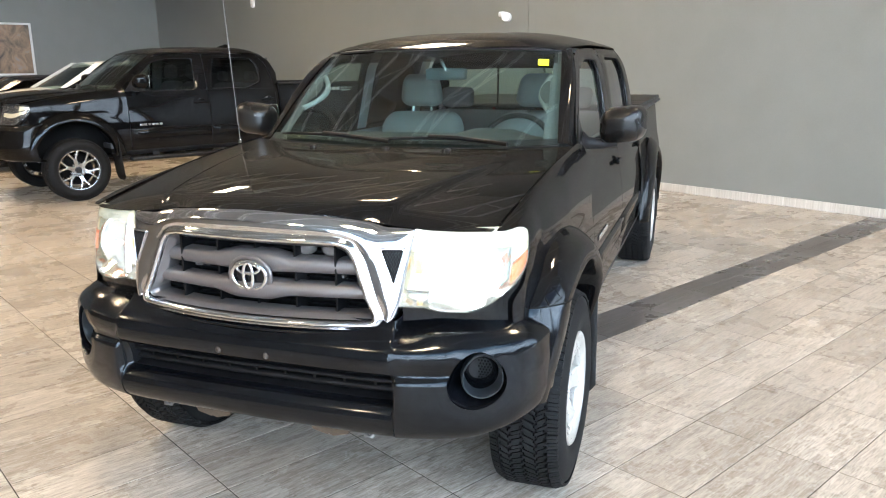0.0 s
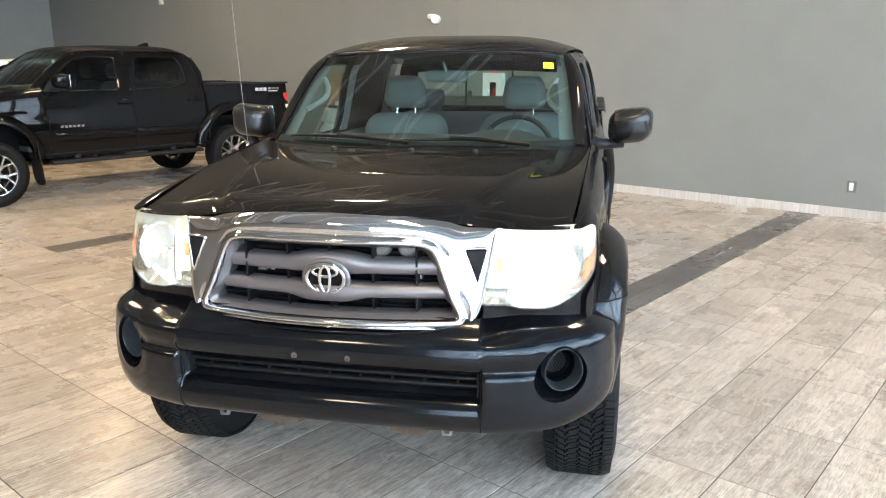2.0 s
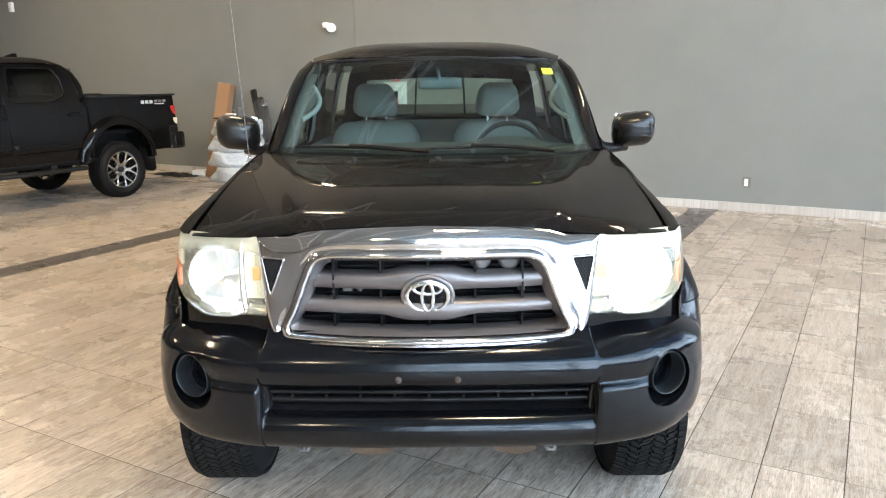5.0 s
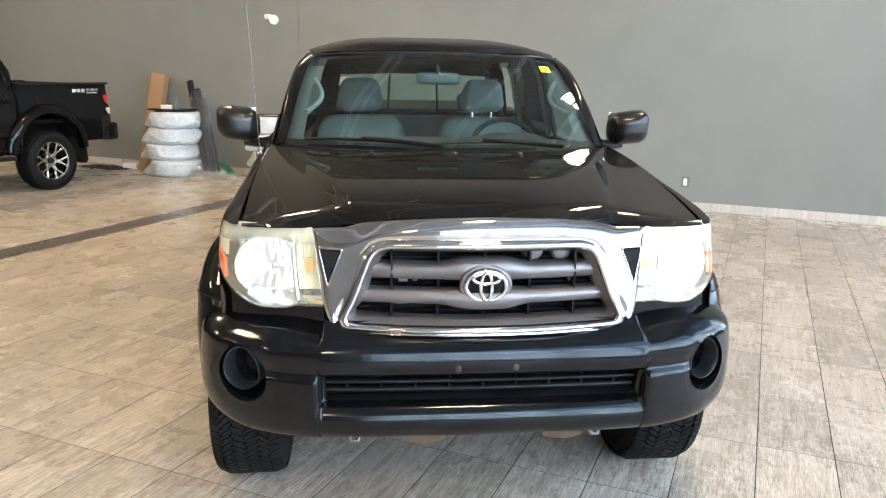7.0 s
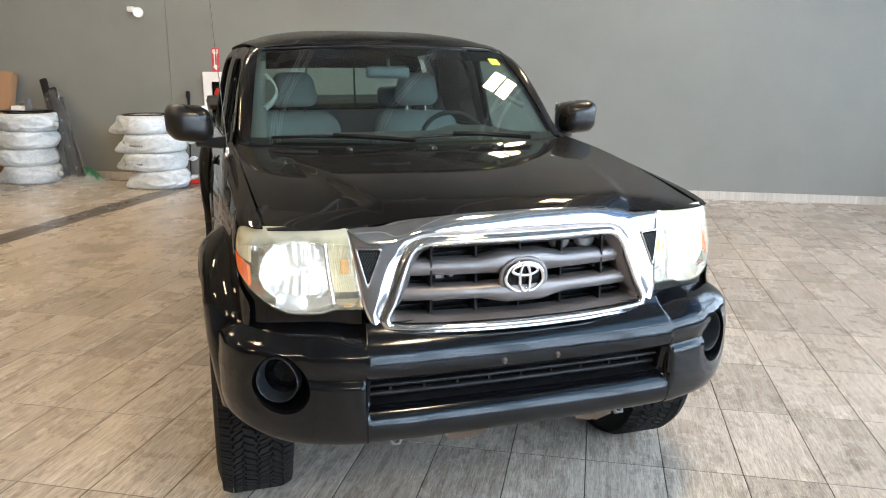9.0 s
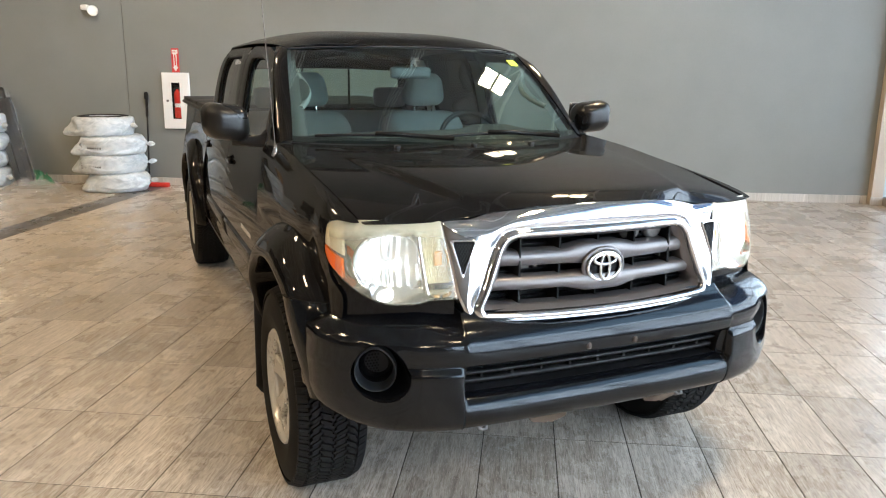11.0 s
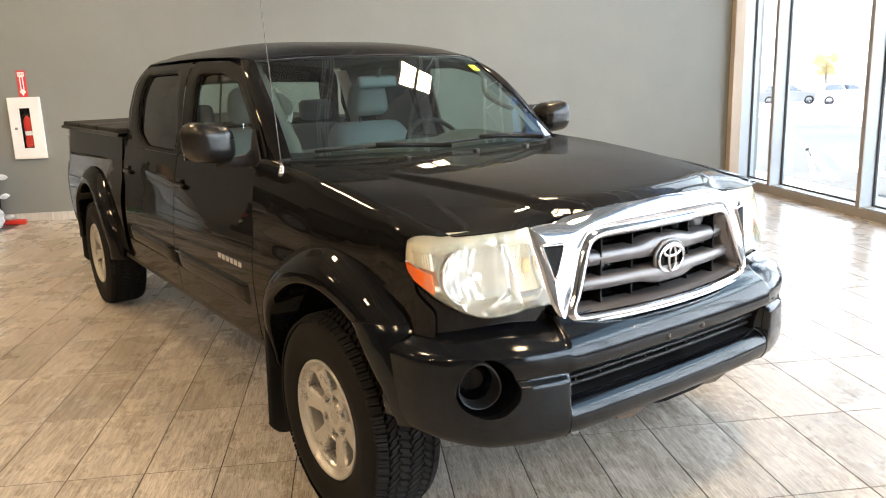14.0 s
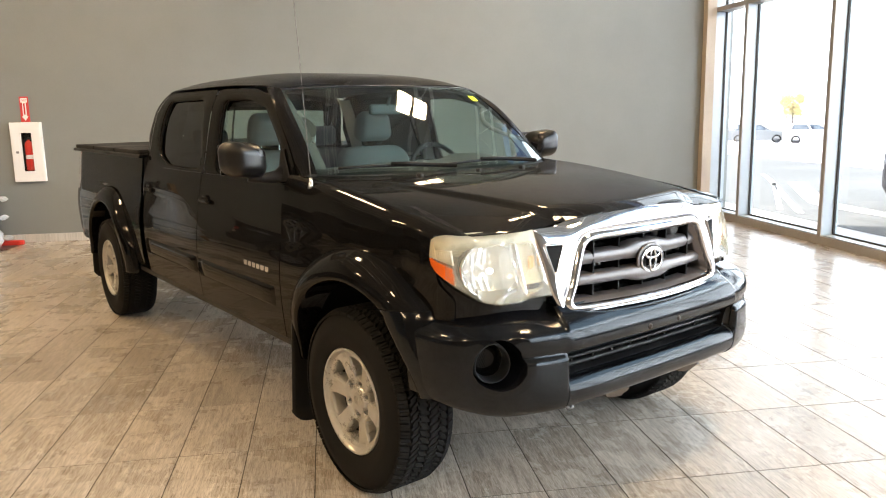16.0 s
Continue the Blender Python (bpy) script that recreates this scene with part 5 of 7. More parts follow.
        part("light_bar", bm, M["lamp_white"], unit)
        bm = bmesh.new()
        sheet(bm, [[lens(u, v, 0.02, 0.006) for u in span(0.7, 0.98, 6)] for v in (0.66, 0.8, 0.92)])
        part("side_marker", bm, M["pale_amber"], unit)
    bm = bmesh.new()
    sheet(bm, [[lens(u, v) for u in span(0, 1, 30)] for v in span(0, 1, 14)])
    part("lens", bm, M["lens"] if style == "chrome" else M["clear_lens"], unit, "yellowed hazy plastic lens" if style == "chrome" else "clear lens", smooth=True)


# ---- front end of the older truck ----
BUMP = [(0.0, 0.0, 0.041), (0.3, 0.3, 0.046), (0.46, 0.46, 0.055), (0.6, 0.6, 0.088), (0.7, 0.695, 0.128), (0.8, 0.785, 0.188), (0.88, 0.847, 0.255), (0.95, 0.884, 0.34), (1.02, 0.9, 0.45)]
BUMP_X, BUMP_Y = curve(*[(q, x) for q, x, y in BUMP]), curve(*[(q, y) for q, x, y in BUMP])
# depth of the face behind the plan line, by height
FACE = curve((0.445, 0.09), (0.455, 0.05), (0.475, 0.018), (0.5, 0.004), (0.53, -0.001), (0.55, 0.002), (0.565, 0.009), (0.578, 0.019), (0.588, 0.034), (0.594, 0.048), (0.672, 0.03), (0.678, 0.014), (0.69, 0.002), (0.71, -0.004), (0.725, -0.002), (0.738, 0.004), (0.748, 0.014), (0.757, 0.03), (0.764, 0.05), (0.774, 0.066), (0.8, 0.09), (0.82, 0.1))
# outer blocks: fuller below a ledge, with a shoulder that climbs towards the lamps
BLOCK = curve((0.445, 0.075), (0.455, 0.045), (0.475, 0.014), (0.52, 0.0), (0.6, -0.006), (0.656, -0.006), (0.668, -0.002), (0.682, 0.011), (0.692, 0.01), (0.715, 0.001), (0.728, 0.001), (0.738, 0.005), (0.745, 0.014), (0.75, 0.03), (0.757, 0.06), (0.765, 0.096), (0.775, 0.13), (0.79, 0.15))
# beyond the fog pocket the face has no ledge
CORNER = curve((0.445, 0.075), (0.455, 0.045), (0.475, 0.014), (0.52, 0.0), (0.6, -0.006), (0.66, -0.006), (0.71, -0.001), (0.728, 0.001), (0.738, 0.005), (0.745, 0.014), (0.75, 0.03), (0.757, 0.06), (0.765, 0.096), (0.775, 0.13), (0.79, 0.15))
FOG = (0.722, 0.653, 0.092)


def bumper_point(q, z):
    s = math.copysign(1, q)
    k = abs(q)
    x, y = BUMP_X(k), BUMP_Y(k)
    w = step01(0.474, 0.486, k)
    lift = 0.0
    zz = z
    d = lerp(FACE(z), BLOCK(z), w)
    # the ledge runs out towards the fog pocket
    if k > 0.486:
        d = lerp(d, CORNER(z), step01(0.65, 0.69, k))
    # the top climbs at the lamps
    if z > 0.74:
        lift = 0.006 * step01(0.5, 0.62, k) * step01(0.74, 0.76, z)
    # underside sweeps up towards the wheels
    if z < 0.6:
        lift += (0.6 - z) / 0.15 * 0.05 * step01(0.7, 1.02, k)
    # the lower bar hangs a little deeper
    zz -= 0.012 * step01(0.63, 0.594, z)
    # turn the depth along the normal of the plan line
    e = 0.01
    tx, ty = BUMP_X(k + e) - BUMP_X(max(0, k - e)), BUMP_Y(k + e) - BUMP_Y(max(0, k - e))
    l = math.hypot(tx, ty) or 1
    nx, ny = -ty / l, tx / l
    # a dish round the fog pocket
    r = math.hypot((x - FOG[0]) / 1.0, (z - FOG[1]) / 1.0)
    d += 0.004 * step01(0.115, 0.092, r)
    return Vector((s * (x + nx * d), y + ny * d, zz + lift))


def bumper_at(x, z):
    """The point of the bumper's skin at a given x and height."""
    q, h = x, z
    for _ in range(14):
        p = bumper_point(q, h)
        q, h = q + (x - p.x) * 0.8, h + (z - p.z) * 0.8
    return p


def build_bumper(root):
    # bumper skin
    qs = sorted(set([round(v, 4) for v in span(0, 0.46, 20)] + [0.468, 0.4685, 0.474, 0.48, 0.486] + [round(v, 4) for v in span(0.495, 1.02, 44)]))
    qs = [-q for q in reversed(qs) if q > 0] + qs
    zs = [0.445, 0.45, 0.455, 0.463, 0.475, 0.49, 0.505, 0.52, 0.535, 0.55, 0.562, 0.573, 0.582, 0.588, 0.594, 0.604, 0.614, 0.624, 0.634, 0.642, 0.648, 0.656, 0.662, 0.668, 0.672, 0.677, 0.682, 0.687, 0.692, 0.70, 0.71, 0.72, 0.73, 0.738, 0.744, 0.748, 0.752, 0.756, 0.76, 0.764, 0.769, 0.774, 0.779, 0.785, 0.79]

    def keep(i, j):
        q, z = (qs[j] + qs[j + 1]) / 2, (zs[i] + zs[i + 1]) / 2
        if abs(q) < 0.468 and 0.594 < z < 0.672:
            return False
        p = bumper_point(q, z)
        return math.hypot(abs(p.x) - FOG[0], p.z - FOG[1]) > 0.081

    bm = bmesh.new()
    sheet(bm, [[bumper_point(q, z) for q in qs] for z in zs], keep=keep)
    for v in bm.verts:
        if any(len(e.link_faces) == 1 for e in v.link_edges):
            d = Vector((abs(v.co.x) - FOG[0], v.co.z - FOG[1]))
            if d.length < 0.115:
                d = d.normalized() * 0.085
                p = bumper_at(FOG[0] + d.x, FOG[1] + d.y)
                v.co = (math.copysign(p.x, v.co.x), p.y, p.z)
    bumper = part("front_bumper", bm, M["bumper"], root, "satin black front bumper with scuffs", smooth=True, crease=38)
    # seams between the centre and the outer blocks
    for s in (1, -1):
        bm = bmesh.new()
        tube(bm, [bumper_point(s * 0.48, z) + Vector((0, 0.0015, 0)) for z in span(0.455, 0.682, 20)], 0.003, 5)
        part("bumper_seam", bm, M["cavity"], bumper)
        # bezel and deep pocket of the missing fog lamp
        bm = bmesh.new()
        rows = []
        steps = ((0.085, 0.0), (0.0838, 0.0025), (0.082, 0.01), (0.079, 0.028), (0.074, 0.045), (0.066, 0.055), (0.05, 0.07), (0.036, 0.11))
        inward = Vector((-0.25, 0.97, 0))
        for r, dep in steps:
            row = []
            for k in range(48):
                a = 2 * math.pi * k / 48
                p = bumper_at(FOG[0] + 0.085 * math.cos(a), FOG[1] + 0.085 * math.sin(a))
                p.x, p.z = FOG[0] + r * math.cos(a), FOG[1] + r * math.sin(a)
                flat = Vector((p.x, BUMP_Y(0.735) + 0.02 + (p.x - FOG[0]) * 0.55, p.z))
                p = p.lerp(flat, step01(0.081, 0.066, r)) + inward * dep
                row.append((s * p.x, p.y, p.z))
            rows.append(row)
        sheet(bm, rows, close_u=True)
        pocket = part("fog_lamp_pocket", bm, M["bumper"], root, "empty fog lamp pocket", smooth=True, crease=45)
        tip = [Vector(p) for p in rows[-1]]
        cen = sum(tip, Vector()) / len(tip)
        bm = bmesh.new()
        sheet(bm, [[tuple(cen.lerp(p, f)) for p in tip] for f in (1.02, 0.5, 0.02)], close_u=True)
        part("pocket_blank", bm, M["trim"], pocket, "honeycomb blanking plate")
        bm = bmesh.new()
        lathe(bm, [(0.06, 0.07), (0.004, 0.07), (0.0, 0.068), (0.0, 0.066), (0.004, 0.064), (0.06, 0.058), (0.1, 0.05)], 40, "y")
        bmesh.ops.transform(bm, matrix=Matrix.Translation(Vector((s * (FOG[0] + 0.009), BUMP_Y(0.735) + 0.036, FOG[1] + 0.005))) @ Matrix.Rotation(radians(22 * s), 4, "Z"), verts=bm.verts[:])
        part("pocket_sleeve", bm, M["sleeve"], pocket, "matt blue-grey sleeve", smooth=True)
        # hex cells on the blanking plate
        bm = bmesh.new()
        for i in range(-4, 5):
            for j in range(-4, 5):
                u, v = (i + 0.5 * (j % 2)) * 0.011, j * 0.0095
                if math.hypot(u, v) < 0.045:
                    lathe_c = cen + Vector((u, -0.004, v))
                    vs = [bm.verts.new(lathe_c + Vector((0.0036 * math.cos(k * math.pi / 3), 0, 0.0036 * math.sin(k * math.pi / 3)))) for k in range(6)]
                    bm.faces.new(vs)
        part("honeycomb", bm, M["cavity"], pocket)
    # plate screws
    for x in (-0.083, 0.083):
        bm = bmesh.new()
        b = bumper_point(x, 0.703)
        lathe(bm, [(0.002, 0.0098), (-0.001, 0.0095), (-0.003, 0.006), (-0.005, 0.005), (-0.005, 0.0)], 12, "y")
        bmesh.ops.transform(bm, matrix=Matrix.Translation(b), verts=bm.verts[:])
        part("plate_screw", bm, M["screw"], bumper, "rusty number plate screw")
    # lower intake: tunnel, bars and posts
    bm = bmesh.new()
    loop = lambda dep: [bumper_point(q, z) + Vector((0, dep, 0)) for q, z in [(q, 0.594) for q in span(-0.468, 0.468, 20)] + [(0.468, z) for z in span(0.6, 0.666, 4)] + [(q, 0.672) for q in span(0.468, -0.468, 20)] + [(-0.468, z) for z in span(0.666, 0.6, 4)]]
    sheet(bm, [loop(0.0), loop(0.09)], close_u=True)
    part("intake_duct", bm, M["trim"], bumper)
    bm = bmesh.new()
    box(bm, -0.5, 0.5, 0.17, 0.18, 0.55, 0.72)
    part("intake_back", bm, M["cavity"], bumper)
    for z, dep, h in ((0.642, 0.015, 0.007), (0.606, 0.03, 0.01)):
        bm = bmesh.new()
        pr = [(0.0, -h), (-0.006, 0.0), (0.0, h), (0.05, h * 0.6), (0.05, -h * 0.6)]
        sheet(bm, [[bumper_point(q, 0.63) + Vector((0, dep + a, z - 0.63 + b)) for a, b in pr] for q in span(-0.466, 0.466, 30)], close_u=True)
        part("intake_bar", bm, M["dark_trim"], bumper, smooth=True)
    for k in range(9):
        q = -0.4 + 0.1 * k
        bm = bmesh.new()
        b = bumper_point(q, 0.63)
        box(bm, q - 0.004, q + 0.004, b.y + 0.03, b.y + 0.085, 0.594, 0.672)
        part("intake_post", bm, M["dark_trim"], bumper)

    # radiator behind the grille
    bm = bmesh.new()
    box(bm, -0.46, 0.46, 0.24, 0.26, 0.72, 1.06)
    part("radiator", bm, M["cavity"], root)
    for k in range(11):
        z = 0.79 + 0.022 * k
        bm = bmesh.new()
        box(bm, -0.41, 0.41, 0.215, 0.232, z, z + 0.005)
        part("radiator_fin", bm, M["dark_trim"], root)
    for x in (-0.27, -0.135, 0.0, 0.135, 0.27):
        bm = bmesh.new()
        box(bm, x - 0.003, x + 0.003, 0.15, 0.235, 0.785, 1.035)
        part("grille_post", bm, M["dark_trim"], root)
    for x, z, w, h in ((-0.235, 0.925, 0.028, 0.02), (-0.2, 0.925, 0.014, 0.018), (-0.24, 0.845, 0.034, 0.02), (-0.205, 0.845, 0.014, 0.018), (0.27, 0.92, 0.02, 0.014)):
        bm = bmesh.new()
        box(bm, x - w / 2, x + w / 2, 0.185, 0.21, z - h / 2, z + h / 2, 0.002)
        part("bracket", bm, M["steel"], root, "small grey bracket behind the grille")
    for x in (0.15, 0.235):
        bm = bmesh.new()
        lathe(bm, [(0.0, 0.0), (-0.004, 0.02), (0.0, 0.03), (0.02, 0.034)], 24, "y")
        bmesh.ops.transform(bm, matrix=Matrix.Translation((x, 0.19, 1.015)), verts=bm.verts[:])
        part("horn_disc", bm, M["steel"], root, "round grey horn behind the grille", smooth=True)

    # valance under the bumper: crossmember tabs
    for x0, x1, z0 in ((-0.25, -0.1, 0.405), (0.17, 0.32, 0.408)):
        bm = bmesh.new()
        pts = [(x0, 0.46), (x0 + 0.02, z0 + 0.012), (x0 + 0.07, z0), (lerp(x0, x1, 0.5), z0 + 0.004), (x1 - 0.06, z0 - 0.002), (x1 - 0.01, z0 + 0.014), (x1, 0.46)]
        vs0 = [bm.verts.new((x, 0.11, z)) for x, z in pts]
        bm.faces.new(vs0)
        e = bmesh.ops.extrude_face_region(bm, geom=bm.faces[:])
        for v in [g for g in e["geom"] if isinstance(g, bmesh.types.BMVert)]:
            v.co.y += 0.12
        part("crossmember_tab", bm, M["rust"], root, "rusty brown crossmember tab under the bumper")
    for s, x in ((1, 0.34), (-1, -0.4)):
        bm = bmesh.new()
        tube(bm, [(x, 0.2, 0.47), (x, 0.17, 0.43), (x + 0.012, 0.15, 0.4), (x + 0.03, 0.15, 0.4), (x + 0.04, 0.18, 0.44)], 0.008, 8)
        part("tow_hook", bm, M["steel"], root, "small dark tow hook", smooth=True)


# ---- grille of the older truck ----
def face_y(x, z):
    """The plane of the chrome face."""
    return 0.0945 + 0.323 * x * x + 0.19 * (z - 0.94)


# outline of the chrome face, of its raised rim, of the opening and of the bevel inside it; FACE_ROLL rolls the outer edge back
FACE_KEYS = [
    ((0.0, 1.141), (0.0, 1.076), (0.0, 1.048), (0.0, 1.036)),
    ((0.2, 1.136), (0.19, 1.075), (0.185, 1.047), (0.18, 1.035)),
    ((0.3, 1.128), (0.285, 1.072), (0.275, 1.045), (0.268, 1.033)),
    ((0.364, 1.117), (0.337, 1.058), (0.318, 1.035), (0.303, 1.022)),
    ((0.43, 1.099), (0.362, 1.027), (0.338, 1.012), (0.32, 1.0)),
    ((0.517, 1.096), (0.379, 0.988), (0.352, 0.978), (0.334, 0.97)),
    ((0.5, 0.97), (0.413, 0.897), (0.385, 0.893), (0.362, 0.892)),
    ((0.485, 0.868), (0.441, 0.832), (0.41, 0.842), (0.392, 0.853)),
    ((0.466, 0.82), (0.433, 0.807), (0.403, 0.828), (0.386, 0.84)),
    ((0.435, 0.8), (0.4, 0.8035), (0.38, 0.8255), (0.362, 0.837)),
    ((0.2, 0.797), (0.19, 0.8025), (0.185, 0.8245), (0.18, 0.8355)),
    ((0.0, 0.797), (0.0, 0.8025), (0.0, 0.8245), (0.0, 0.8355)),
]
FACE_ROLL = (0.012, 0.018, 0.03, 0.037, 0.02, 0.008, 0.0, 0.0, 0.0, 0.0, 0.0, 0.0)


def face_loop(which):
    """A closed loop (x, z, roll) through one column of the keys, rounded between them."""
    ts = list(range(len(FACE_KEYS)))
    cx, cz = curve(*[(t, k[which][0]) for t, k in zip(ts, FACE_KEYS)]), curve(*[(t, k[which][1]) for t, k in zip(ts, FACE_KEYS)])
    cr = curve(*zip(ts, FACE_ROLL))
    half = [(cx(t), cz(t), cr(t)) for t in span(0, len(ts) - 1, 8 * (len(ts) - 1))]
    return half + [(-x, z, r) for x, z, r in reversed(half[1:-1])]


def build_grille(root):
    o, m, i, j = (face_loop(k) for k in range(4))

    def ring(p, q, f, d):
        return [(lerp(a[0], b[0], f), face_y(lerp(a[0], b[0], f), lerp(a[1], b[1], f)) + d + (a[2] * (1 - f) ** 2 if p is o else 0.0), lerp(a[1], b[1], f)) for a, b in zip(p, q)]

    bm = bmesh.new()
    rows = [ring(o, m, 0.0, 0.05), ring(o, m, 0.0, 0.007), ring(o, m, 0.03, 0.002)] + [ring(o, m, f, -0.034 * f * (1 - f)) for f in (0.1, 0.2, 0.3, 0.4, 0.5, 0.6, 0.7, 0.8, 0.9, 0.96)]
    rows += [ring(m, i, f, d) for f, d in ((0.0, -0.001), (0.1, -0.006), (0.25, -0.011), (0.45, -0.014), (0.65, -0.014), (0.82, -0.011), (0.94, -0.005), (1.0, 0.003), (1.0, 0.02))]
    sheet(bm, rows, close_u=True)
    surround = part("grille_surround", bm, M["chrome"], root, "bright chrome grille surround", smooth=True, crease=35)
    bm = bmesh.new()
    sheet(bm, [ring(i, j, f, d) for f, d in ((0.0, 0.008), (0.15, 0.012), (0.9, 0.03), (1.0, 0.034), (1.0, 0.09))], close_u=True)
    part("inner_frame", bm, M["satin"], surround, "satin grey inner bevel", smooth=True, crease=35)
    # side vents
    for s in (1, -1):
        tri = rounded([(s * 0.494, 0, 1.039), (s * 0.429, 0, 1.039), (s * 0.47, 0, 0.937)], 0.007, 4)
        c = sum(tri, Vector()) / len(tri)
        bm = bmesh.new()
        sheet(bm, [[(q.x, face_y(q.x, q.z) + d, q.z) for q in (c.lerp(p, f) for p in tri)] for f, d in ((1.2, -0.003), (1.16, -0.011), (1.08, -0.014), (1.0, -0.012), (0.97, -0.006))], close_u=True)
        vent = part("side_vent", bm, M["chrome"], root, "chrome-rimmed triangular vent", smooth=True)
        bm = bmesh.new()
        sheet(bm, [[(q.x, face_y(q.x, q.z) + d, q.z) for q in (c.lerp(p, f) for p in tri)] for f, d in ((1.0, -0.0095), (0.5, -0.0095), (0.03, -0.0095))], close_u=True)
        part("vent_backing", bm, M["cavity"], vent)
        bm = bmesh.new()
        t0, t1, t2 = Vector((s * 0.492, 1.037)), Vector((s * 0.432, 1.037)), Vector((s * 0.47, 0.94))
        for k in range(-14, 15):
            for sgn in (1, -1):
                pts = []
                for t in span(-0.09, 0.09, 24):
                    x, z = c.x + k * 0.0085 + t * 0.6 * sgn, c.z + t
                    p = Vector((x, z))
                    cr = [(v - u).x * (p - u).y - (v - u).y * (p - u).x for u, v in ((t0, t1), (t1, t2), (t2, t0))]
                    if all(q > 0 for q in cr) or all(q < 0 for q in cr):
                        pts.append((x, face_y(x, z) - 0.0108, z))
                if len(pts) > 1:
                    tube(bm, [pts[0], pts[-1]], 0.0012, 4, False)
        part("vent_mesh", bm, M["trim"], vent, "black wire mesh")
    # two satin bars that swell round the emblem
    for z0, z1, wid, up in ((0.951, 1.0, 0.342, 1), (0.879, 0.921, 0.372, -1)):
        bm = bmesh.new()
        rows = []
        for x in span(-wid, wid, 80):
            h = step01(0.15, 0.045, abs(x))
            lo, hi = (z0 - 0.003 * h, z1 + 0.017 * h) if up > 0 else (z0 - 0.016 * h, z1 + 0.004 * h)
            y = face_y(x, (lo + hi) / 2) + 0.026 - 0.006 * h
            rows.append([(x, y + d, lerp(lo, hi, f)) for f, d in ((0.0, 0.055), (0.0, 0.016), (0.05, 0.006), (0.12, 0.001), (0.5, -0.004), (0.8, 0.002), (0.93, 0.008), (1.0, 0.02), (1.0, 0.055))])
        sheet(bm, rows)
        part("grille_bar", bm, M["satin"], surround, "satin grey grille bar", smooth=True, crease=50)
    # emblem: oval bezel, black field, plain chrome ovals
    ec = Vector((0.0, 0.112, 0.939))

    def oval(name, rx, rz, dz, y, tube_r, mat, parent, lab=""):
        bm = bmesh.new()
        rows = []
        for k in range(64):
            a = 2 * math.pi * k / 64
            d = Vector((math.cos(a) / rx, 0, math.sin(a) / rz)).normalized()
            p = ec + Vector((rx * math.cos(a), y, dz + rz * math.sin(a)))
            rows.append([p + d * tube_r * math.cos(b) + Vector((0, 0.7 * tube_r * math.sin(b), 0)) for b in (2 * math.pi * q / 10 for q in range(10))])
        sheet(bm, rows, close_u=True, close_v=True)
        return part(name, bm, mat, parent, lab, smooth=True)

    bez = oval("emblem", 0.0715, 0.056, 0, 0.004, 0.0085, M["satin"], root, "oval emblem in a satin bezel")
    bm = bmesh.new()
    sheet(bm, [[tuple(ec + Vector((0.071 * f * math.cos(a), 0.001 - 0.004 * (1 - f), 0.0555 * f * math.sin(a)))) for a in (2 * math.pi * k / 48 for k in range(48))] for f in (1.0, 0.6, 0.02)], close_u=True)
    part("emblem_field", bm, M["emblem_black"], bez, smooth=True)
    oval("emblem_oval", 0.0605, 0.0455, 0, -0.005, 0.0066, M["chrome"], bez, "chrome oval")
    oval("emblem_oval", 0.0165, 0.0415, 0, -0.009, 0.0056, M["chrome"], bez, "chrome oval")
    oval("emblem_oval", 0.04, 0.0155, 0.0235, -0.008, 0.0056, M["chrome"], bez, "chrome oval")
    # dark lip between grille and bumper
    bm = bmesh.new()
    sheet(bm, [[(x, face_y(x, 0.785) + a, z) for a, z in ((0.03, 0.792), (0.0, 0.7905), (-0.008, 0.786), (-0.007, 0.78), (0.02, 0.775))] for x in span(-0.43, 0.43, 30)])
    part("grille_lip", bm, M["bumper"], surround, smooth=True)


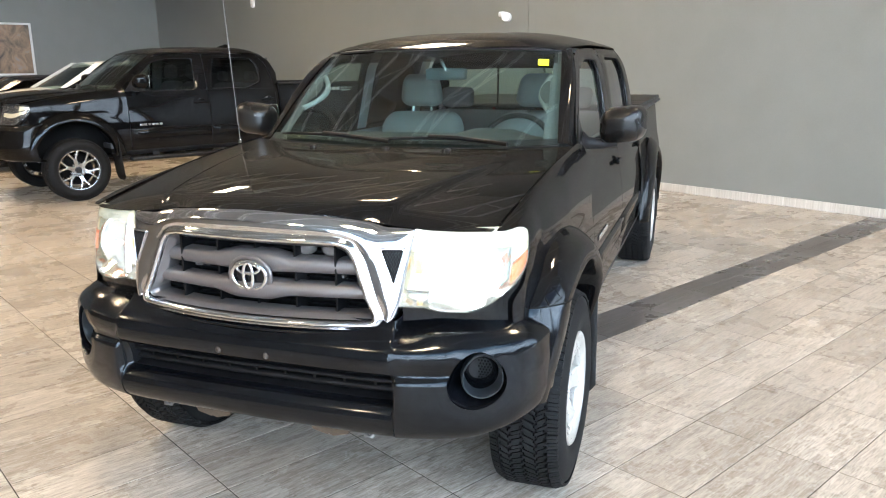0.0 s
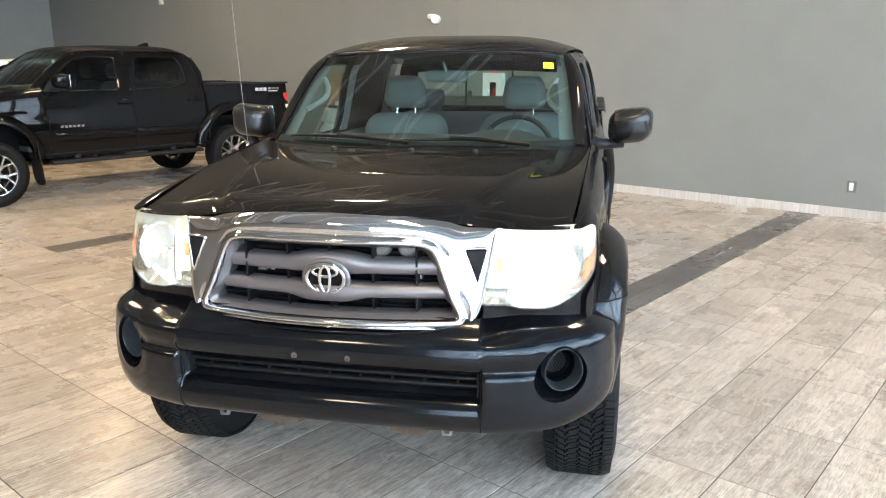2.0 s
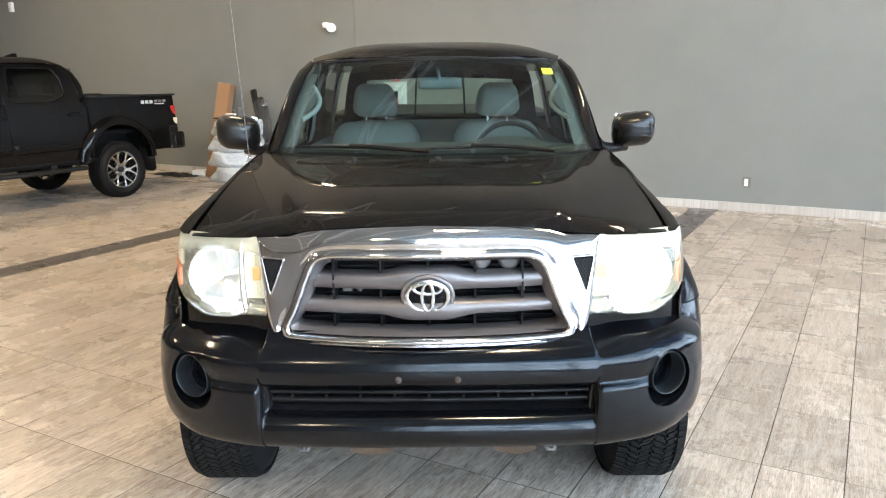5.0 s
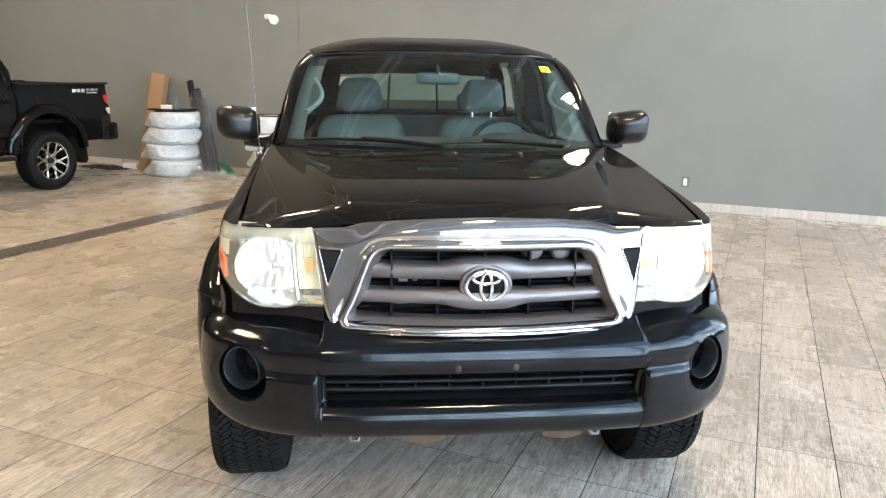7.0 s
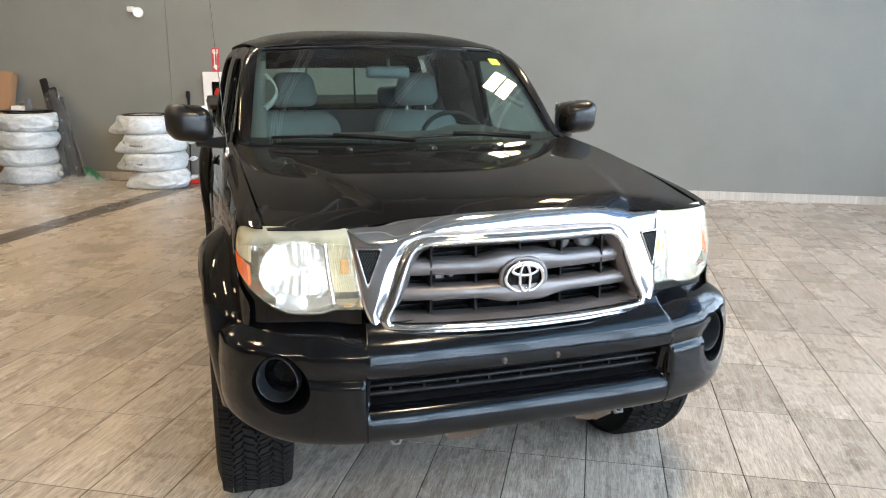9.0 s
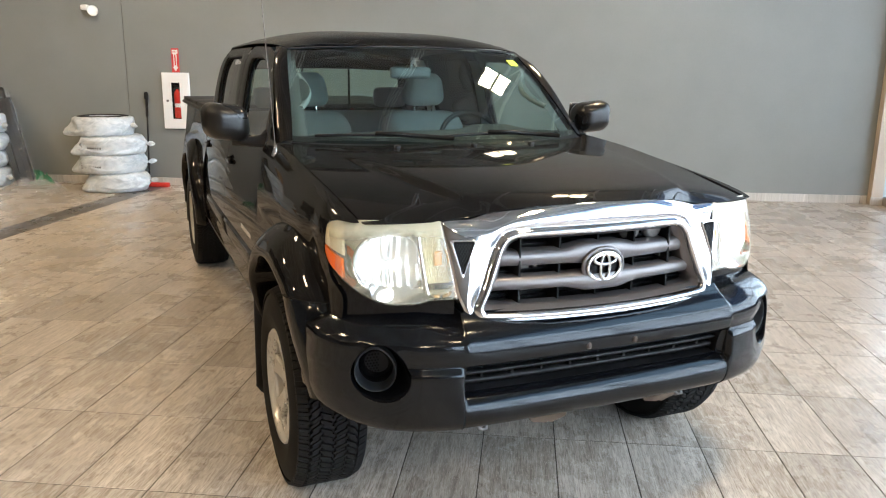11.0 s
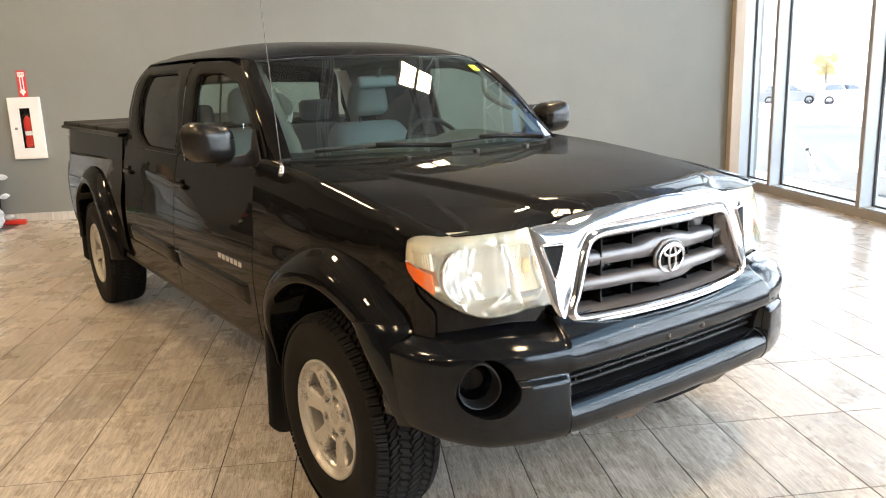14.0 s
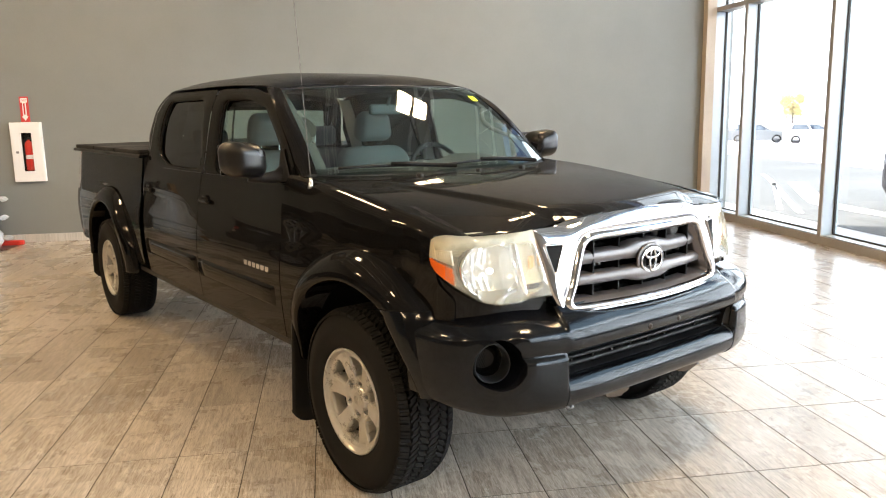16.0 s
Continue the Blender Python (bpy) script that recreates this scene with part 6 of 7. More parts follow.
def build_cabin(root, cloth, liner):
    """What shows through the glass."""
    def part_box(name, mat, lab, *a, **k):
        bm = bmesh.new()
        puffed_box(bm, *a, **k)
        return part(name, bm, mat, root, lab, smooth=True)

    for x in (-0.375, 0.355):
        bm = bmesh.new()
        puffed_box(bm, x - 0.26, x + 0.26, 2.45, 2.62, 0.75, 1.295, 0.07, None, 5, 0.015)
        for v in bm.verts:
            v.co.y += (v.co.z - 0.8) * 0.25
            if v.co.z > 1.2:
                v.co.x = x + (v.co.x - x) * (1 - 0.12 * (v.co.z - 1.2) / 0.1)
        seat = part("front_seat", bm, cloth, root, "grey cloth front seat back", smooth=True)
        bm = bmesh.new()
        for v in puffed_box(bm, x - 0.132, x + 0.132, 2.58, 2.69, 1.327, 1.518, 0.06, None, 6, 0.01):
            v.co.x = x + (v.co.x - x) * (1 - 0.22 * max(0.0, (v.co.z - 1.38) / 0.16))
        part("headrest", bm, cloth, seat, smooth=True)
        for dx in (-0.058, 0.058):
            bm = bmesh.new()
            tube(bm, [(x + dx, 2.635, 1.24), (x + dx, 2.635, 1.36)], 0.006, 8)
            part("headrest_rod", bm, M["chrome"], seat)
        bm = bmesh.new()
        puffed_box(bm, x - 0.26, x + 0.26, 1.95, 2.5, 0.68, 0.86, 0.07, None, 4)
        part("seat_cushion", bm, cloth, seat, smooth=True)
    bm = bmesh.new()
    puffed_box(bm, -0.66, 0.66, 3.3, 3.44, 0.75, 1.26, 0.06, None, 5)
    for v in bm.verts:
        v.co.y += (v.co.z - 0.8) * 0.25
    bench = part("rear_bench", bm, M["bench"], root, "grey cloth rear bench with cabin shade in its colour", smooth=True)
    for x in (-0.42, 0.42):
        bm = bmesh.new()
        puffed_box(bm, x - 0.12, x + 0.12, 3.42, 3.5, 1.28, 1.42, 0.04, None, 4)
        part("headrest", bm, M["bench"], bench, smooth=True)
    # dashboard
    bm = bmesh.new()
    dz = curve((1.3, 1.2), (1.42, 1.232), (1.6, 1.258), (1.7, 1.25), (1.77, 1.17), (1.8, 0.9))
    rows = []
    for y in (1.3, 1.36, 1.42, 1.5, 1.6, 1.68, 1.72, 1.75, 1.78, 1.79, 1.8):
        rows.append([(x, y, dz(y) + 0.028 * step01(0.2, 0.08, abs(x - 0.36)) * step01(1.5, 1.66, y) - 0.015 * (abs(x) / 0.74) ** 2) for x in span(-0.74, 0.74, 40)])
    sheet(bm, rows)
    part("dashboard", bm, M["dash"], root, "charcoal dashboard top", smooth=True)
    # steering wheel
    bm = bmesh.new()
    rows = []
    for k in range(48):
        a = 2 * math.pi * k / 48
        rows.append([((0.185 + 0.014 * math.cos(b)) * math.cos(a), 0.014 * math.sin(b), (0.185 + 0.014 * math.cos(b)) * math.sin(a)) for b in (2 * math.pi * j / 8 for j in range(8))])
    sheet(bm, rows, close_u=True, close_v=True)
    for a in (200, 340, 270):
        tube(bm, [(0.05 * math.cos(radians(a)), 0.01, 0.05 * math.sin(radians(a))), (0.18 * math.cos(radians(a)), 0.0, 0.18 * math.sin(radians(a)))], 0.014, 8)
    lathe(bm, [(-0.02, 0.0), (-0.018, 0.05), (0.0, 0.065), (0.03, 0.06)], 24, "y")
    bmesh.ops.transform(bm, matrix=pose(0.385, 1.96, 1.15, -25, 0, 0), verts=bm.verts[:])
    part("steering_wheel", bm, M["trim"], root, "black steering wheel", smooth=True)
    # inner skins: doors, pillars with grab handles, roof liner, floor
    for s in (1, -1):
        bm = bmesh.new()
        sheet(bm, [[(s * (SIDE(z) - 0.07), y, z) for y in span(1.5, 3.6, 12)] for z in span(0.5, 1.19, 5)])
        part("door_lining", bm, liner, root, "grey door lining")
        bm = bmesh.new()
        rows = []
        for u in span(0, 1, 14):
            w = screen(1.0, u)
            y2 = lerp(1.52, 2.08, u)
            z2 = curve((0, 1.2), (0.4, 1.42), (0.7, 1.56), (1, 1.625))(u)
            p, q = screen(lerp(0.9, 0.94, u), u) + Vector((0.0, 0.03, -0.014)), Vector((side_x(y2, z2) - 0.03, y2, z2 - 0.008))
            rows.append([(s * v.x, v.y, v.z) for v in (p, w + Vector((-0.02, 0.016, -0.008)), q)])
        sheet(bm, rows)
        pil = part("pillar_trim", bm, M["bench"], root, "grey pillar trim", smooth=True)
        bm = bmesh.new()
        pts = []
        for u in span(0.34, 0.72, 10):
            w = screen(0.93, u)
            bend = math.sin(math.pi * (u - 0.34) / 0.38)
            pts.append((s * (w.x - 0.05 * bend), w.y + 0.03 + 0.03 * bend, w.z - 0.016 - 0.012 * bend))
        tube(bm, pts, 0.013, 8)
        part("grab_handle", bm, liner, pil, smooth=True)
        bm = bmesh.new()
        sheet(bm, [[(s * q.x, q.y, q.z) for q in (screen(a, u) + Vector((0, 0.022, -0.012)) for a in (0.86 + 0.05 * abs(2 * (u - 0.53) / 0.26) ** 2, 0.925))] for u in span(0.41, 0.65, 9)])
        part("handle_recess", bm, M["dash"], pil, "dark recess behind the grab handle", smooth=True)
        bm = bmesh.new()
        sheet(bm, [[(s * (side_x(y, z) - 0.035), y, z) for y in (2.5, 2.56, 2.64)] for z in span(1.19, 1.64, 5)])
        part("centre_pillar_trim", bm, liner, root)
        bm = bmesh.new()
        sheet(bm, [[(s * (side_x(y, z) - 0.03), y, z) for y in (3.45, 3.55, 3.62)] for z in span(1.19, 1.6, 5)])
        part("rear_pillar_trim", bm, liner, root)
    bm = bmesh.new()
    sheet(bm, [[(a * 0.6, y, 1.61 + 0.045 * (1 - a * a) + 0.03 * math.sin((y - 1.95) / 1.6 * math.pi)) for a in span(-1, 1, 12)] for y in span(1.97, 3.55, 10)])
    part("roof_lining", bm, liner, root, smooth=True)
    bm = bmesh.new()
    box(bm, -0.76, 0.76, 1.3, 3.66, 0.5, 0.56)
    part("cabin_floor", bm, M["dash"], root)
    # rear-view mirror and sun visors
    bm = bmesh.new()
    puffed_box(bm, -0.09, 0.13, 1.93, 1.965, 1.497, 1.558, 0.025, None, 4)
    tube(bm, [(0.02, 1.935, 1.55), (0.01, 1.89, 1.6)], 0.009, 8)
    part("inside_mirror", bm, M["mirror_back"], root, "glossy grey back of the rear-view mirror", smooth=True)
    bm = bmesh.new()
    puffed_box(bm, -0.082, 0.122, 1.966, 1.97, 1.503, 1.552, 0.002, None, 2)
    part("inside_mirror_glass", bm, M["reflector"], root)


truck = empty("pickup_truck", pose(-1.955, 1.107, 0, 0, 0, 28.6))
tagged(truck, "older black double-cab pickup with chrome grille, parked on tiles", "pickup truck")
build_pickup(truck, 4.48, 5.63, "chrome")
build_bumper(truck)
build_cabin(truck, M["cloth"], M["liner"])


WHEEL_PARTS = ("wheel", "tyre", "tread", "rim_lip", "spokes", "hub_cap", "brake_disc", "nut")


def raise_cab(root, lift, back=lambda p: 0.0, widen=0.0):
    """Lift the upper cab, draw it back and widen it towards the roof."""
    todo = [c for c in root.children]
    todo += [g for c in todo for g in c.children]
    for ob in todo:
        if ob.type == "MESH" and ob.name.split(".")[0] not in WHEEL_PARTS + ("antenna", "mast", "mast_winding"):
            for v in ob.data.vertices:
                up, away = lift(v.co), back(v.co)
                v.co.x *= 1 + widen * step01(1.28, 1.58, v.co.z)
                v.co.z += up
                v.co.y += away


NOSE_LIFT = curve((0.38, 0.03), (0.45, 0.025), (0.582, 0.008), (0.672, 0.001), (0.703, 0.004), (0.745, 0.02), (0.768, 0.037), (0.79, 0.04), (0.84, 0.028), (0.92, 0.019), (1.0, 0.014), (1.3, 0.014))


def settle_nose(root):
    """Lift and widen the front end, fading out behind the lamps."""
    todo = [c for c in root.children]
    todo += [g for c in todo for g in c.children]
    for ob in todo:
        if ob.type == "MESH" and ob.name.split(".")[0] not in WHEEL_PARTS + ("bonnet", "axle", "mud_flap"):
            for v in ob.data.vertices:
                w = step01(0.95, 0.4, v.co.y)
                if w > 0:
                    v.co.z += w * NOSE_LIFT(v.co.z)
                    v.co.x *= 1 + 0.038 * w * step01(0.86, 0.5, abs(v.co.x))


settle_nose(truck)
build_grille(truck)
raise_cab(truck, lambda p: 0.012 * step01(1.45, 1.62, p.z) * step01(2.0, 2.6, p.y), lambda p: 0.02 * step01(2.4, 3.3, p.y) * step01(1.24, 1.42, p.z), 0.018)

# ---- the newer pickup beside the wall ----
truck_b = empty("pickup_truck", pose(-10.585, 2.16, 0))
tagged(truck_b, "newer glossy black double-cab pickup with machined wheels", "pickup truck")
build_pickup(truck_b, 4.08, 5.12, "new")


def build_new_front(root):
    """A plain dark nose: bumper, hexagonal grille, side steps and bars for the bed lettering."""
    bm = bmesh.new()
    sheet(bm, [[(BUMP_X(abs(q)) * math.copysign(1, q) * 1.0, BUMP_Y(abs(q)) + d, z) for q in span(-1.0, 1.0, 40)] for z, d in ((0.42, 0.12), (0.46, 0.02), (0.6, 0.0), (0.68, 0.03), (0.74, 0.03), (0.82, 0.05), (0.85, 0.1))])
    thick(part("front_bumper", bm, M["black_paint"], root, "gloss black bumper", smooth=True), 0.004)
    bm = bmesh.new()
    sheet(bm, [[(x, 0.1 + 0.3 * x * x + 0.12 * (z - 0.8), z) for x in span(-0.48, 0.48, 14)] for z in (0.8, 0.9, 1.0, 1.09)])
    part("grille", bm, M["trim"], root, "dark mesh grille")
    for k in range(4):
        bm = bmesh.new()
        z = 0.83 + 0.07 * k
        sheet(bm, [[(x, 0.09 + 0.3 * x * x + 0.12 * (z - 0.8) + a, z + b) for a, b in ((0, -0.012), (-0.012, 0), (0, 0.012))] for x in span(-0.44, 0.44, 14)])
        part("grille_bar", bm, M["grey_paint"], root, smooth=True)
    for s in (1, -1):
        bm = bmesh.new()
        box(bm, *sorted((s * 0.8, s * 0.93)), 1.5, 3.55, 0.34, 0.39, 0.02)
        box(bm, *sorted((s * 0.6, s * 0.83)), 1.8, 1.88, 0.36, 0.46)
        box(bm, *sorted((s * 0.6, s * 0.83)), 3.1, 3.18, 0.36, 0.46)
        part("side_step", bm, M["trim"], root, "black side step")
        # bed decal, its letters as plain bars
        for k in range(6):
            y0, w, z0, h = 4.53 + 0.072 * k + 0.012 * (k > 2), 0.056, 1.135 + 0.016 * (k > 2), 0.046 - 0.014 * (k > 2)
            bm = bmesh.new()
            x = SIDE(0.98) + 0.0125 - (z0 - 0.98) * 0.12
            box(bm, *sorted((s * x, s * (x + 0.004))), y0, y0 + w, z0, z0 + h)
            part("decal_bar", bm, M["decal"] if k < 3 else M["steel"], root)
        bm = bmesh.new()
        x = SIDE(0.98) + 0.0125 - 0.15 * 0.12
        box(bm, *sorted((s * x, s * (x + 0.004))), 4.76, 4.93, 1.122, 1.138)
        part("decal_bar", bm, M["decal"], root)
        bm = bmesh.new()
        puffed_box(bm, *sorted((s * 0.7, s * 0.86)), 5.02, 5.25, 0.48, 0.72, 0.04, None, 3)
        part("bumper_corner", bm, M["black_paint"], root, smooth=True)
        bm = bmesh.new()
        puffed_box(bm, *sorted((s * 0.8, s * 0.852)), 5.05, 5.13, 0.83, 0.925, 0.015, None, 3)
        part("reverse_lamp", bm, M["lamp_white"], root, smooth=True)


build_new_front(truck_b)
build_cabin(truck_b, M["dash"], M["dash"])
raise_cab(truck_b, lambda p: 0.087 + (0.03 * max(0.0, p.z - 1.2) if p.y < 3.69 or p.z > 1.3 else 0.0))


# ---- cars further off ----
def build_car(root, body, roof_z, belt, length, cowl, head, tail_y, width, wheel_r=0.34, pane="privacy"):
    """A closed car: lower body, cabin, panes, lamps and wheels."""
    hx = width / 2
    zt = curve((0.0, belt - 0.32), (0.12, belt - 0.18), (cowl * 0.6, belt - 0.06), (cowl, belt), (length * 0.6, belt + 0.03), (length - 0.15, belt + 0.02), (length, belt - 0.2))
    wx = curve((0.0, hx * 0.66), (0.15, hx * 0.86), (0.5, hx * 0.96), (1.2, hx), (length - 0.5, hx), (length, hx * 0.8))
    bm = bmesh.new()
    rows = []
    for y in [0, 0.04, 0.12, 0.25, 0.45, 0.7, 1.0, 1.4, 1.9, 2.5, 3.1, 3.6, length - 0.4, length - 0.15, length]:
        w, z = wx(y), zt(y)
        half = [(w * 0.9, 0.22), (w, 0.34), (w, 0.6), (w * 0.985, z - 0.14), (w * 0.93, z - 0.03), (w * 0.8, z), (w * 0.4, z + 0.025), (0, z + 0.035)]
        rows.append([(x, y, zz) for x, zz in half] + [(-x, y, zz) for x, zz in reversed(half[:-1])])
    sheet(bm, rows)
    for r in (rows[0], rows[-1]):
        bm.faces.new([bm.verts.new(p) for p in r])
    part("body", bm, body, root, smooth=True, crease=50)
    # cabin: roof shell and pillars as strips, panes between
    P_ = lambda s, front, u: Vector((s * hx * lerp(0.86, 0.66, u), lerp(cowl if front else tail_y, head if front else tail_y - 0.35, u), lerp(belt, roof_z - 0.05, u)))
    bm = bmesh.new()
    rows = []
    for v in span(0, 1, 10):
        y = lerp(head - 0.06, tail_y - 0.3, v)
        z = roof_z - 0.05 + 0.05 * math.sin(math.pi * min(1, v * 1.1 + 0.1))
        rows.append([(a * hx * 0.68, y - 0.05 * (1 - a * a) * (v < 0.05), z - 0.05 * abs(a) ** 3) for a in span(-1, 1, 10)])
    sheet(bm, rows)
    thick(part("roof", bm, body, root, smooth=True), 0.04)
    for s in (1, -1):
        for u0, u1, v0, v1 in ((0.0, 0.0, 0.0, 0.06), (0.42, 0.42, 0.44, 0.47), (0.93, 0.97, 1.0, 1.0)):
            bm = bmesh.new()
            rows = []
            for k in span(0, 1, 6):
                a, b = P_(s, True, k), P_(s, False, k)
                rows.append([tuple(a.lerp(b, lerp(u0, u1, k)) + Vector((s * 0.004, -0.04 if u0 == 0 else 0, 0.01))), tuple(a.lerp(b, lerp(v0, v1, k)) + Vector((s * 0.004, 0.03, 0)))])
            sheet(bm, rows)
            thick(part("pillar", bm, body, root), 0.03)
        bm = bmesh.new()
        sheet(bm, [[tuple(P_(s, True, k).lerp(P_(s, False, k), t) - Vector((s * 0.012, 0, 0))) for t in span(0, 1, 6)] for k in span(0, 1, 4)])
        part("side_pane", bm, M[pane], root, "dark side glass")
        bm = bmesh.new()
        puffed_box(bm, *sorted((s * hx * 0.55, s * hx * 0.84)), 0.02, 0.4, belt - 0.36, belt - 0.22, 0.05, None, 3)
        part("headlamp", bm, M["clear_lens"], root, smooth=True)
        bm = bmesh.new()
        puffed_box(bm, *sorted((s * hx * 0.97, s * (hx + 0.17))), cowl + 0.25, cowl + 0.38, belt + 0.0, belt + 0.13, 0.05, None, 3)
        part("wing_mirror", bm, body, root, smooth=True)
        for y in (0.85, length - 0.95):
            bm = bmesh.new()
            lathe(bm, [(-0.1, 0.2), (-0.11, wheel_r - 0.03), (-0.08, wheel_r), (0.08, wheel_r), (0.11, wheel_r - 0.03), (0.1, 0.21), (0.08, 0.2), (0.06, 0.04), (0.06, 0.0)], 32)
            ob = part("wheel", bm, M["rubber"], root, smooth=True, crease=40)
            ob.matrix_local = pose(s * (hx - 0.1), y, wheel_r, 0, 0, 0 if s > 0 else 180)
            bm = bmesh.new()
            for k in range(10):
                a = 2 * math.pi * k / 10
                tube(bm, [(0.085, 0.03 * math.cos(a), 0.03 * math.sin(a)), (0.1, 0.2 * math.cos(a), 0.2 * math.sin(a))], 0.016, 6)
            lathe(bm, [(0.1, 0.2), (0.108, 0.215), (0.1, 0.225)], 32)
            part("rim", bm, M["machined"], ob, "silver spoked rim")
    for front, nm in ((True, "windscreen"), (False, "rear_window")):
        bm = bmesh.new()
        rows = []
        for k in span(0, 1, 6):
            a, b = P_(-1, front, k), P_(1, front, k)
            rows.append([tuple(a.lerp(b, t) + Vector((0, (-0.1 if front else 0.1) * math.sin(math.pi * t), 0.02 * math.sin(math.pi * t)))) for t in span(0, 1, 10)])
        sheet(bm, rows)
        part(nm, bm, M["windshield"] if front else M[pane], root, smooth=True)
    bm = bmesh.new()
    box(bm, -hx * 0.8, hx * 0.8, cowl - 0.1, tail_y, 0.6, belt - 0.05)
    part("cabin_floor", bm, M["dash"], root)
    for x in (-0.36, 0.36):
        bm = bmesh.new()
        puffed_box(bm, x - 0.22, x + 0.22, head + 0.35, head + 0.5, belt - 0.5, belt + 0.3, 0.07, None, 4)
        part("seat", bm, M["dash"], root, smooth=True)


for nm, lab, body, x, y, dims in (
    ("suv", "white crossover with dark windscreen, mostly hidden", M["white_paint"], -14.15, 2.55, (1.7, 1.24, 4.6, 1.42, 2.1, 4.3, 1.84)),
    ("sedan", "dark sedan parked beyond the white one", M["grey_paint"], -17.4, 2.2, (1.45, 1.0, 4.7, 1.35, 2.05, 4.0, 1.82)),
):
    car = empty(nm, pose(x, y, 0))
    tagged(car, lab, "car")
    build_car(car, body, *dims)
# outside, beyond the glass
for nm, lab, body, x, y, rz, dims in (
    ("suv", "dark grey suv parked outside on the snow", M["grey_paint"], 6.3, 9.6, 180, (1.7, 1.16, 4.5, 1.4, 2.1, 4.35, 1.85)),
    ("car", "white car parked across the lot", M["white_paint"], 33.0, 61.0, 60, (1.5, 1.02, 4.6, 1.35, 2.05, 4.1, 1.82, 0.34, "sky_pane")),
    ("car", "silver car parked across the lot", M["silver_paint"], 33.0, 54.8, 61, (1.5, 1.02, 4.6, 1.35, 2.05, 4.1, 1.82, 0.34, "sky_pane")),
    ("car", "white car in a row far across the lot", M["white_paint"], 36.5, 52.5, 60, (1.6, 1.1, 4.6, 1.35, 2.05, 4.2, 1.82, 0.34, "sky_pane")),
):
    car = empty(nm, pose(x, y, fall(x) + 0.004, 0, 0, rz))
    tagged(car, lab, "car", "cars outside")
    build_car(car, body, *dims)


# ---- a small autumn tree across the lot ----
M["bark"] = plain("tree_bark", (0.14, 0.1, 0.075), 0.9, 0, 12, 0.3, 0.4)
M["leaf"] = plain("yellow_leaves", (0.6, 0.5, 0.24), 0.7, 0, 9, 0.35, 0.1)


def build_tree(x, y, h):
    rnd = random.Random(int(x * 7 + y))
    ob = empty("tree", pose(x, y, fall(x) - 0.02))
    tagged(ob, "small tree with thin yellow autumn leaves in the snow", "tree", "trees outside")
    bm = bmesh.new()
    tube(bm, [(0, 0, 0), (0.05, 0, h * 0.3), (0, 0.05, h * 0.6), (0.03, 0, h * 0.9)], 0.1, 8, True, [0.14, 0.1, 0.06, 0.02])
    tips = []
    for k in range(14):
        a, z = rnd.uniform(0, 6.28), rnd.uniform(0.42, 0.78) * h
        r = rnd.uniform(0.3, 1.0) * h * 0.24
        tip = (r * math.cos(a), r * math.sin(a), z + r * 0.7)
        tips.append(tip)
        tube(bm, [(0, 0, z), (tip[0] * 0.5, tip[1] * 0.5, z + r * 0.45), tip], 0.03, 5, True, [0.045, 0.03, 0.01])
    part("trunk", bm, M["bark"], ob, smooth=True)
    vs, fs = [], []
    for k in range(3200):
        t = rnd.choice(tips)
        p = Vector(t) + Vector((rnd.gauss(0, 0.3), rnd.gauss(0, 0.3), rnd.gauss(0, 0.28))) * h * 0.22
        q = Euler((rnd.uniform(0, 6), rnd.uniform(0, 6), rnd.uniform(0, 6))).to_matrix()
        n = len(vs)
        for c in ((-0.05, 0, 0), (0, -0.03, 0.01), (0.06, 0, 0), (0, 0.03, 0.01)):
            vs.append(tuple(p + q @ Vector(c) * h * 0.35))
        fs.append((n, n + 1, n + 2, n + 3))
    me = bpy.data.meshes.new("crown")
    me.from_pydata(vs, [], fs)
    me.materials.append(M["leaf"])
    c = new("crown", me)
    c.parent = ob
    tagged(c, "", kind="stuff")


build_tree(37.6, 61.4, 4.2)

# ---- wall fittings ----
M["red"] = plain("red_enamel", (0.6, 0.035, 0.02), 0.3, 0, 20, 0.1, 0.02, coat=0.4)
M["red_sign"] = plain("red_sign_vinyl", (0.62, 0.05, 0.05), 0.45, 0, 20, 0.08, 0.0)
M["clear_pane"] = glass("clear_cabinet_pane", (0.95, 0.96, 0.96))


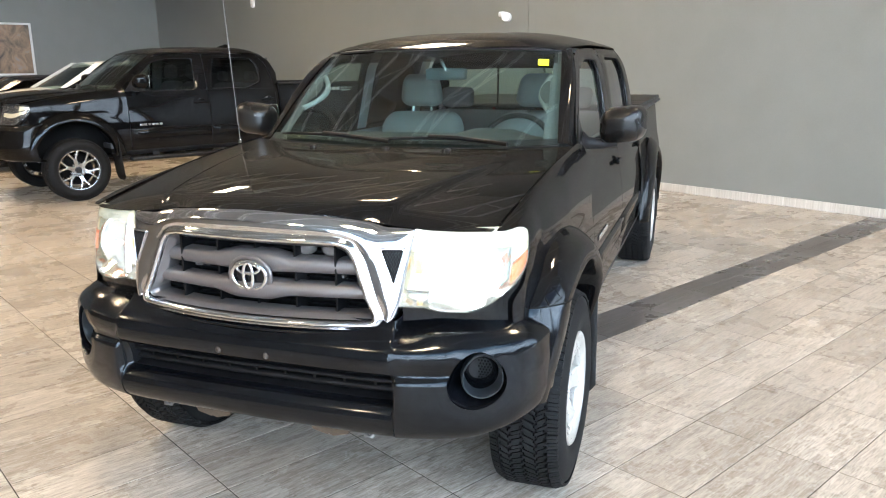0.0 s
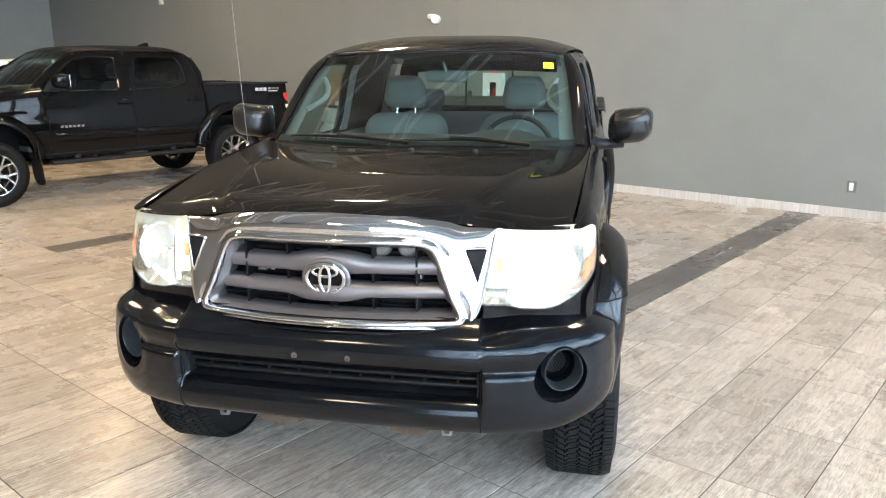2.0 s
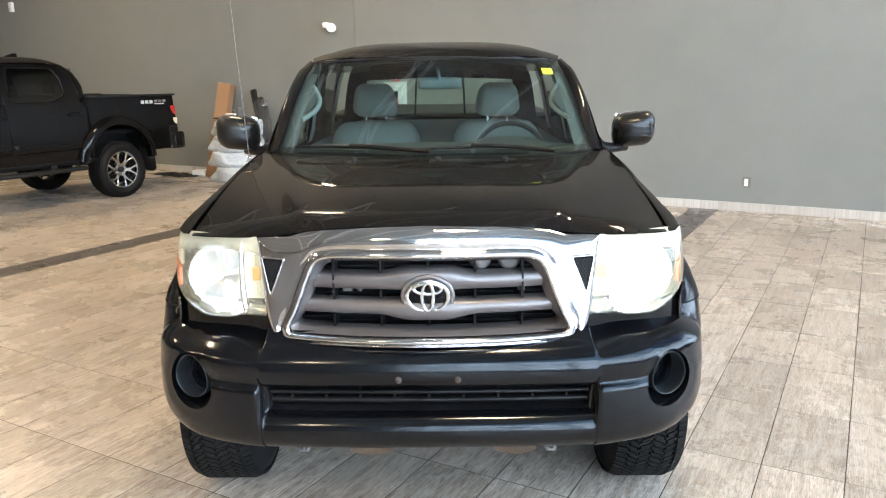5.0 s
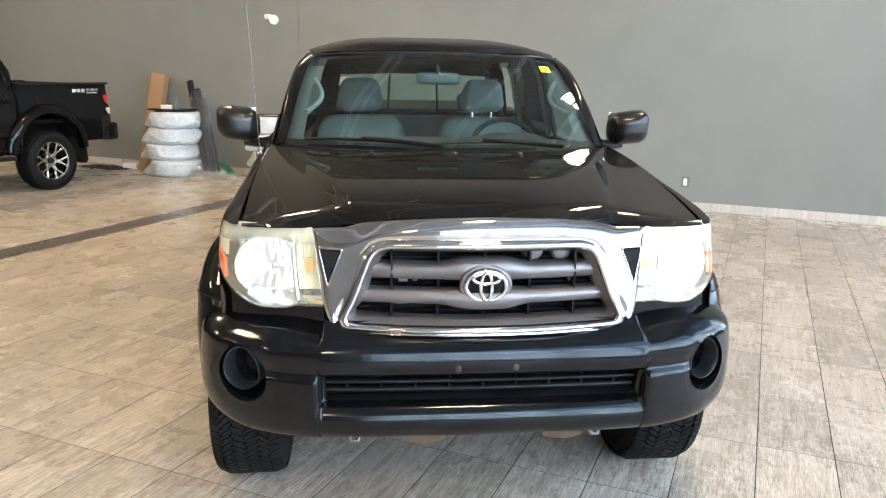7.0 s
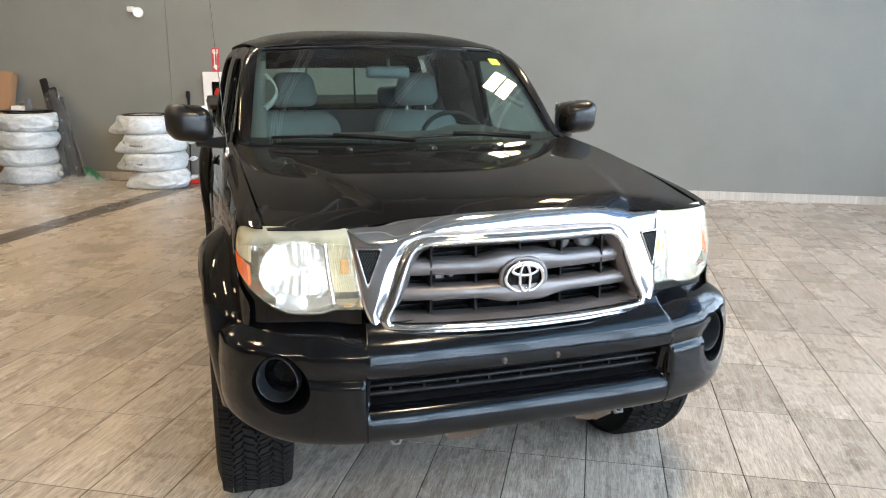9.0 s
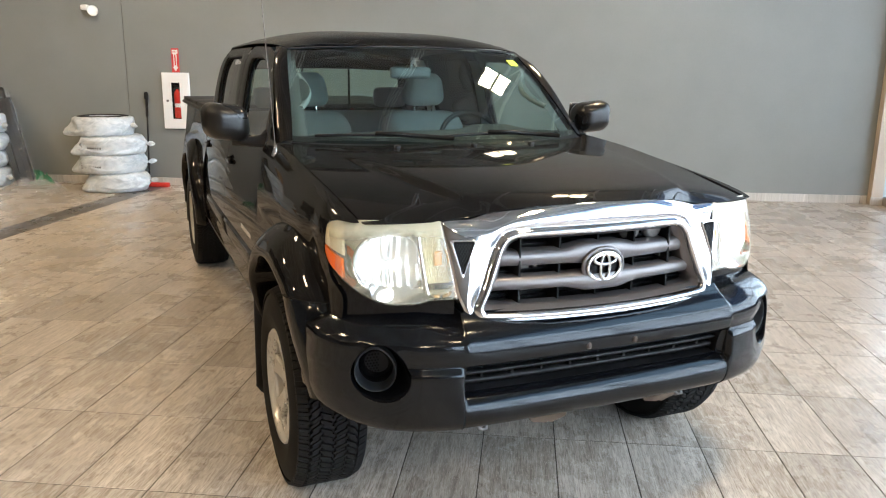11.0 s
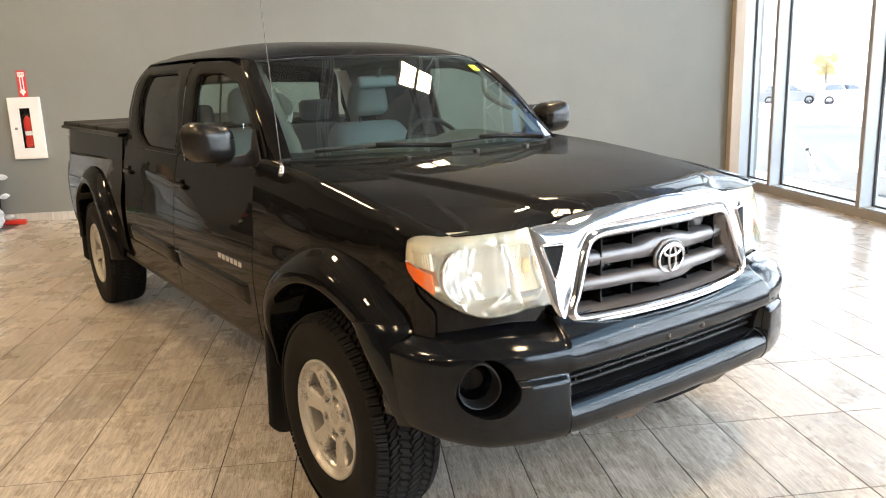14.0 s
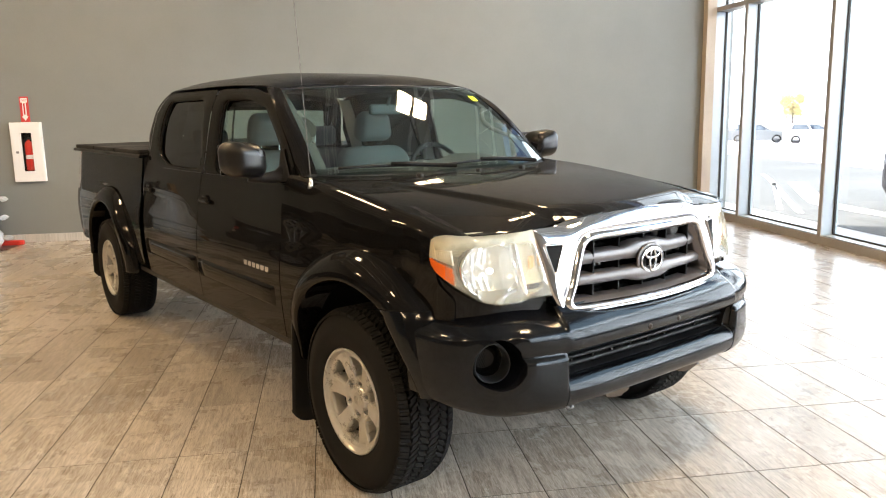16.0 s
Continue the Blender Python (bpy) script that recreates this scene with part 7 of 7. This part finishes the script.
def extinguisher_cabinet(x0, x1, z0, z1, wall):
    ob = empty("extinguisher_cabinet", pose((x0 + x1) / 2, wall, z0))
    tagged(ob, "white steel extinguisher cabinet with a narrow glass slot", "extinguisher cabinet")
    w, h, d = (x1 - x0) / 2, z1 - z0, 0.055
    bm = bmesh.new()
    sx0, sx1, sz0, sz1 = -0.058, 0.062, 0.115, h - 0.115
    for a in ((-w, sx0, 0, h), (sx1, w, 0, h), (sx0, sx1, 0, sz0), (sx0, sx1, sz1, h)):
        box(bm, a[0], a[1], -d, -d + 0.02, a[2], a[3])
    for a in ((-w - 0.012, w + 0.012, -0.012, 0.02), (-w - 0.012, w + 0.012, h - 0.02, h + 0.012)):
        box(bm, a[0], a[1], -d + 0.004, 0, a[2], a[3], 0.003)
    for a in (-w, w):
        box(bm, a - 0.012, a + 0.012, -d + 0.0045, 0, 0.0, h, 0.003)
    part("cabinet_frame", bm, M["white"], ob)
    bm = bmesh.new()
    box(bm, -w + 0.02, w - 0.02, -0.006, -0.002, 0.02, h - 0.02)
    part("cabinet_back", bm, M["cavity"], ob)
    bm = bmesh.new()
    box(bm, sx0, sx1, -d + 0.006, -d + 0.009, sz0, sz1)
    p = part("glass_slot", bm, M["clear_pane"], ob)
    p.visible_shadow = False
    bm = bmesh.new()
    box(bm, -0.125, -0.095, -d - 0.012, -d, h * 0.48, h * 0.52, 0.004)
    part("latch", bm, M["steel"], ob, "small steel latch")
    ex = empty("fire_extinguisher", pose((x0 + x1) / 2 + 0.012, wall - 0.026, z0 + 0.125))
    tagged(ex, "red fire extinguisher inside its white wall cabinet", "fire extinguisher")
    bm = bmesh.new()
    lathe(bm, [(0.0, 0.0), (0.0, 0.04), (0.012, 0.05), (0.3, 0.05), (0.34, 0.038), (0.36, 0.018), (0.38, 0.016)], 28, "z")
    for v in bm.verts:
        v.co.y *= 0.36
    part("cylinder", bm, M["red"], ex, smooth=True, crease=50)
    bm = bmesh.new()
    sheet(bm, [[(0.0515 * math.sin(a), -0.0525 * 0.36 * math.cos(a), z) for a in span(-1.2, 1.2, 12)] for z in (0.14, 0.19)])
    part("label_band", bm, M["white"], ex, "pale instruction label")
    bm = bmesh.new()
    box(bm, -0.03, 0.03, -0.014, 0.014, 0.375, 0.4, 0.004)
    tube(bm, [(0.0, -0.008, 0.39), (-0.04, -0.012, 0.37), (-0.05, -0.012, 0.25), (-0.046, -0.012, 0.14)], 0.008, 8)
    part("valve", bm, M["trim"], ex)
    return ob


extinguisher_cabinet(-6.99, -6.655, 0.772, 1.47, WALL_Y)
sign = empty("fire_sign", pose(-6.82, WALL_Y - 0.001, 1.485))
tagged(sign, "red wall sign with a white downward arrow", "sign")
bm = bmesh.new()
box(bm, -0.052, 0.052, -0.003, 0, 0, 0.305, 0.001)
part("sign_plate", bm, M["red_sign"], sign)
bm = bmesh.new()
pts = [(-0.038, 0.285), (0.038, 0.285), (0.038, 0.235), (0.022, 0.235), (0.022, 0.07), (0.04, 0.07), (0.0, 0.015), (-0.04, 0.07), (-0.022, 0.07), (-0.022, 0.235), (-0.038, 0.235)]
bm.faces.new([bm.verts.new((x, -0.0042, z)) for x, z in pts])
thick(part("arrow", bm, M["white"], sign, "white arrow"), 0.0008)
cu = bpy.data.curves.new("word", "FONT")
cu.body, cu.size, cu.align_x, cu.extrude = "FIRE", 0.034, "CENTER", 0.0004
cu.materials.append(M["red_sign"])
tx = new("word", cu)
tx.parent = sign
tx.matrix_local = pose(0, -0.006, 0.248, 90, 0, 0)
bm = bmesh.new()
box(bm, -0.009, 0.009, -0.0062, -0.0052, 0.09, 0.225)
part("text_bar", bm, M["red_sign"], sign)

# twin-head emergency lamp
em = empty("emergency_light", pose(-7.885, WALL_Y, 2.245))
tagged(em, "white wall emergency lamp with a round head", "emergency light")
bm = bmesh.new()
lathe(bm, [(0.0, 0.06), (-0.018, 0.06), (-0.024, 0.05), (-0.026, 0.0)], 28, "y")
part("base_plate", bm, M["white"], em, smooth=True, crease=40)
bm = bmesh.new()
lathe(bm, [(0.0, 0.0), (0.005, 0.035), (-0.02, 0.062), (-0.06, 0.066), (-0.075, 0.06), (-0.072, 0.05), (-0.06, 0.0)], 28, "y")
bmesh.ops.transform(bm, matrix=pose(0.035, -0.07, 0.0, 0, 0, 25), verts=bm.verts[:])
part("lamp_head", bm, M["white"], em, smooth=True, crease=50)
bm = bmesh.new()
puffed_box(bm, -0.13, -0.035, -0.09, -0.02, 0.01, 0.08, 0.02, None, 3)
part("lamp_bracket", bm, M["white"], em, smooth=True)
em2 = empty("wall_sensor", pose(-15.36, WALL_Y, 2.9))
tagged(em2, "small white sensor box high on the grey wall", "wall sensor")
bm = bmesh.new()
puffed_box(bm, -0.05, 0.05, -0.07, 0.0, -0.09, 0.09, 0.02, None, 3)
part("sensor_case", bm, M["white"], em2, smooth=True)
bm = bmesh.new()
lathe(bm, [(0.0, 0.02), (-0.01, 0.015), (-0.012, 0.0)], 16, "y")
bmesh.ops.transform(bm, matrix=pose(0, -0.07, -0.03), verts=bm.verts[:])
part("sensor_lens", bm, M["lamp_white"], em2)

out = empty("wall_outlet", pose(-2.115, WALL_Y, 0.335))
tagged(out, "white power outlet with steel plate on the grey wall", "outlet")
bm = bmesh.new()
box(bm, -0.045, 0.045, -0.006, 0, -0.062, 0.062, 0.003)
part("cover_plate", bm, M["steel"], out)
bm = bmesh.new()
box(bm, -0.024, 0.018, -0.012, -0.006, -0.042, 0.042, 0.003)
part("socket_face", bm, M["white"], out)

# framed picture on the far wall: blurred earth tones
n_ = Nodes("picture_print")
q_ = n_.mapping(n_.local(), (1, 2.6, 2.0))
n_.set(base=n_.ramp(n_.noise(q_, 1.6, 5, 0.6, 0.8), [(0.3, (0.05, 0.045, 0.04)), (0.45, (0.22, 0.16, 0.11)), (0.58, (0.36, 0.24, 0.15)), (0.72, (0.3, 0.29, 0.27))]), rough=0.5)
pic = empty("wall_picture", pose(LEFT_X, 4.85, 1.42))
tagged(pic, "large picture in a white frame on the far wall", "picture")
bm = bmesh.new()
box(bm, 0.0, 0.02, -0.64, 0.64, 0.03, 1.18)
part("print", bm, n_.m, pic)
bm = bmesh.new()
for a in ((-0.68, -0.63, 0, 1.21), (0.63, 0.68, 0, 1.21)):
    box(bm, 0.0, 0.045, a[0], a[1], a[2], a[3], 0.004)
for a in ((0.0, 0.045), (1.165, 1.21)):
    box(bm, 0.0, 0.044, -0.63, 0.63, a[0], a[1], 0.004)
part("picture_frame", bm, M["white"], pic)

# ---- bagged tyres and clutter along the wall ----
n_ = Nodes("tyre_bag_film")
p_ = n_.local()
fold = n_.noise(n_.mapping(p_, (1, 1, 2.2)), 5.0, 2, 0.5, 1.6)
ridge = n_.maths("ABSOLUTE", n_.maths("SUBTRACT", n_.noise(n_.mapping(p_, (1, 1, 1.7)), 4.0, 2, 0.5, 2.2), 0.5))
# paler lines along the creases put the film's highlights into its colour
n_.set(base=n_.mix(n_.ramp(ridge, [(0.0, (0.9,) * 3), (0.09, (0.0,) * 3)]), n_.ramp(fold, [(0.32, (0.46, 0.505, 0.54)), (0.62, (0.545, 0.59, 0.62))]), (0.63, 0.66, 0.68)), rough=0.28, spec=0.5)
n_.bump(n_.mix(0.6, fold, ridge), 0.6, 0.025)
M["bag"] = n_.m
M["cardboard"] = plain("cardboard", (0.3, 0.17, 0.085), 0.8, 0, 20, 0.12, 0.08)
M["film"] = hazy_lens("crumpled_clear_film", (0.85, 0.86, 0.87), 0.11)
M["thin_film"] = hazy_lens("thin_clear_film", (0.8, 0.81, 0.82), 0.09)
M["green_cloth"] = plain("green_cloth", (0.05, 0.2, 0.1), 0.9, 0, 40, 0.25, 0.3)
M["ink"] = plain("faded_black_print", (0.14, 0.14, 0.145), 0.6, 0, 30, 0.1, 0.0)


def tyre_bag(x, y, z, turn, seed, group, printed, size=1.0, open_top=False):
    """A tyre in a thin white bag: tight over the drum, drawn to a corner on one side and knotted on the other."""
    ob = empty("bagged_tyre", pose(x, y, z, 0, 0, turn))
    tagged(ob, "tyre wrapped in a wrinkled white plastic bag, lying stacked", "bagged tyre", group)
    corner, knot = radians(208 + 10 * math.sin(seed * 3) - turn), radians(8 + 22 * math.sin(seed * 1.7) - turn)
    kz = 0.12 + 0.03 * math.sin(seed * 2.9)

    def near(a, b):
        return abs(math.remainder(a - b, 2 * math.pi))

    def surface(a, c):
        """c runs from 1 on top to -1 underneath."""
        sn = math.sqrt(max(0.0, 1 - c * c))
        zz = 0.118 + 0.123 * math.copysign(abs(c) ** 0.55, c)
        d = Vector((math.cos(a), math.sin(a), 0))
        side = min(1.0, sn * 1.6)
        r = 0.365 * size * (sn ** 0.13 if sn > 0.02 else sn)
        r += side * (0.03 * noise.noise((d.x * 1.6 + seed, d.y * 1.6, zz * 5)) - 0.016 * abs(noise.noise((d.x * 2.4 + seed * 2, d.y * 2.4, zz * 9 + a * 0.8))))
        # the drawn-out corner, lowest and longest at the foot
        r += 0.13 * size * max(0.0, 1 - near(a, corner) / 0.55) ** 1.3 * step01(0.21, 0.02, zz)
        # pleats that run together at the knot
        du, dv = math.remainder(a - knot, 2 * math.pi) * 0.37, zz - kz
        far = math.hypot(du, dv)
        r += side * (0.045 * math.exp(-(far / 0.09) ** 2) + 0.014 * math.sin(11 * math.atan2(dv, du) + seed) * math.exp(-far / 0.22) * step01(0.0, 0.07, far))
        # a long crease that sags across the front
        r += side * 0.014 * math.exp(-((zz - 0.1 - 0.05 * math.sin(2.2 * a + seed)) / 0.014) ** 2)
        return Vector((r * d.x, r * d.y, zz - 0.012 * abs(noise.noise((d.x * 3, d.y * 3 + seed, 4))) * (c > 0.3)))

    bm = bmesh.new()
    cs = [math.cos(t) for t in span(0, math.pi, 34)]
    sheet(bm, [[surface(2 * math.pi * k / 120, c) for k in range(120)] for c in cs], close_u=True)
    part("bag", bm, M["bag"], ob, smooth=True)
    # loose end of the bag beyond the knot
    bm = bmesh.new()
    k0 = surface(knot, 0.0)
    out = Vector((math.cos(knot), math.sin(knot), 0))
    rows = []
    for f, w in ((0.0, 0.01), (0.2, 0.014), (0.45, 0.034), (0.75, 0.03), (1.0, 0.006)):
        p = Vector((k0.x, k0.y, kz)) + out * (0.13 * f - 0.01) + Vector((0, 0, 0.01 * math.sin(seed + 2 * f)))
        rows.append([p + Vector((0, 0, w * math.cos(b))) + out.cross(Vector((0, 0, 1))) * (0.45 * w * math.sin(b)) for b in (2 * math.pi * q / 10 for q in range(10))])
    sheet(bm, rows, close_u=True)
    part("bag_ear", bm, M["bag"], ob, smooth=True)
    if open_top:
        bm = bmesh.new()
        lathe(bm, [(0.215, 0.2), (0.243, 0.22), (0.25, 0.26), (0.243, 0.3), (0.22, 0.32)], 48, "z")
        part("tyre", bm, M["rubber"], ob, "black tyre that shows in the open bag", smooth=True)
    if printed:
        rows_ = [(-112 + 4.4 * k, 0.085, 3.0, 0.022) for k in range(7)] + [(-128, 0.07 + 0.016 * k, 5.5, 0.007) for k in range(6)]
        for a, z0, w, h in rows_:
            bm = bmesh.new()
            grid = []
            for zz in (z0, z0 + h):
                c = math.copysign(abs((zz - 0.118) / 0.123) ** (1 / 0.55), zz - 0.118)
                row = []
                for q in span(0, 1, 3):
                    p = surface(radians(a + w * q - turn), c)
                    row.append(p + Vector((p.x, p.y, 0)).normalized() * 0.004)
                grid.append(row)
            sheet(bm, grid)
            part("print_bar", bm, M["ink"], ob)
    return ob


for k in range(4):
    tyre_bag(-9.42 + (0.03, -0.05, 0.0, 0.04)[k], 8.17, 0.233 * k, (10, -35, -20, 25)[k], 3 + k, "bagged tyres beside the carton", False, (1.08, 1.02, 1.0, 1.0)[k], k == 3)
for k in range(4):
    tyre_bag(-7.50 + (0.05, -0.02, 0.0, -0.1)[k], 8.14, 0.233 * k, (-25, -10, -5, -15)[k], 11 + k, "bagged tyres beside the squeegee", k in (1, 2), (0.96, 1.06, 1.06, 1.02)[k], k == 3)
top = empty("parts_tray", pose(-9.42, 8.17, 0.952))
tagged(top, "dark plastic tray of loose parts on the bagged tyres", "tray")
bm = bmesh.new()
box(bm, -0.3, 0.28, -0.2, 0.2, 0.0, 0.02, 0.006)
part("tray", bm, M["trim"], top)
for nm, bxs, mt in (("can", (0.08, 0.14, -0.1, -0.04, 0.02, 0.17), M["ink"]), ("carton", (-0.12, 0.06, -0.12, 0.0, 0.02, 0.08), M["white"]), ("bracket", (-0.05, 0.03, -0.05, 0.08, 0.08, 0.12), M["steel"])):
    o = boxed(nm, mt, *bxs, 0.006)
    o.matrix_world = pose(-9.42, 8.17, 0.95)
    tagged(o, {"can": "small black spray can on the tray", "carton": "flat white carton on the parts tray", "bracket": "small steel bracket on the carton"}[nm], nm)
ctn = boxed("cardboard_box", M["cardboard"], -0.11, 0.11, -0.08, 0.08, 0.0, 1.5, 0.006)
ctn.matrix_world = pose(-10.06, 8.23, 0.0, -9, 8, 12)
tagged(ctn, "tall brown cardboard carton leaning against the wall", "cardboard box")
bun = empty("wrapped_parts", pose(-8.82, 8.25, 0.03, -9, -18, 0))
tagged(bun, "black trim strips in clear film leaning on the wall", "wrapped parts")
bm = bmesh.new()
for dx, l, r in ((-0.08, 1.46, 0.045), (0.02, 1.3, 0.05), (0.1, 1.14, 0.035)):
    box(bm, dx - r, dx + r, -0.03, 0.03, 0, l, 0.012)
part("trim_strip", bm, M["trim"], bun)
bm = bmesh.new()
rows = []
for i in range(91):
    z = 1.3 * i / 90
    top_ = 1 - 0.75 * step01(1.2, 1.3, z)
    rows.append([((0.15 + 0.045 * noise.noise((z * 17, k * 1.3, 1))) * top_ * math.cos(2 * math.pi * k / 26), (0.075 + 0.05 * noise.noise((z * 19, k * 1.4, 7))) * top_ * math.sin(2 * math.pi * k / 26), z) for k in range(26)])
sheet(bm, rows, close_u=True)
part("film_wrap", bm, M["thin_film"], bun, "crinkled clear film")


def crumple(name, label, category, mat, x, y, rx, ry, h, seed, n=34):
    bm = bmesh.new()
    rows = []
    for i in range(n + 1):
        row = []
        for j in range(n + 1):
            u, v = 2 * i / n - 1, 2 * j / n - 1
            e = max(0.0, 1 - (u * u + v * v) ** 1.5)
            w = noise.noise((u * 2.5 + seed, v * 2.5, 0)) * 0.4
            z = 0.004 + h * e * (0.35 + abs(noise.noise((u * 4 + seed, v * 4, 2))) + 0.5 * abs(noise.noise((u * 9, v * 9 + seed, 5))))
            row.append((rx * u * (1 + 0.3 * w), ry * v * (1 - 0.3 * w), z))
        rows.append(row)
    sheet(bm, rows, keep=lambda i, j: (2 * i / n - 1) ** 2 + (2 * j / n - 1) ** 2 < 1.0 + 0.25 * noise.noise((i * 0.5, j * 0.5, seed)))
    ob = mesh_object(name, bm, mat)
    ob.matrix_world = pose(x, y, 0)
    return tagged(ob, label, category)


crumple("plastic_film", "crumpled clear plastic film lying on the tiles", "plastic film", M["film"], -8.45, 7.85, 0.42, 0.28, 0.16, 3)
crumple("cloth", "crumpled green cloth beside the bagged tyres", "cloth", M["green_cloth"], -8.72, 8.38, 0.2, 0.12, 0.2, 9)
crumple("floor_mat", "black rubber mat crumpled on the floor", "mat", M["flap"], -10.9, 8.2, 0.5, 0.22, 0.04, 15, 16)
wb = boxed("small_carton", M["white"], -0.11, 0.11, -0.09, 0.09, 0, 0.09, 0.005)
wb.matrix_world = pose(-10.5, 8.38, 0.0, 0, 0, 20)
tagged(wb, "small white carton on the floor by the mat", "carton")
sq = empty("floor_squeegee", pose(-7.16, 8.44, 0.03))
tagged(sq, "black-handled squeegee with a red foam head, leaning", "squeegee")
bm = bmesh.new()
puffed_box(bm, -0.23, 0.23, -0.035, 0.035, -0.03, 0.03, 0.012, None, 3)
part("head", bm, M["red"], sq, "red foam head", smooth=True)
bm = bmesh.new()
tube(bm, [(-0.04, 0.0, 0.02), (-0.06, 0.09, 0.6), (-0.08, 0.165, 1.12)], 0.011, 10)
part("handle", bm, M["trim"], sq, smooth=True)
bm = bmesh.new()
tube(bm, [(-0.072, 0.13, 0.88), (-0.08, 0.165, 1.12)], 0.017, 10)
part("grip", bm, M["flap"], sq, smooth=True)
bm = bmesh.new()
puffed_box(bm, -0.1, -0.05, 0.13, 0.17, 1.1, 1.2, 0.015, None, 2)
part("hook_end", bm, M["flap"], sq, smooth=True)

# ---- pieces of the floor ----
full_tile = tile_mesh("tile", TW - GAP, TL - GAP, M["tile"])
full_dark = tile_mesh("dark_tile", 0.15075, TL - GAP, M["dark_tile"])
for cells, me, nm in ((near_cells, full_tile, "tile"), (near_dark, full_dark, "dark_tile")):
    for x, y, w, l in cells:
        o = new(nm, me)
        o.location = (x, y, 0)
        o.parent = floor_ob
joined_tiles("tiles", far_cells, M["tile_far"], "wood-look porcelain floor tiles further off")
joined_tiles("dark_tiles", far_dark, M["dark_tile_far"], "dark grey inlay strip tiles further off")
